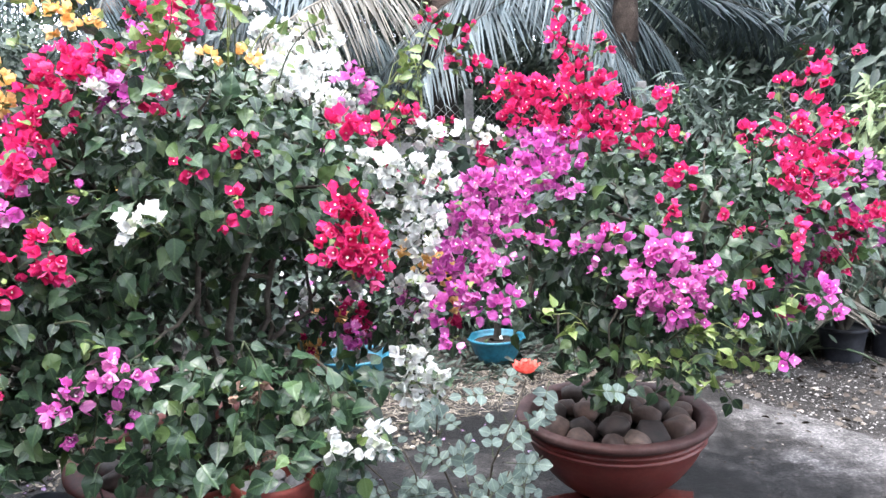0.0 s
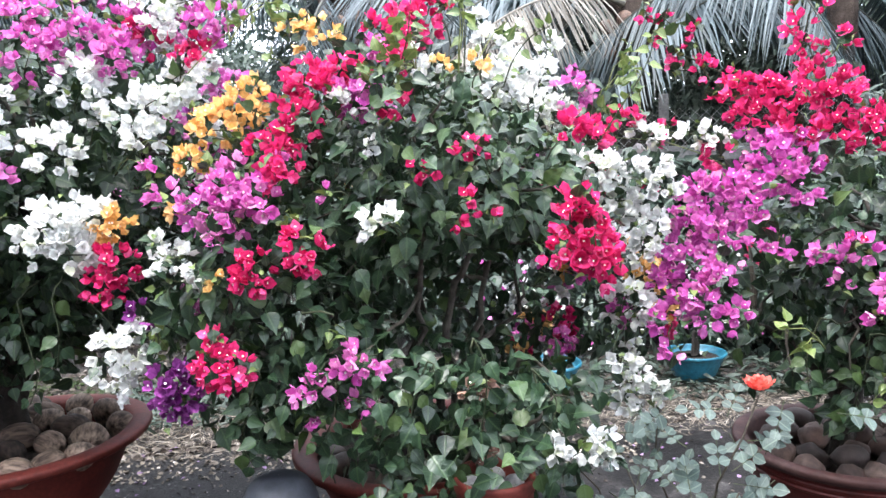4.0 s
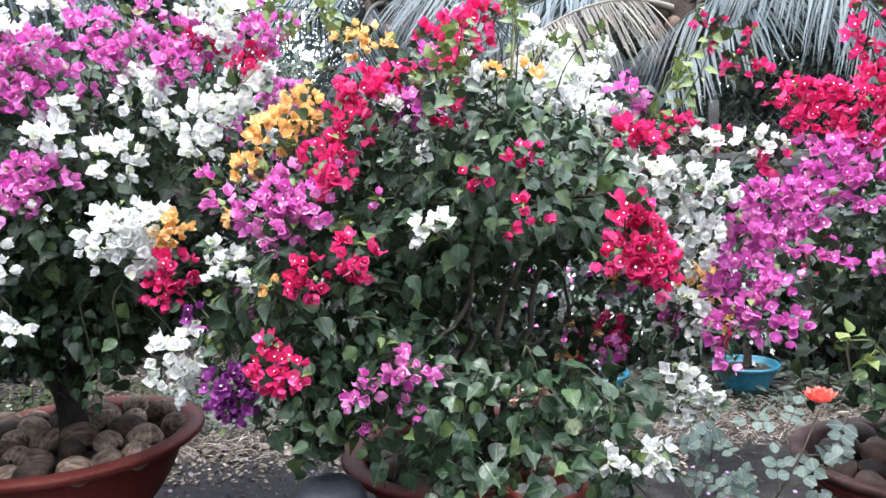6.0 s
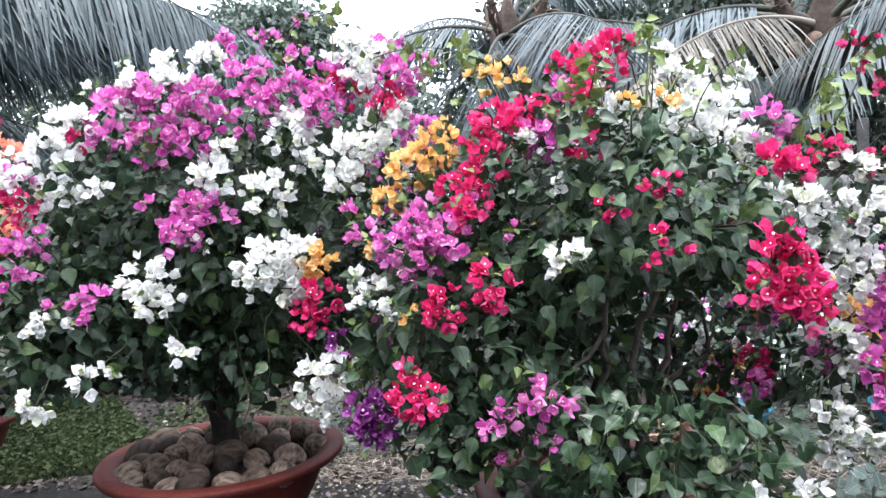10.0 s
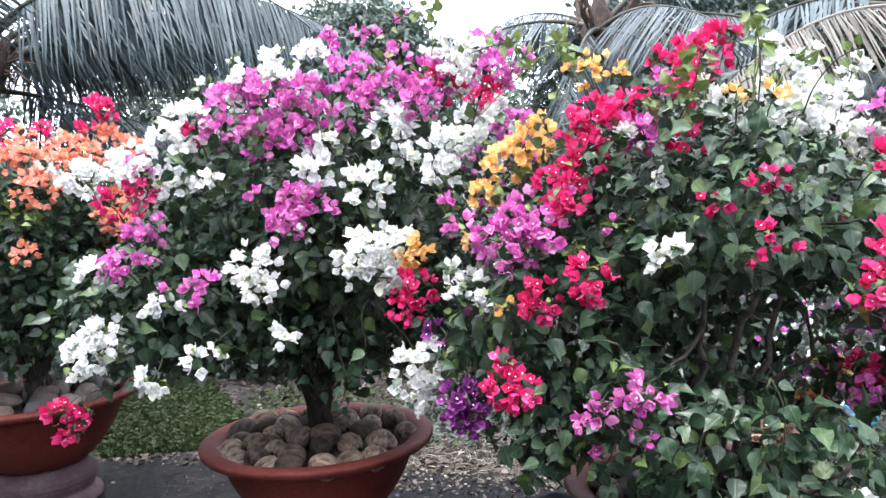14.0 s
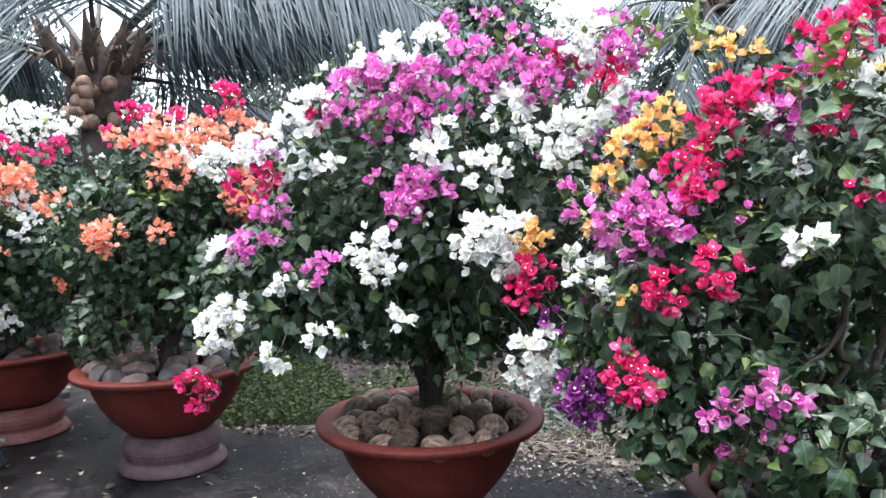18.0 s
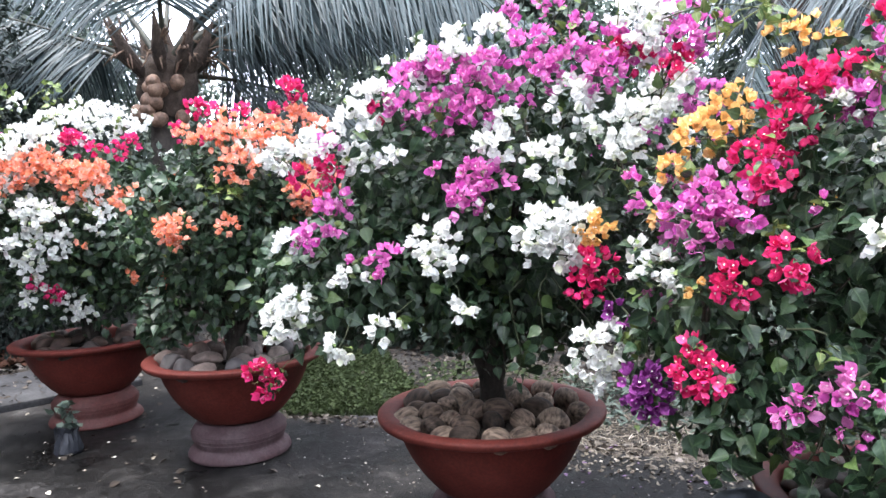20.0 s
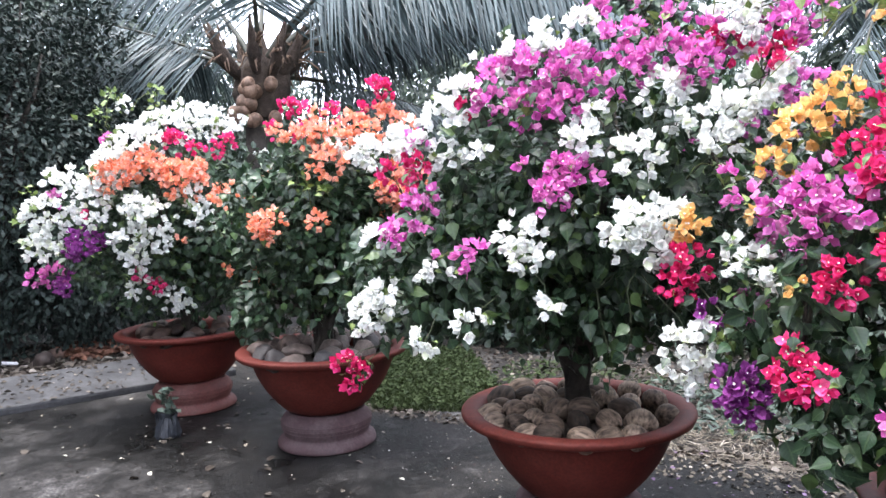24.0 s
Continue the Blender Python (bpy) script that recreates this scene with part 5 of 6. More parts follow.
tree_c = bougainvillea("c", (-2.56, 2.36, 0.5), [((-2.4, 2.47, 1.48), (0.8, 0.54, 0.64), 44, 0.64), ((-2.47, 2.35, 1.03), (0.42, 0.38, 0.33), 44, 0.1), ((-2.72, 2.02, 1.2), (0.46, 0.34, 0.34), 50, 0.2), ((-2.78, 1.72, 1.14), (0.34, 0.24, 0.28), 50, 0.07)], (0.7, -0.7), 8500, 280, 11,
    "bougainvillea with magenta, white and red flowers in a clay bowl", 4, 0.05, 0.036)
tree_b = bougainvillea("b", (-1.02, 2.7, 0.45), [((-0.95, 2.64, 1.42), (0.66, 0.54, 0.44), 8, 0.5), ((-0.82, 2.24, 0.72), (0.52, 0.36, 0.3), 5, 0.14), ((-0.52, 3.0, 0.95), (0.4, 0.2, 0.3), 4, 0.045),
    ((-1.32, 2.25, 1.02), (0.34, 0.3, 0.4), 20, 0.16), ((-0.9, 2.8, 1.0), (0.6, 0.3, 0.35), 8, 0.08)], (0.2, -1), 7400, 300, 12,
    "dense bougainvillea with red, apricot, white and magenta flowers", 12, 0.2, 0.019, [((-0.68, 2.4, 1.06), (0.36, 0.5, 0.16)), ((-0.5, 2.6, 0.98), (0.34, 0.5, 0.17)), ((-1.13, 2.1, 0.48), (0.19, 0.5, 0.2))])
tree_a = bougainvillea("a", (0.47, 3.05, 0.42), [((0.64, 3.1, 1.13), (0.62, 0.45, 0.4), -6, 0.62), ((1.12, 3.1, 1.1), (0.36, 0.3, 0.36), -6, 0.18), ((0.5, 3.0, 0.85), (0.62, 0.4, 0.22), -6, 0.07), ((0.5, 2.72, 0.7), (0.3, 0.14, 0.12), 0, 0.035)], (-0.2, -1), 3000, 260, 13,
    "bougainvillea with crimson and orchid-pink flowers over river stones", 5, 0.03, 0.026)
tree_d = bougainvillea("d", (-4.28, 1.96, 0.6), [((-4.25, 1.99, 1.37), (0.62, 0.48, 0.46), 62, 0.93), ((-4.2, 1.95, 1.0), (0.46, 0.4, 0.3), 62, 0.07), ((-4.58, 1.68, 0.82), (0.2, 0.2, 0.2), 0, 0.045)], (0.9, -0.4), 7200, 200, 14,
    "bougainvillea with orange and crimson flowers in a clay bowl", 5, 0.07, 0.032)
tree_e = bougainvillea("e", (-5.65, 1.55, 0.58), [((-5.65, 1.54, 1.33), (0.8, 0.5, 0.55), 70, 0.85), ((-5.6, 1.5, 1.0), (0.55, 0.42, 0.35), 70, 0.15)], (0.95, -0.3), 6400, 180, 15,
    "bougainvillea with white, coral and purple flowers in a clay bowl", 5, 0.07, 0.032)
# the far side and the top flower too, in each tree's own colours
for key, tree, colours in zip("abcde", (tree_a, tree_b, tree_c, tree_d, tree_e), (("crimson", "orchid"), ("red", "white", "apricot", "magenta"), ("magenta", "white"), ("orange", "crimson"), ("white", "orange"))):
    g = np.random.default_rng(ord(key))
    heart, leaves = TREES[tree.name][1], TREES[tree.name][3]
    back = leaves[(leaves[:, 1] - heart[1] + 0.35 * (leaves[:, 0] - heart[0])) > 0.12]
    back = back[np.argsort(-np.linalg.norm((back - heart) * (1, 1, 0.6), axis=1))[:len(back) // 4]]
    for k in range(34):
        q = back[int(g.integers(len(back)))]
        bloom(key, colours[k % len(colours)], *q, g.uniform(0.04, 0.075))
for key, tree in zip("abcde", (tree_a, tree_b, tree_c, tree_d, tree_e)):
    grow_blooms(tree, key, 300)


def trailing_shoot(tree, points, count, size, material, seed):
    """A thin stem along a few points, with leaves set alternately along it and a tuft at the tip."""
    g = np.random.default_rng(seed)
    root = TREES[tree.name][0]
    p = smooth_profile(np.array(points, float), 2) - root
    back = TREES[tree.name][3]
    a = back[np.argmin(((back - root - p[0]) ** 2).sum(1))] - root
    p = np.concatenate([bend(a, p[0], 0.01, 4, seed, 0.004)[:3], p])
    k = len(p)
    u = np.linspace(0.3, 1.0, count)
    q = np.stack([np.interp(u * (k - 1), np.arange(k), p[:, c]) for c in range(3)], 1)
    along = unit(np.stack([np.interp(u * (k - 1), np.arange(k), np.gradient(p[:, c])) for c in range(3)], 1))
    side = unit(np.cross(along, TREES[tree.name][4])) * np.where(np.arange(count) % 2, 1, -1)[:, None]
    tip = side * 0.8 + along * 0.35 + np.array([0, 0, -0.45]) + g.normal(0, 0.2, (count, 3))
    nrm = TREES[tree.name][4] * 0.8 + np.array([0, 0, 0.6]) + g.normal(0, 0.25, (count, 3))
    stem = part("shoot", mesh_of("shoot", *tube(p, np.linspace(0.0032, 0.0014, k), 5)[:2], STALK), tree, "thin trailing shoot")
    for i, m in enumerate(frames_of(tip, nrm, q + side * size * 0.2, size * g.uniform(0.7, 1.15, count))):
        part("leaf", SHOOT_LEAVES[material][i % 5], stem).matrix_basis = Matrix([list(row) for row in m])


SHOOT_LEAVES = {m.name: [mesh_of("leaf", *s[:2], m, s[2]) for s in LEAF_NEAR] for m in (LEAF, YOUNG)}
trailing_shoot(tree_b, [(-1.00, 1.98, 1.08), (-1.00, 1.98, 0.97), (-1.00, 1.98, 0.86), (-1.02, 1.98, 0.78)], 9, 0.045, LEAF.name, 900)
trailing_shoot(tree_b, [(-0.74, 1.98, 0.96), (-0.78, 1.98, 0.87), (-0.80, 1.98, 0.77), (-0.81, 1.98, 0.68)], 9, 0.055, LEAF.name, 901)
trailing_shoot(tree_b, [(-0.62, 2.00, 1.02), (-0.59, 2.00, 0.96), (-0.59, 2.00, 0.87), (-0.61, 2.00, 0.77)], 9, 0.055, LEAF.name, 902)
trailing_shoot(tree_b, [(-0.48, 2.05, 0.93), (-0.44, 2.05, 0.89), (-0.41, 2.05, 0.84), (-0.46, 2.05, 0.73)], 7, 0.050, LEAF.name, 903)
trailing_shoot(tree_b, [(-1.25, 2.00, 0.91), (-1.29, 2.00, 0.80), (-1.33, 2.00, 0.69), (-1.29, 2.00, 0.63)], 8, 0.055, LEAF.name, 904)
trailing_shoot(tree_b, [(-1.01, 2.00, 0.87), (-1.03, 2.00, 0.77), (-1.08, 2.00, 0.70)], 8, 0.050, LEAF.name, 905)
trailing_shoot(tree_b, [(-0.72, 2.40, 1.74), (-0.71, 2.40, 1.85), (-0.72, 2.40, 1.95), (-0.73, 2.40, 2.00)], 10, 0.040, YOUNG.name, 906)
trailing_shoot(tree_b, [(-0.62, 2.50, 1.70), (-0.59, 2.50, 1.78), (-0.53, 2.50, 1.85), (-0.47, 2.50, 1.87)], 9, 0.036, YOUNG.name, 907)
trailing_shoot(tree_b, [(-0.96, 2.30, 1.64), (-0.89, 2.30, 1.75), (-0.86, 2.30, 1.84), (-0.85, 2.30, 1.91)], 8, 0.050, YOUNG.name, 908)
trailing_shoot(tree_b, [(-0.34, 2.60, 1.52), (-0.27, 2.60, 1.62), (-0.18, 2.60, 1.76), (-0.17, 2.60, 1.84)], 10, 0.042, YOUNG.name, 909)
trailing_shoot(tree_c, [(-1.76, 2.35, 2.01), (-1.59, 2.35, 2.04), (-1.43, 2.35, 2.03), (-1.28, 2.35, 1.97)], 10, 0.045, YOUNG.name, 910)
trailing_shoot(tree_c, [(-2.02, 2.30, 2.00), (-2.04, 2.30, 2.13), (-1.98, 2.30, 2.20), (-1.82, 2.30, 2.21)], 8, 0.036, YOUNG.name, 911)
trailing_shoot(tree_c, [(-2.90, 2.10, 1.96), (-2.93, 2.10, 2.03), (-2.87, 2.10, 2.06), (-2.74, 2.10, 2.03)], 8, 0.036, YOUNG.name, 912)
trailing_shoot(tree_c, [(-1.59, 2.00, 1.07), (-1.57, 2.00, 0.98), (-1.59, 2.00, 0.94), (-1.64, 2.00, 0.88)], 9, 0.040, YOUNG.name, 913)
trailing_shoot(tree_c, [(-2.14, 2.05, 1.09), (-2.12, 2.05, 0.97), (-2.08, 2.05, 0.84), (-2.13, 2.05, 0.75)], 9, 0.050, LEAF.name, 914)
trailing_shoot(tree_c, [(-1.97, 2.02, 1.10), (-1.95, 2.02, 0.98), (-1.98, 2.02, 0.88)], 8, 0.055, LEAF.name, 915)
trailing_shoot(tree_a, [(0.46, 2.70, 0.89), (0.45, 2.70, 0.78), (0.42, 2.70, 0.66)], 8, 0.060, LEAF.name, 916)
trailing_shoot(tree_a, [(0.62, 2.60, 0.84), (0.67, 2.60, 0.76), (0.74, 2.60, 0.69), (0.79, 2.60, 0.61)], 10, 0.045, LEAF.name, 917)
trailing_shoot(tree_a, [(0.64, 2.50, 0.90), (0.72, 2.50, 0.86), (0.82, 2.50, 0.79), (0.87, 2.50, 0.77)], 9, 0.040, YOUNG.name, 918)
trailing_shoot(tree_a, [(0.32, 2.70, 0.94), (0.28, 2.70, 0.82), (0.29, 2.70, 0.72)], 7, 0.050, LEAF.name, 919)
trailing_shoot(tree_d, [(-5.00, 1.75, 0.78), (-5.14, 1.75, 0.61), (-5.04, 1.75, 0.52)], 8, 0.060, LEAF.name, 920)
trailing_shoot(tree_e, [(-8.46, 1.50, 2.33), (-7.82, 1.50, 2.42), (-7.64, 1.50, 2.56)], 8, 0.050, YOUNG.name, 921)
trailing_shoot(tree_e, [(-6.11, 1.50, 2.13), (-6.00, 1.50, 2.25), (-5.89, 1.50, 2.34)], 8, 0.050, YOUNG.name, 922)


# ---- palms ----
def frond_shape(length, rise, droop, seed, hang=0.7, leaflet=0.72, bare=0.22, step=0.026, width=0.029):
    """A coconut frond along +y from the crown: arched rachis, two rows of drooping leaflets. Returns rachis and leaflets."""
    g = np.random.default_rng(seed)
    k = 22
    s = np.linspace(0, 1, k)
    ang = rise - droop * s ** 0.85
    p = np.zeros((k, 3))
    for i in range(1, k):
        p[i] = p[i - 1] + np.array([0, math.cos(ang[i]), math.sin(ang[i])]) * length / (k - 1)
    rach = tube(p, 0.038 * np.exp(-s * 7) + np.linspace(0.02, 0.004, k), 6)
    n = int(length * (1 - bare) / step)
    vs, ts, us = [], [], []
    o = 0
    hang = hang - g.uniform(0, 0.3)
    for side in (-1, 1):
        for j in range(n):
            u = bare + (1 - bare) * (j + g.random() * 0.7) / n
            if g.random() < 0.04:
                continue
            q = np.array([np.interp(u, s, p[:, c]) for c in range(3)])
            a = float(np.interp(u, s, ang))
            fwd = np.array([0, math.cos(a), math.sin(a)])
            L = leaflet * (0.45 + 0.75 * math.sin(math.pi * min(1, 0.2 + 0.75 * (u - bare) / (1 - bare)))) * g.uniform(0.85, 1.1)
            w = width * g.uniform(0.8, 1.1)
            d = unit(np.array([side * (1.05 - 0.72 * hang), 0, 0.25 - hang * 1.25]) + fwd * (0.2 + 0.3 * u) + g.normal(0, 0.06, 3))
            tw = g.normal(0, 0.22)
            wide = unit(fwd * math.cos(tw) + np.cross(d, fwd) * math.sin(tw))
            row = []
            for i in range(5):
                f = i / 4
                pt = q + d * L * f + np.array([0, 0, -1.0]) * hang * L * f * f * (0.2 + 0.15 * g.random())
                ww = w * (0.6, 1.0, 0.9, 0.6, 0.05)[i]
                row += [pt + wide * ww * 0.5, pt - wide * ww * 0.5]
            vs.append(row)
            us.append([((i % 2) * 0.6 - 0.3, (i // 2) / 4) for i in range(10)])
            for i in range(4):
                b = o + i * 2
                ts += [(b, b + 1, b + 3), (b, b + 3, b + 2)]
            o += 10
    return rach, (np.array(vs).reshape(-1, 3), np.array(ts), np.array(us).reshape(-1, 2))


def palm(x, y, height, radius, fronds, label, seed, lean=(0, 0), nuts=0, dry=(), spathes=0, face=None, bark=None):
    """A coconut palm. fronds: (compass degrees from +y clockwise, rise, length, droop, hang)."""
    g = np.random.default_rng(seed)
    tree = thing("coconut_palm", pose(x, y, -0.05), label, "palm tree", "coconut palms")
    k = 14
    s = np.linspace(0, 1, k)
    pts = np.stack([lean[0] * s ** 2, lean[1] * s ** 2, s * height], 1)
    rad = radius * (1 + 0.5 * np.exp(-s * 12) + 0.05 * np.sin(s * 60))
    part("trunk", mesh_of("trunk", *tube(pts, rad, 14, seed, 0.12)[:2], bark or PALM_BARK), tree, "ringed grey palm trunk" if bark is None else "dark brown palm trunk")
    top = pts[-1]
    fat = 1.9 if spathes > 5 else 1.25
    heart = tube([top + (0, 0, -0.35), top + (0, 0, -0.1), top + (0, 0, 0.15), top + (0, 0, 0.35), top + (0, 0, 0.6)], [radius * 1.1, radius * fat, radius * fat * 0.9, radius * 0.6, radius * 0.15], 12, seed, 0.5)
    part("crown_shaft", mesh_of("crown_shaft", *heart[:2], COIR), tree, "brown fibrous crown base")
    for i, (az, rise, length, droop, hang) in enumerate(fronds):
        rach, leaves = frond_shape(length, radians(rise), radians(droop), seed * 50 + i, hang)
        is_dry = i in dry
        f = part("frond", mesh_of("frond", *rach[:2], DRY_FROND if is_dry else PETIOLE), tree, "dry hanging frond" if is_dry else "")
        f.matrix_basis = Matrix.Translation(top + np.array([0, 0, 0.1])) @ pose(0, 0, 0, 0, 0, -az)
        tagged(part("blade", mesh_of("leaflets", leaves[0], leaves[1], DRY_FROND if is_dry else PALM_LEAF, leaves[2], False), f), "", "", "", "stuff")
    shape = [mesh_of("coconut", *blob((0.085, 0.075, 0.075), 70 + i, 0.06, 8, 12, 0.05)[:2], NUT) for i in range(3)]
    for i in range(nuts):
        a = g.uniform(0, 6.28) if face is None else face + g.normal(0, 0.7)
        q = part("coconut", shape[i % 3], tree, "brown young coconut")
        q.matrix_basis = pose(top[0] + math.cos(a) * radius * g.uniform(1.3, 2.3), top[1] + math.sin(a) * radius * g.uniform(1.3, 2.3), top[2] + g.uniform(-0.4, -0.02), g.uniform(0, 360), g.uniform(0, 360), 0)
    for i in range(spathes):
        a = 6.28 * i / spathes + g.random()
        dirn = np.array([math.cos(a), math.sin(a), 0])
        pp = np.array([top + dirn * radius * 0.9, top + dirn * (radius + 0.22) + (0, 0, 0.25), top + dirn * (radius + 0.4) + (0, 0, 0.62)])
        part("spathe", mesh_of("spathe", *tube(pp, [0.04, 0.075, 0.006], 7, i)[:2], COIR), tree, "dark pointed dried flower sheath")
        strands = [tube(bend(pp[1], pp[1] + dirn * g.uniform(0.0, 0.18) + np.array([g.normal(0, 0.1), g.normal(0, 0.1), g.uniform(-0.25, 0.35)]), 0.05, 5, i * 9 + j), [0.009, 0.012, 0.008, 0.011, 0.004], 4) for j in range(11)]
        tagged(part("flower_stalk", mesh_of("flower_stalk", *join(strands)[:2], HUSKY), tree, "brown flower stalks"), "", "", "", "stuff")
    return tree


# compass bearings: 0 along +y, 90 along +x
palm(-7.8, 2.95, 2.75, 0.16, [(-121, 26, 3.4, 30, 0.95), (-118, 26, 4.0, 14, 0.95), (-28, 36, 4.2, 22, 0.95), (-4, 34, 3.3, 20, 0.95), (60, 64, 4.2, 112, 0.95), (20, 74, 4.8, 124, 0.95), (14, 39, 4.7, 54, 0.9), (-14, 6, 3.4, 22, 0.9), (113, 66, 3.4, 60, 0.7),
    (-60, 74, 4.0, 60, 0.8), (-105, 62, 4.2, 66, 0.9), (-85, 34, 4.2, 50, 0.9), (-45, 44, 4.4, 56, 0.9), (24, 58, 5.0, 94, 0.9), (7, 68, 5.1, 103, 0.8), (13, 49, 4.7, 66, 0.8), (3, 40, 4.8, 52, 0.8)],
    "low coconut palm with a cluster of young nuts", 1, (0.05, 0.05), 15, (), 10, -0.38)
palm(-3.88, 8.45, 3.48, 0.17, [(120, 12, 2.9, 74, 0.95), (-43, 20, 3.6, 52, 0.9), (140, -10, 2.7, 20, 0.9), (-57, 34, 3.2, 36, 0.85), (138, 6, 3.1, 34, 0.85), (-193, -3, 2.7, 53, 0.95), (0, 66, 4.2, 80, 0.9), (50, 56, 4.2, 75, 0.9), (-100, 34, 3.2, 90, 0.9), (70, 20, 3.4, 66, 0.95), (-20, 50, 3.8, 70, 0.9)],
    "coconut palm behind the pots with drooping grey fronds", 2, (0.1, 0.0), 14, (0,), 3)
palm(-0.38, 8.3, 2.95, 0.16, [(-150, 14, 2.9, 52, 0.62), (-120, 40, 3.2, 110, 0.7), (140, 44, 3.0, 116, 0.7), (-95, 36, 3.4, 92, 0.8), (-60, 44, 3.8, 90, 0.9), (85, 40, 3.2, 104, 0.8), (45, 50, 4.0, 90, 0.9), (0, 66, 4.0, 90, 0.9), (110, 16, 2.8, 80, 0.7)],
    "coconut palm by the fence with dry hanging fronds", 3, (0.0, -0.1), 4, (0,), 2)
palm(1.54, 8.1, 2.9, 0.105, [(-125, 20, 2.8, 70, 0.65), (115, 24, 2.6, 74, 0.65), (-95, 40, 3.0, 100, 0.8), (-65, 44, 3.4, 95, 0.8), (80, 38, 3.2, 90, 0.75), (50, 36, 3.6, 84, 0.75), (0, 66, 4.0, 90, 0.9), (-40, 50, 4.0, 90, 0.9), (98, 8, 2.8, 56, 0.7), (30, 20, 3.4, 60, 0.75)],
    "dark-trunked coconut palm behind the fence", 4, (0.0, 0.0), 0, (), 0, None, DARK_PALM)


# ---- trees, hedge and shrubs ----
def leafy(name, x, y, height, lobes, leaves, size, material, label, category, seed, trunk=0.12, group="", shape=None):
    """A tree or shrub: tapered trunk, limbs into each lobe, a ragged crown of single leaves in clumps."""
    g = np.random.default_rng(seed)
    tree = thing(name, pose(x, y, -0.04), label, category, group)
    wood = [tube(bend((0, 0, 0), (0.05, 0.02, height), 0, 8, seed, 0.04), np.linspace(trunk, trunk * 0.45, 8), 9, seed, 0.25)]
    mats = []
    for c, r, share in lobes:
        c, r = np.array(c, float), np.array(r, float)
        for k in range(5):
            e = c + unit(g.normal(size=3)) * r * 0.8
            wood.append(tube(bend((0.03, 0.01, height * g.uniform(0.35, 0.95)), e, 0.1, 6, seed + k, 0.06), np.linspace(trunk * 0.45, 0.01, 6), 6, k))
        n = int(leaves * share)
        hubs = c + unit(g.normal(size=(90, 3))) * r * g.uniform(0.45, 1.05, (90, 1))
        p = hubs[g.integers(90, size=n)] + g.normal(0, 0.13, (n, 3)) * r
        out = unit(p - c)
        nr = unit(out * 0.4 + np.array([0, 0, 0.8]) + g.normal(0, 0.5, (n, 3)))
        tp = unit(out * 0.6 + np.array([0, 0, -0.5]) + g.normal(0, 0.5, (n, 3)))
        mats.append(frames_of(tp, nr, p, size * g.uniform(0.6, 1.25, n)))
    v, t, uv = stamp(shape or LEAF_FAR, np.concatenate(mats))
    part("trunk", mesh_of("trunk", *join(wood)[:2], BARK), tree)
    tagged(part("crown", mesh_of("crown", v, t, material, uv), tree), "", "", "", "stuff")
    return tree


SMALL = leaf_shape((0.03, 0.26, 0.0), 0.3, 0.2)
NARROW = leaf_shape((0.01, 0.09, 0.1, 0.06, 0.0), 0.3, 0.3)
STRAW = leaf_shape((0.02, 0.035, 0.02), 0.3, 0.15)
LANCE = leaf_shape((0.02, 0.16, 0.18, 0.11, 0.0), 0.3, 0.35)
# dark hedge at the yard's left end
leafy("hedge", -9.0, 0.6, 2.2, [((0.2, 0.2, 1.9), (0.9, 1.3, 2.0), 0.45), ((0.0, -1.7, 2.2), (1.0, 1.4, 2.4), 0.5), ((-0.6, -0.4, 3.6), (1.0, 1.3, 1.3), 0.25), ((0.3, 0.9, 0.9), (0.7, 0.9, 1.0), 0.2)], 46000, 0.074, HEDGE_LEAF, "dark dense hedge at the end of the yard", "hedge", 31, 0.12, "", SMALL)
# trees behind the palms
for i, (x, y, h, r, n) in enumerate(((-13.5, -1.5, 5.0, 2.8, 14000), (-12.5, 1.5, 5.0, 2.6, 14000), (-13.5, 4.2, 3.0, 2.2, 12000), (-11.5, 9, 4.2, 2.6, 14000), (-11.0, 12.5, 6.6, 1.7, 11000), (-8.2, 12.5, 3.4, 2.3, 12000), (-3.0, 13.2, 4.8, 2.8, 15000), (-4.3, 11.8, 4.6, 1.9, 12000), (1.6, 12.5, 4.8, 2.8, 15000), (5.2, 11.5, 4.6, 2.8, 15000), (8.5, 8.5, 4.5, 2.8, 14000))):
    leafy("tree", x, y, h * 0.7, [((0, 0, h * 0.75), (r, r, r * 0.8), 0.6), ((0.8, -0.5, h * 0.4), (r * 0.9, r * 0.9, r * 0.6), 0.4)], int(n * 2.2), 0.16, FAR_LEAF, "grey-green tree behind the palms", "tree", 40 + i, 0.16, "trees behind the garden", SMALL)
leafy("tree", 3.3, 5.9, 2.2, [((0, 0, 2.3), (0.9, 0.7, 0.9), 0.7), ((0.4, -0.1, 1.2), (0.7, 0.6, 0.6), 0.3)], 2600, 0.17, DARK_LEAF, "broad-leaved tree at the garden's edge", "tree", 51, 0.06, "", LANCE)
leafy("shrub", 1.75, 6.2, 1.5, [((0, 0, 1.45), (0.65, 0.5, 0.6), 0.7), ((0.1, 0, 0.8), (0.7, 0.5, 0.5), 0.3)], 3600, 0.17, DARK_LEAF, "dark grey-green shrub with narrow fingered leaves", "shrub", 52, 0.04, "", NARROW)
leafy("shrub", 2.75, 5.3, 0.9, [((0, 0, 1.5), (0.36, 0.3, 0.36), 0.6), ((0.15, 0, 0.95), (0.42, 0.3, 0.35), 0.4)], 900, 0.12, LIME_LEAF, "shrub with yellow-green variegated leaves", "shrub", 53, 0.025, "", LANCE)
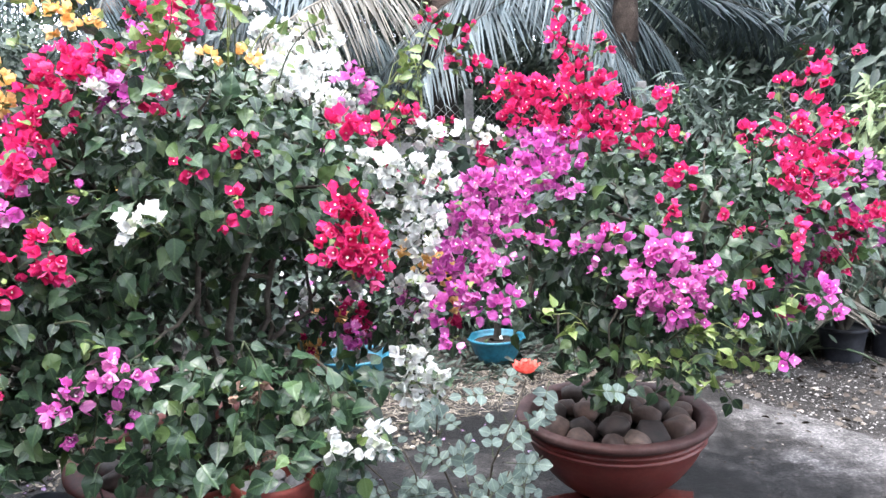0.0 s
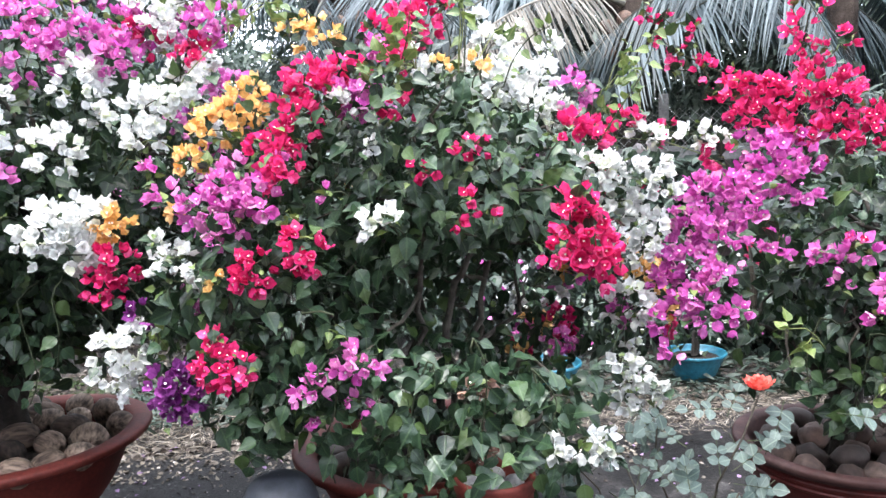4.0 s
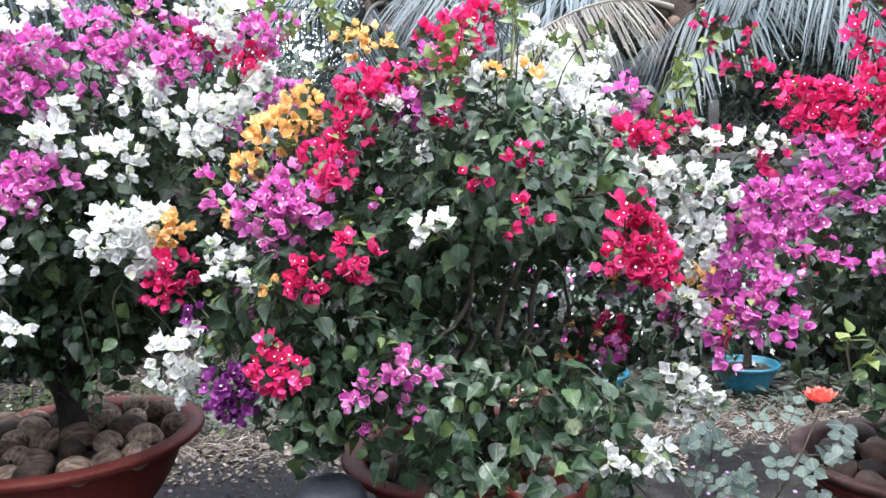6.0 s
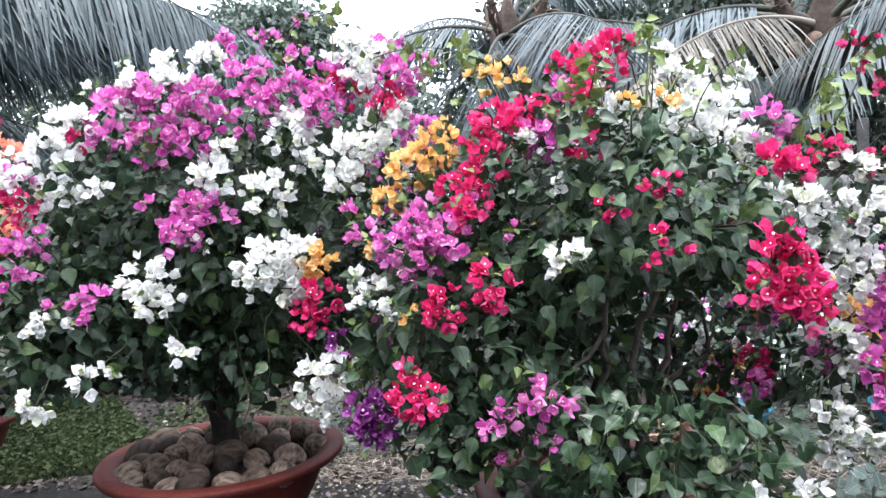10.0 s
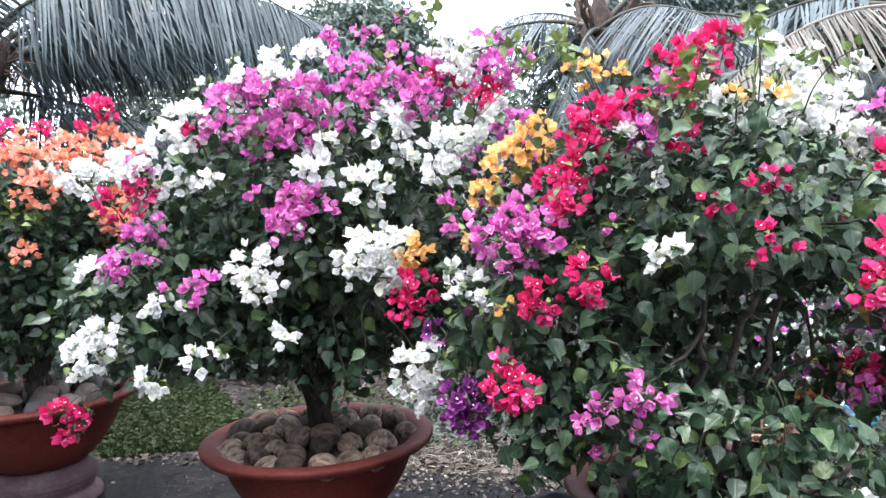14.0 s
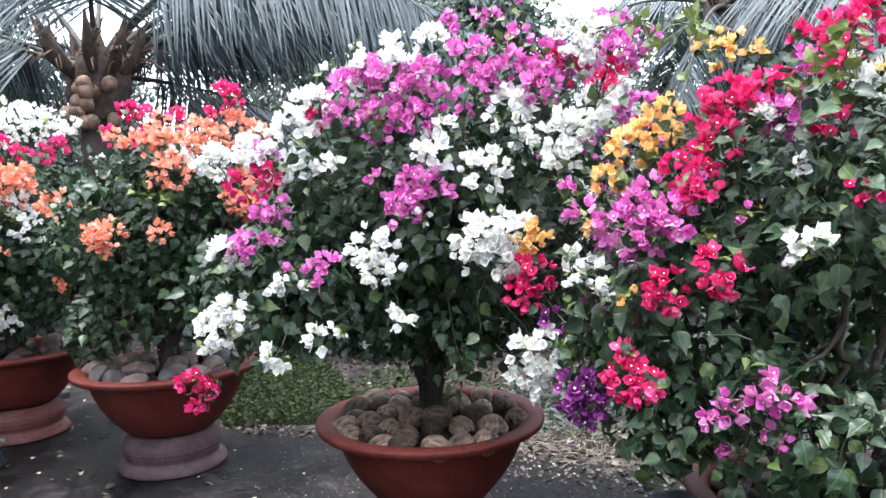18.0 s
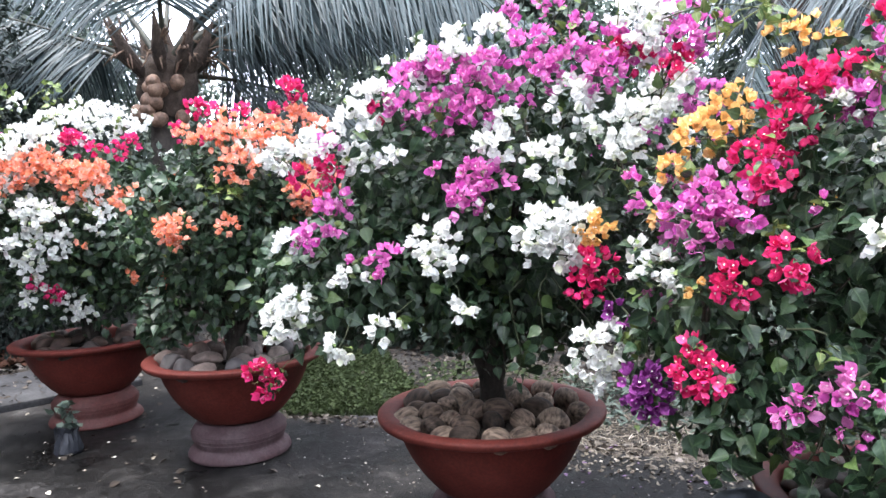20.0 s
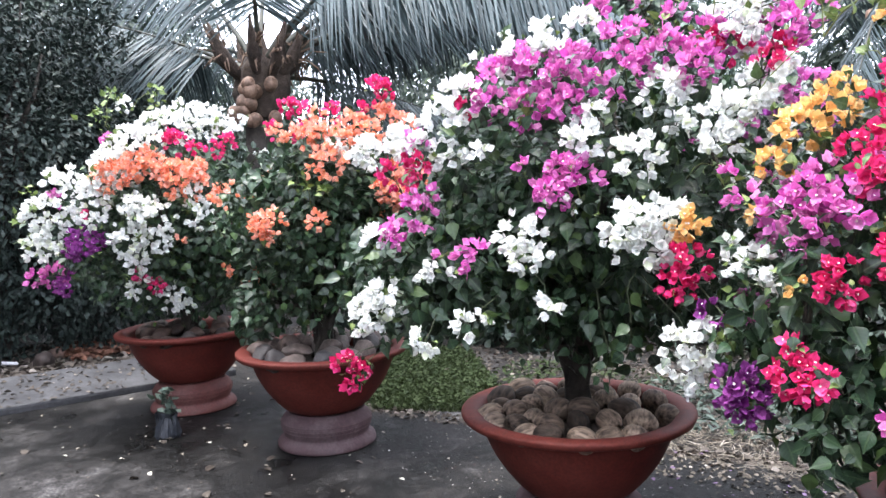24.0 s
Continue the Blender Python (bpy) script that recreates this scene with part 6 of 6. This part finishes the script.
leafy("shrub", 1.6, 4.9, 0.5, [((0, 0, 0.75), (0.8, 0.4, 0.5), 1.0)], 2400, 0.12, FAR_LEAF, "low grey-green shrub behind the pots", "shrub", 54, 0.03, "", NARROW)
leafy("shrub", 0.3, 6.4, 0.7, [((0, 0, 0.9), (1.3, 0.35, 0.6), 1.0)], 2600, 0.13, DARK_LEAF, "dark undergrowth along the fence", "shrub", 55, 0.03)
leafy("shrub", -2.2, 7.0, 0.9, [((0, 0, 1.1), (1.5, 0.4, 0.9), 1.0)], 4200, 0.12, DARK_LEAF, "dark undergrowth along the fence", "shrub", 56, 0.03)
leafy("shrub", -6.6, 5.9, 0.9, [((0, 0, 1.0), (1.6, 0.7, 0.9), 1.0)], 5200, 0.12, DARK_LEAF, "dark undergrowth below the palm", "shrub", 57, 0.03)

for i, (x, y, w) in enumerate(((-4.6, 6.0, 1.3), (-3.0, 5.6, 1.2), (-1.6, 6.0, 1.2), (-0.3, 5.9, 1.1), (0.8, 6.1, 1.0), (-5.4, 5.4, 1.0), (3.2, 5.4, 0.9), (4.6, 6.0, 1.4))):
    leafy("shrub", x, y, 0.5, [((0, 0, 0.5), (w, 0.4, 0.5), 0.6), ((0.3, 0.3, 0.9), (w * 0.8, 0.4, 0.5), 0.4)], 2600, 0.11, (DARK_LEAF, FAR_LEAF)[i % 2], "low tangled undergrowth behind the pots", "shrub", 110 + i, 0.02, "undergrowth behind the pots", (LEAF_FAR, NARROW)[i % 2])

for i, (x, y, w) in enumerate(((-6.9, 3.9, 0.7), (-5.9, 4.6, 0.8), (-7.6, 4.8, 0.9))):
    leafy("shrub", x, y, 0.3, [((0, 0, 0.32), (w, 0.4, 0.36), 1.0)], 1800, 0.1, DARK_LEAF, "low dark weeds below the palm", "shrub", 130 + i, 0.015, "weeds below the palm")

for i, (x, y, w, h) in enumerate(((-2.6, 9.6, 1.5, 1.7), (-0.2, 9.8, 1.5, 1.6), (2.2, 9.7, 1.5, 1.9), (4.4, 8.6, 1.4, 2.3))):
    leafy("shrub", x, y, h, [((0, 0, h), (w, 0.6, h * 0.55), 0.6), ((0.2, 0, h * 0.5), (w, 0.6, h * 0.5), 0.4)], 5200, 0.13, DARK_LEAF, "tall dark undergrowth behind the fence", "shrub", 140 + i, 0.04, "undergrowth behind the fence", LANCE)

# ---- fence ----
fence = thing("fence", pose(0, 7.2, 0), "chain-link fence on grey concrete posts", "fence")
for i in range(7):
    me = box(-0.045, 0.045, -0.045, 0.045, -0.05, 2.03, 0.01)
    me.materials.append(POST)
    part("post", me, fence).location = (-4.9 + i * 1.6, 0.0 if i % 2 else 0.02, 0)
me = box(-5.2, 6.2, -0.05, 0.02, 1.42, 1.56, 0.01)
me.materials.append(POST)
part("rail", me, fence, "pale concrete rail")
links_made = []
for i in range(132):
    x = -5.0 + i * 0.09
    for dx in (-1.8, 1.8):
        a, b = np.array([x, 0.06, 0.1]), np.array([x + dx, 0.06, 1.9])
        links_made.append(tube([a, (a + b) / 2, b], [0.0022] * 3, 3))
tagged(part("mesh", mesh_of("chain_link", *join(links_made)[:2], WIRE), fence, "thin grey wire mesh"), "", "", "", "stuff")

# ---- small pots behind ----
BASIN = smooth_profile([(0.0, 0.0), (0.13, 0.0), (0.15, 0.02), (0.19, 0.12), (0.215, 0.17), (0.23, 0.18), (0.23, 0.2), (0.21, 0.2), (0.19, 0.15), (0.0, 0.15)])
for x, y, s in ((-0.86, 4.75, 1.0), (0.06, 5.2, 0.9)):
    v, t, _ = lathe(BASIN * (s, s), 48)
    ob = thing("bonsai_pot", pose(x, y, 0.0), "glossy turquoise ceramic bonsai pot", "plant pot", "blue pots", mesh_of("bonsai_pot", v, t, BLUE))
    v, t, _ = lathe([(0.0, 0.17 * s), (0.12 * s, 0.17 * s), (0.19 * s, 0.155 * s)], 24)
    part("soil", mesh_of("soil", v, t, SOIL), ob, "dark soil")
    gp = np.random.default_rng(int(90 + 10 * x))
    bush = thing("potted_shrub", pose(x, y, 0.16 * s), "small flowering shrub in a turquoise pot", "shrub", "small shrubs in blue pots")
    part("stem", mesh_of("stem", *tube(bend((0, 0, -0.02), (0.05, 0.02, 0.4), 0.03, 7, 5, 0.02), np.linspace(0.03, 0.01, 7), 8, 3, 0.3)[:2], BARK), bush)
    lp = np.stack([gp.normal(0, 0.16, 160), gp.normal(0, 0.16, 160), gp.uniform(0.12, 0.62, 160)], 1)
    q = stamp(LEAF_NEAR[0], frames_of(unit(gp.normal(size=(160, 3))), unit(gp.normal(0, 0.5, (160, 3)) + (0, 0, 1)), lp, gp.uniform(0.035, 0.06, 160)))
    tagged(part("foliage", mesh_of("foliage", q[0], q[1], LEAF, q[2]), bush), "", "", "", "stuff")
    for colour, count in (("magenta", 34), ("white", 46)):
        fp = np.stack([gp.normal(0, 0.2, count), gp.normal(-0.05, 0.15, count), gp.uniform(0.12, 0.75, count)], 1)
        q = stamp(FLORETS[1], frames_of(unit(gp.normal(size=(count, 3))), unit(gp.normal(0, 0.6, (count, 3)) + (0, -0.6, 0.6)), fp, gp.uniform(0.026, 0.04, count)))
        tagged(part("bloom", mesh_of("bloom", q[0], q[1], BRACT[colour], q[2]), bush, colour + " papery flowers"), "", "", "", "stuff")


def nursery_pot(x, y, r, h, label):
    pr = smooth_profile([(0.0, 0.0), (r * 0.78, 0.0), (r * 0.8, 0.01), (r * 0.97, h * 0.9), (r * 1.04, h * 0.92), (r * 1.04, h), (r * 0.97, h), (r * 0.93, h * 0.9), (0.0, h * 0.9)], 1)
    v, t, _ = lathe(pr, 40)
    return thing("nursery_pot", pose(x, y, -0.03), label, "plant pot", "black pots", mesh_of("nursery_pot", v, t, BLACK))


nursery_pot(2.36, 5.1, 0.15, 0.24, "black plastic nursery pot on the dirt")
nursery_pot(2.72, 5.14, 0.15, 0.24, "black plastic nursery pot on the dirt")


def strap_plant(x, y, z, n, length, label, seed, width=0.05):
    """A rosette of long arching strap leaves."""
    g = np.random.default_rng(seed)
    ob = thing("strap_leaf_plant", pose(x, y, z), label, "plant", "spiky plants")
    for i in range(n):
        a, up = 2.4 * i, g.uniform(0.45, 1.2)
        k = 7
        L = length * g.uniform(0.7, 1.1)
        s = np.linspace(0, 1, k)
        ang = up * 1.2 - 1.3 * s * g.uniform(0.4, 1.0)
        p = np.zeros((k, 3))
        for j in range(1, k):
            p[j] = p[j - 1] + np.array([math.cos(a) * math.cos(ang[j]), math.sin(a) * math.cos(ang[j]), math.sin(ang[j])]) * L / (k - 1)
        side = np.array([-math.sin(a), math.cos(a), 0])
        w = width * np.array([0.7, 0.9, 1, 0.95, 0.75, 0.45, 0.02])
        v = np.concatenate([p + side * w[:, None] * 0.5, p - np.array([0, 0, 0.012]), p - side * w[:, None] * 0.5])
        t = []
        for j in range(k - 1):
            for o in (0, k):
                t += [(o + j, o + j + 1, o + k + j + 1), (o + j, o + k + j + 1, o + k + j)]
        uv = np.stack([np.repeat([0.4, 0.0, -0.4], k), np.tile(s, 3)], 1)
        part("leaf", mesh_of("strap_leaf", v, t, STRAP, uv), ob)
    return ob


strap_plant(2.08, 5.2, -0.03, 22, 0.55, "grey-green spiky strap-leaved plant by the black pots", 61)
strap_plant(2.74, 5.16, 0.17, 18, 0.5, "grey-green strap-leaved plant in a black pot", 62, 0.035)
strap_plant(1.75, 5.6, -0.03, 20, 0.6, "strap-leaved plant in the bed", 63, 0.04)
strap_plant(2.2, 5.62, -0.03, 24, 0.7, "dry-tipped strap-leaved plant in the bed", 64, 0.03)
stem = thing("adenium", pose(2.36, 5.1, 0.18), "bare branching desert-rose stem in a black pot", "plant")
for i, (dx, dz) in enumerate(((0.28, 0.55), (-0.18, 0.6), (0.05, 0.7), (0.42, 0.4))):
    part("stem", mesh_of("stem", *tube(bend((0, 0, -0.02), (dx, 0.05 * i, dz), 0.05, 7, i, 0.02), np.linspace(0.03, 0.012, 7), 8, i, 0.2)[:2], TWIG), stem)

# heap of dry fronds by the bed
heap = thing("dry_frond_pile", pose(2.55, 6.25, -0.02), "pile of dry brown palm fronds", "frond pile")
for i in range(7):
    rach, leaves = frond_shape(1.5, radians(12), radians(25), 300 + i, 0.5, 0.4, 0.03, 0.02)
    f = part("frond", mesh_of("frond", *rach[:2], DRY_FROND), heap)
    f.matrix_basis = pose(-0.5 + 0.12 * i, -0.1 * (i % 3), 0.2 + 0.09 * i, 0, (i - 3) * 9, 60 + 37 * i)
    tagged(part("blade", mesh_of("leaflets", leaves[0], leaves[1], DRY_FROND, leaves[2], False), f), "", "", "", "stuff")

# ---- rose bush in front of the glazed pot ----
rose = thing("rose_bush", pose(-0.12, 2.35, 0.0), "small rose bush with grey-green leaves and one coral rose", "rose bush")
gr = np.random.default_rng(77)
flower_at = np.array([0.22, 0.0, 0.81])
canes = [np.array([0.22, 0, 0.79]), np.array([-0.15, -0.08, 0.62]), np.array([0.05, -0.12, 0.5]), np.array([0.16, -0.1, 0.55]), np.array([-0.3, 0.02, 0.55]), np.array([-0.05, 0.05, 0.7])]
for i, e in enumerate(canes):
    part("cane", mesh_of("cane", *tube(bend((0.02, 0, -0.01), e, 0.03, 7, i, 0.02), np.linspace(0.006, 0.0025, 7), 5)[:2], TWIG), rose)
rm = []
ROSE_LEAFLET = leaf_shape((0.1, 0.3, 0.4, 0.42, 0.36, 0.2, 0.0), 0.18, 0.12, 0.05)
for e in canes:
    for j in range(13):
        b = e * gr.uniform(0.45, 1.02) + gr.normal(0, 0.05, 3) * (1.3, 0.7, 1)
        nrm = unit(np.array([gr.normal(0, 0.35), -0.6, 0.7]) + gr.normal(0, 0.2, 3))
        dirn = unit(np.cross(nrm, np.array([gr.normal(), gr.normal(), gr.normal()])))
        part("leaf_stalk", mesh_of("leaf_stalk", *tube([b - dirn * 0.02, b + dirn * 0.03, b + dirn * 0.085], [0.0016, 0.0014, 0.001], 4)[:2], STALK), rose)
        for k in range(5):
            side = np.cross(dirn, nrm) * (1 if k % 2 else -1) * (0 if k == 4 else 1)
            pos = b + dirn * (0.02 + 0.032 * (k // 2))
            rm.append(frames_of((dirn * (1.0 if k == 4 else 0.35) + side)[None], (nrm + gr.normal(0, 0.15, 3))[None], pos[None], [gr.uniform(0.03, 0.044)])[0])
s = stamp(ROSE_LEAFLET, np.array(rm))
tagged(part("leaves", mesh_of("rose_leaves", s[0], s[1], GREY_LEAF, s[2]), rose), "", "", "", "stuff")
pm = []
for ring, (n, tilt) in enumerate(((5, 0.1), (6, 0.45), (7, 0.8), (8, 1.15))):
    for i in range(n):
        a = 6.283 * i / n + ring * 0.5
        sd = np.array([math.cos(a), math.sin(a), 0])
        tp = sd * math.sin(tilt) + np.array([0, 0, math.cos(tilt)])
        nr = -sd * math.cos(tilt) + np.array([0, 0, math.sin(tilt)])
        pm.append(frames_of(tp[None], nr[None], (flower_at + sd * 0.004 * ring)[None], [0.03 + 0.004 * ring])[0])
s = stamp(BRACT_SHAPE, np.array(pm))
part("flower", mesh_of("rose_flower", s[0], s[1], ROSE, s[2]), rose, "coral-red double rose")

# ---- grey jar beside the leafy pot ----
pr = smooth_profile([(0.0, 0.55), (0.05, 0.55), (0.1, 0.52), (0.125, 0.44), (0.13, 0.3), (0.11, 0.1), (0.1, 0.02), (0.09, 0.0), (0.0, 0.0)], 2)
v, t, _ = lathe(pr, 48)
thing("jar", pose(-1.28, 2.12, 0.0), "blue-grey rounded jar beside the leafy pot", "jar", "", mesh_of("jar", v, t, GREYBLUE))

# ---- small pot of pale pebbles before the leafy pot ----
nursery = smooth_profile([(0.0, 0.0), (0.075, 0.0), (0.08, 0.01), (0.105, 0.3), (0.115, 0.305), (0.115, 0.325), (0.1, 0.325), (0.096, 0.29), (0.0, 0.29)], 1)
thing("plant_pot", pose(-0.602, 2.100, 0.0), "small clay pot with pale pebbles on top", "plant pot", "", mesh_of("plant_pot", *lathe(nursery * (1.0, 1.904), 40)[:2], CLAY))
for i, (dx, dy, k) in enumerate(((-0.055, -0.03, 1.0), (0.02, -0.06, 1.25), (0.055, 0.01, 0.9), (-0.02, 0.05, 1.0), (-0.015, -0.01, 0.7))):
    pebble = thing("pebble", pose(-0.602 + dx, 2.100 + dy, 0.586, 8 * i, 5, 50 * i), "smooth pale grey pebble in a small pot", "stone", "pebbles in the small pot", mesh_of("pebble", *blob((0.042, 0.034, 0.03), 620 + i, 0.08)[:2], PALE_PEBBLE))
    pebble.scale = (k, k, k)

# ---- seedling in a plastic bag ----
seedling = thing("seedling_bag", pose(-5.02, 1.2, 0.0) @ Matrix.Scale(0.82, 4), "small seedling in a crumpled dark plastic bag", "seedling")
bag = lathe([(0.0, 0.0), (0.085, 0.0), (0.1, 0.03), (0.085, 0.1), (0.07, 0.16), (0.085, 0.2), (0.06, 0.17), (0.0, 0.16)], 26)
gb = np.random.default_rng(5)
bag[0][:] += gb.normal(0, 0.006, bag[0].shape)
bag[0][:, 2] = np.maximum(bag[0][:, 2], 0)
part("bag", mesh_of("bag", bag[0], bag[1], BLACK, None, False), seedling, "crumpled black plastic bag")
sm = frames_of(unit(gb.normal(size=(42, 3)) + (0, 0, 0.3)), unit(gb.normal(size=(42, 3)) * 0.4 + (0, 0, 1)), np.stack([gb.normal(0, 0.03, 42), gb.normal(0, 0.03, 42), gb.uniform(0.18, 0.38, 42)], 1), gb.uniform(0.04, 0.08, 42))
s = stamp(LEAF_NEAR[0], sm)
part("leaves", mesh_of("seedling_leaves", s[0], s[1], FAR_LEAF, s[2]), seedling)
part("stem", mesh_of("seedling_stem", *tube([(0, 0, 0.15), (0.005, 0, 0.25), (0, 0, 0.36)], [0.006, 0.005, 0.003], 6)[:2], TWIG), seedling)

# ---- grass, litter, fallen petals ----
def scatter(name, n, area, shape, material, size, label, seed, flat=0.25, z=0.004, up=False):
    g = np.random.default_rng(seed)
    (x0, y0), (ux, uy), (vx, vy) = area
    a, b = g.random(n), g.random(n)
    p = np.stack([x0 + ux * a + vx * b, y0 + uy * a + vy * b, np.full(n, z)], 1)
    th = g.random(n) * 6.283
    if up:
        tp = np.stack([np.cos(th) * 0.45, np.sin(th) * 0.45, np.ones(n)], 1) + g.normal(0, 0.2, (n, 3))
        nr = np.stack([np.cos(th), np.sin(th), np.zeros(n)], 1)
    else:
        tp = np.stack([np.cos(th), np.sin(th), g.normal(0, flat * 0.5, n)], 1)
        nr = np.stack([g.normal(0, flat, n), g.normal(0, flat, n), np.ones(n)], 1)
        p[:, 2] += size * 0.12
    s = stamp(shape, frames_of(tp, nr, p, size * g.uniform(0.5, 1.2, n)))
    return tagged(new(name, mesh_of(name, s[0], s[1], material, s[2])), label, name.split("_")[-1], "", "stuff")


BLADE = leaf_shape((0.07, 0.06, 0.04, 0.0), 0.3, -0.3)
scatter("lawn_grass", 26000, ((-4.7, 2.45), (-1.9, 1.0), (0.75, 0.75)), BLADE, GRASS, 0.05, "patch of short green grass behind the pots", 81, up=True, z=-0.014)
scatter("weeds", 2000, ((-4.7, 2.45), (-1.9, 1.0), (0.75, 0.75)), LEAF_FAR, GRASS, 0.034, "small round weeds among the grass", 104, 0.6, 0.022)
scatter("lawn_grass", 6000, ((-6.4, 2.3), (0.9, 0.2), (-0.5, 1.5)), BLADE, GRASS, 0.08, "rough grass beyond the yard", 82, up=True, z=-0.014)
scatter("weeds", 700, ((-4.6, 3.3), (1.2, 0.5), (-0.5, 0.9)), LEAF_FAR, GRASS, 0.045, "small weeds behind the grass", 83, 0.5, 0.02)
scatter("leaf_litter", 15000, ((-4.0, 3.0), (6.4, 2.0), (-0.6, 1.7)), NARROW, LITTER, 0.05, "dry leaf litter behind the pots", 84, 0.45, -0.01)
scatter("leaf_litter", 7000, ((-8.0, 2.6), (5.0, 0.9), (-1.0, 2.6)), LEAF_FAR, LITTER, 0.045, "dry leaf litter below the palms", 90, 0.5, -0.01)
scatter("leaf_litter", 900, ((-4.9, 2.28), (2.9, 1.35), (-0.08, 0.16)), LEAF_FAR, LITTER, 0.045, "dry leaves along the edge of the concrete", 91, 0.5, -0.004)
scatter("leaf_litter", 1600, ((-9.5, 0.4), (1.9, 0), (0.4, 2.0)), LEAF_FAR, LITTER, 0.09, "dry brown leaves below the hedge", 85, 0.5, -0.01)
scatter("fallen_petals", 75, ((-6.2, -0.2), (3.6, 0.2), (-0.2, 2.4)), LEAF_FAR, PETAL, 0.032, "pale fallen petals on the wet concrete", 86, 0.2)
scatter("grit", 2200, ((-6.2, -0.2), (7.6, 0.3), (-0.2, 4.6)), LEAF_FAR, LITTER, 0.014, "grit and crumbs of dry leaf on the concrete", 94, 0.5, 0.001)
scatter("grit", 500, ((-3.6, 2.2), (5.6, 1.5), (-0.2, 1.1)), LEAF_FAR, LITTER, 0.02, "pale crumbs along the pots", 95, 0.5, 0.001)
scatter("fallen_petals", 110, ((-3.4, 2.6), (4.6, 1.2), (-0.2, 0.8)), LEAF_FAR, FADED, 0.026, "withered purple petals on the concrete", 87, 0.2)
scatter("leaf_litter", 420, ((-7.45, -1.0), (1.1, 0), (0, 3.1)), LEAF_FAR, LITTER, 0.05, "dry leaves on the raised path", 93, 0.4, 0.056)
scatter("fallen_leaves", 60, ((-5.9, -0.2), (3.4, 0.2), (-0.2, 2.2)), LEAF_FAR, LITTER, 0.06, "dry leaves on the concrete", 88, 0.25)
scatter("grit", 9000, ((1.3, 3.2), (2.6, 0.0), (-0.2, 2.1)), LEAF_FAR, CRUMB, 0.016, "pale grit and chips on the bare earth", 96, 0.5, -0.012)
scatter("grit", 1300, ((-3.7, 3.0), (5.4, 1.7), (-0.3, 0.7)), LEAF_FAR, CRUMB, 0.016, "pale grit behind the pots", 97, 0.5, -0.012)
scatter("grit", 500, ((-4.3, 1.9), (2.6, 0.5), (-0.3, 0.9)), LEAF_FAR, CRUMB, 0.013, "pale crumbs on the damp concrete", 98, 0.5, 0.001)
scatter("leaf_litter", 260, ((1.5, 3.8), (1.6, 0.4), (-0.3, 1.2)), LEAF_FAR, LITTER, 0.05, "dry leaves on the bare earth", 99, 0.5, -0.01)
scatter("leaf_litter", 700, ((-8.75, 1.0), (0.75, 0.1), (-0.1, 0.9)), LEAF_FAR, RUSTY, 0.09, "heap of rusty brown dry leaves below the hedge", 100, 0.7, 0.03)
for i, (x, y, k) in enumerate(((-8.14, 0.84, 1.0), (-8.45, 1.0, 0.7), (-8.3, 1.9, 0.8))):
    rock = thing("stone", pose(x, y, 0.03, 10 * i, 5, 70 * i), "rough brown stone among dry leaves", "stone", "stones below the hedge", mesh_of("stone", *blob((0.14, 0.1, 0.08), 500 + i, 0.18)[:2], STONE))
    rock.scale = (k, k, k)
pipe = tube(bend((-8.75, 0.2, 0.03), (-8.2, 0.62, 0.03), 0.0, 8, 3, 0.02), [0.017] * 8, 8)
thing("pipe", pose(0, 0, 0), "short bent white plastic pipe on the dirt", "pipe", "", mesh_of("pipe", *pipe[:2], WHITE_PLASTIC))
scatter("weeds", 2600, ((-3.4, 3.5), (4.4, 1.5), (-0.5, 0.9)), NARROW, DARK_LEAF, 0.1, "low dark weeds behind the pots", 101, 0.9, 0.03)
scatter("dry_straw", 7000, ((-3.4, 3.05), (4.4, 1.45), (-0.25, 0.75)), STRAW, STRAWY, 0.07, "pale dry straw behind the pots", 102, 0.5, -0.004)
scatter("dry_straw", 900, ((-3.2, 2.85), (3.0, 0.9), (-0.1, 0.3)), LEAF_FAR, STRAWY, 0.03, "crumbs of pale dry leaf along the concrete", 103, 0.5, 0.002)
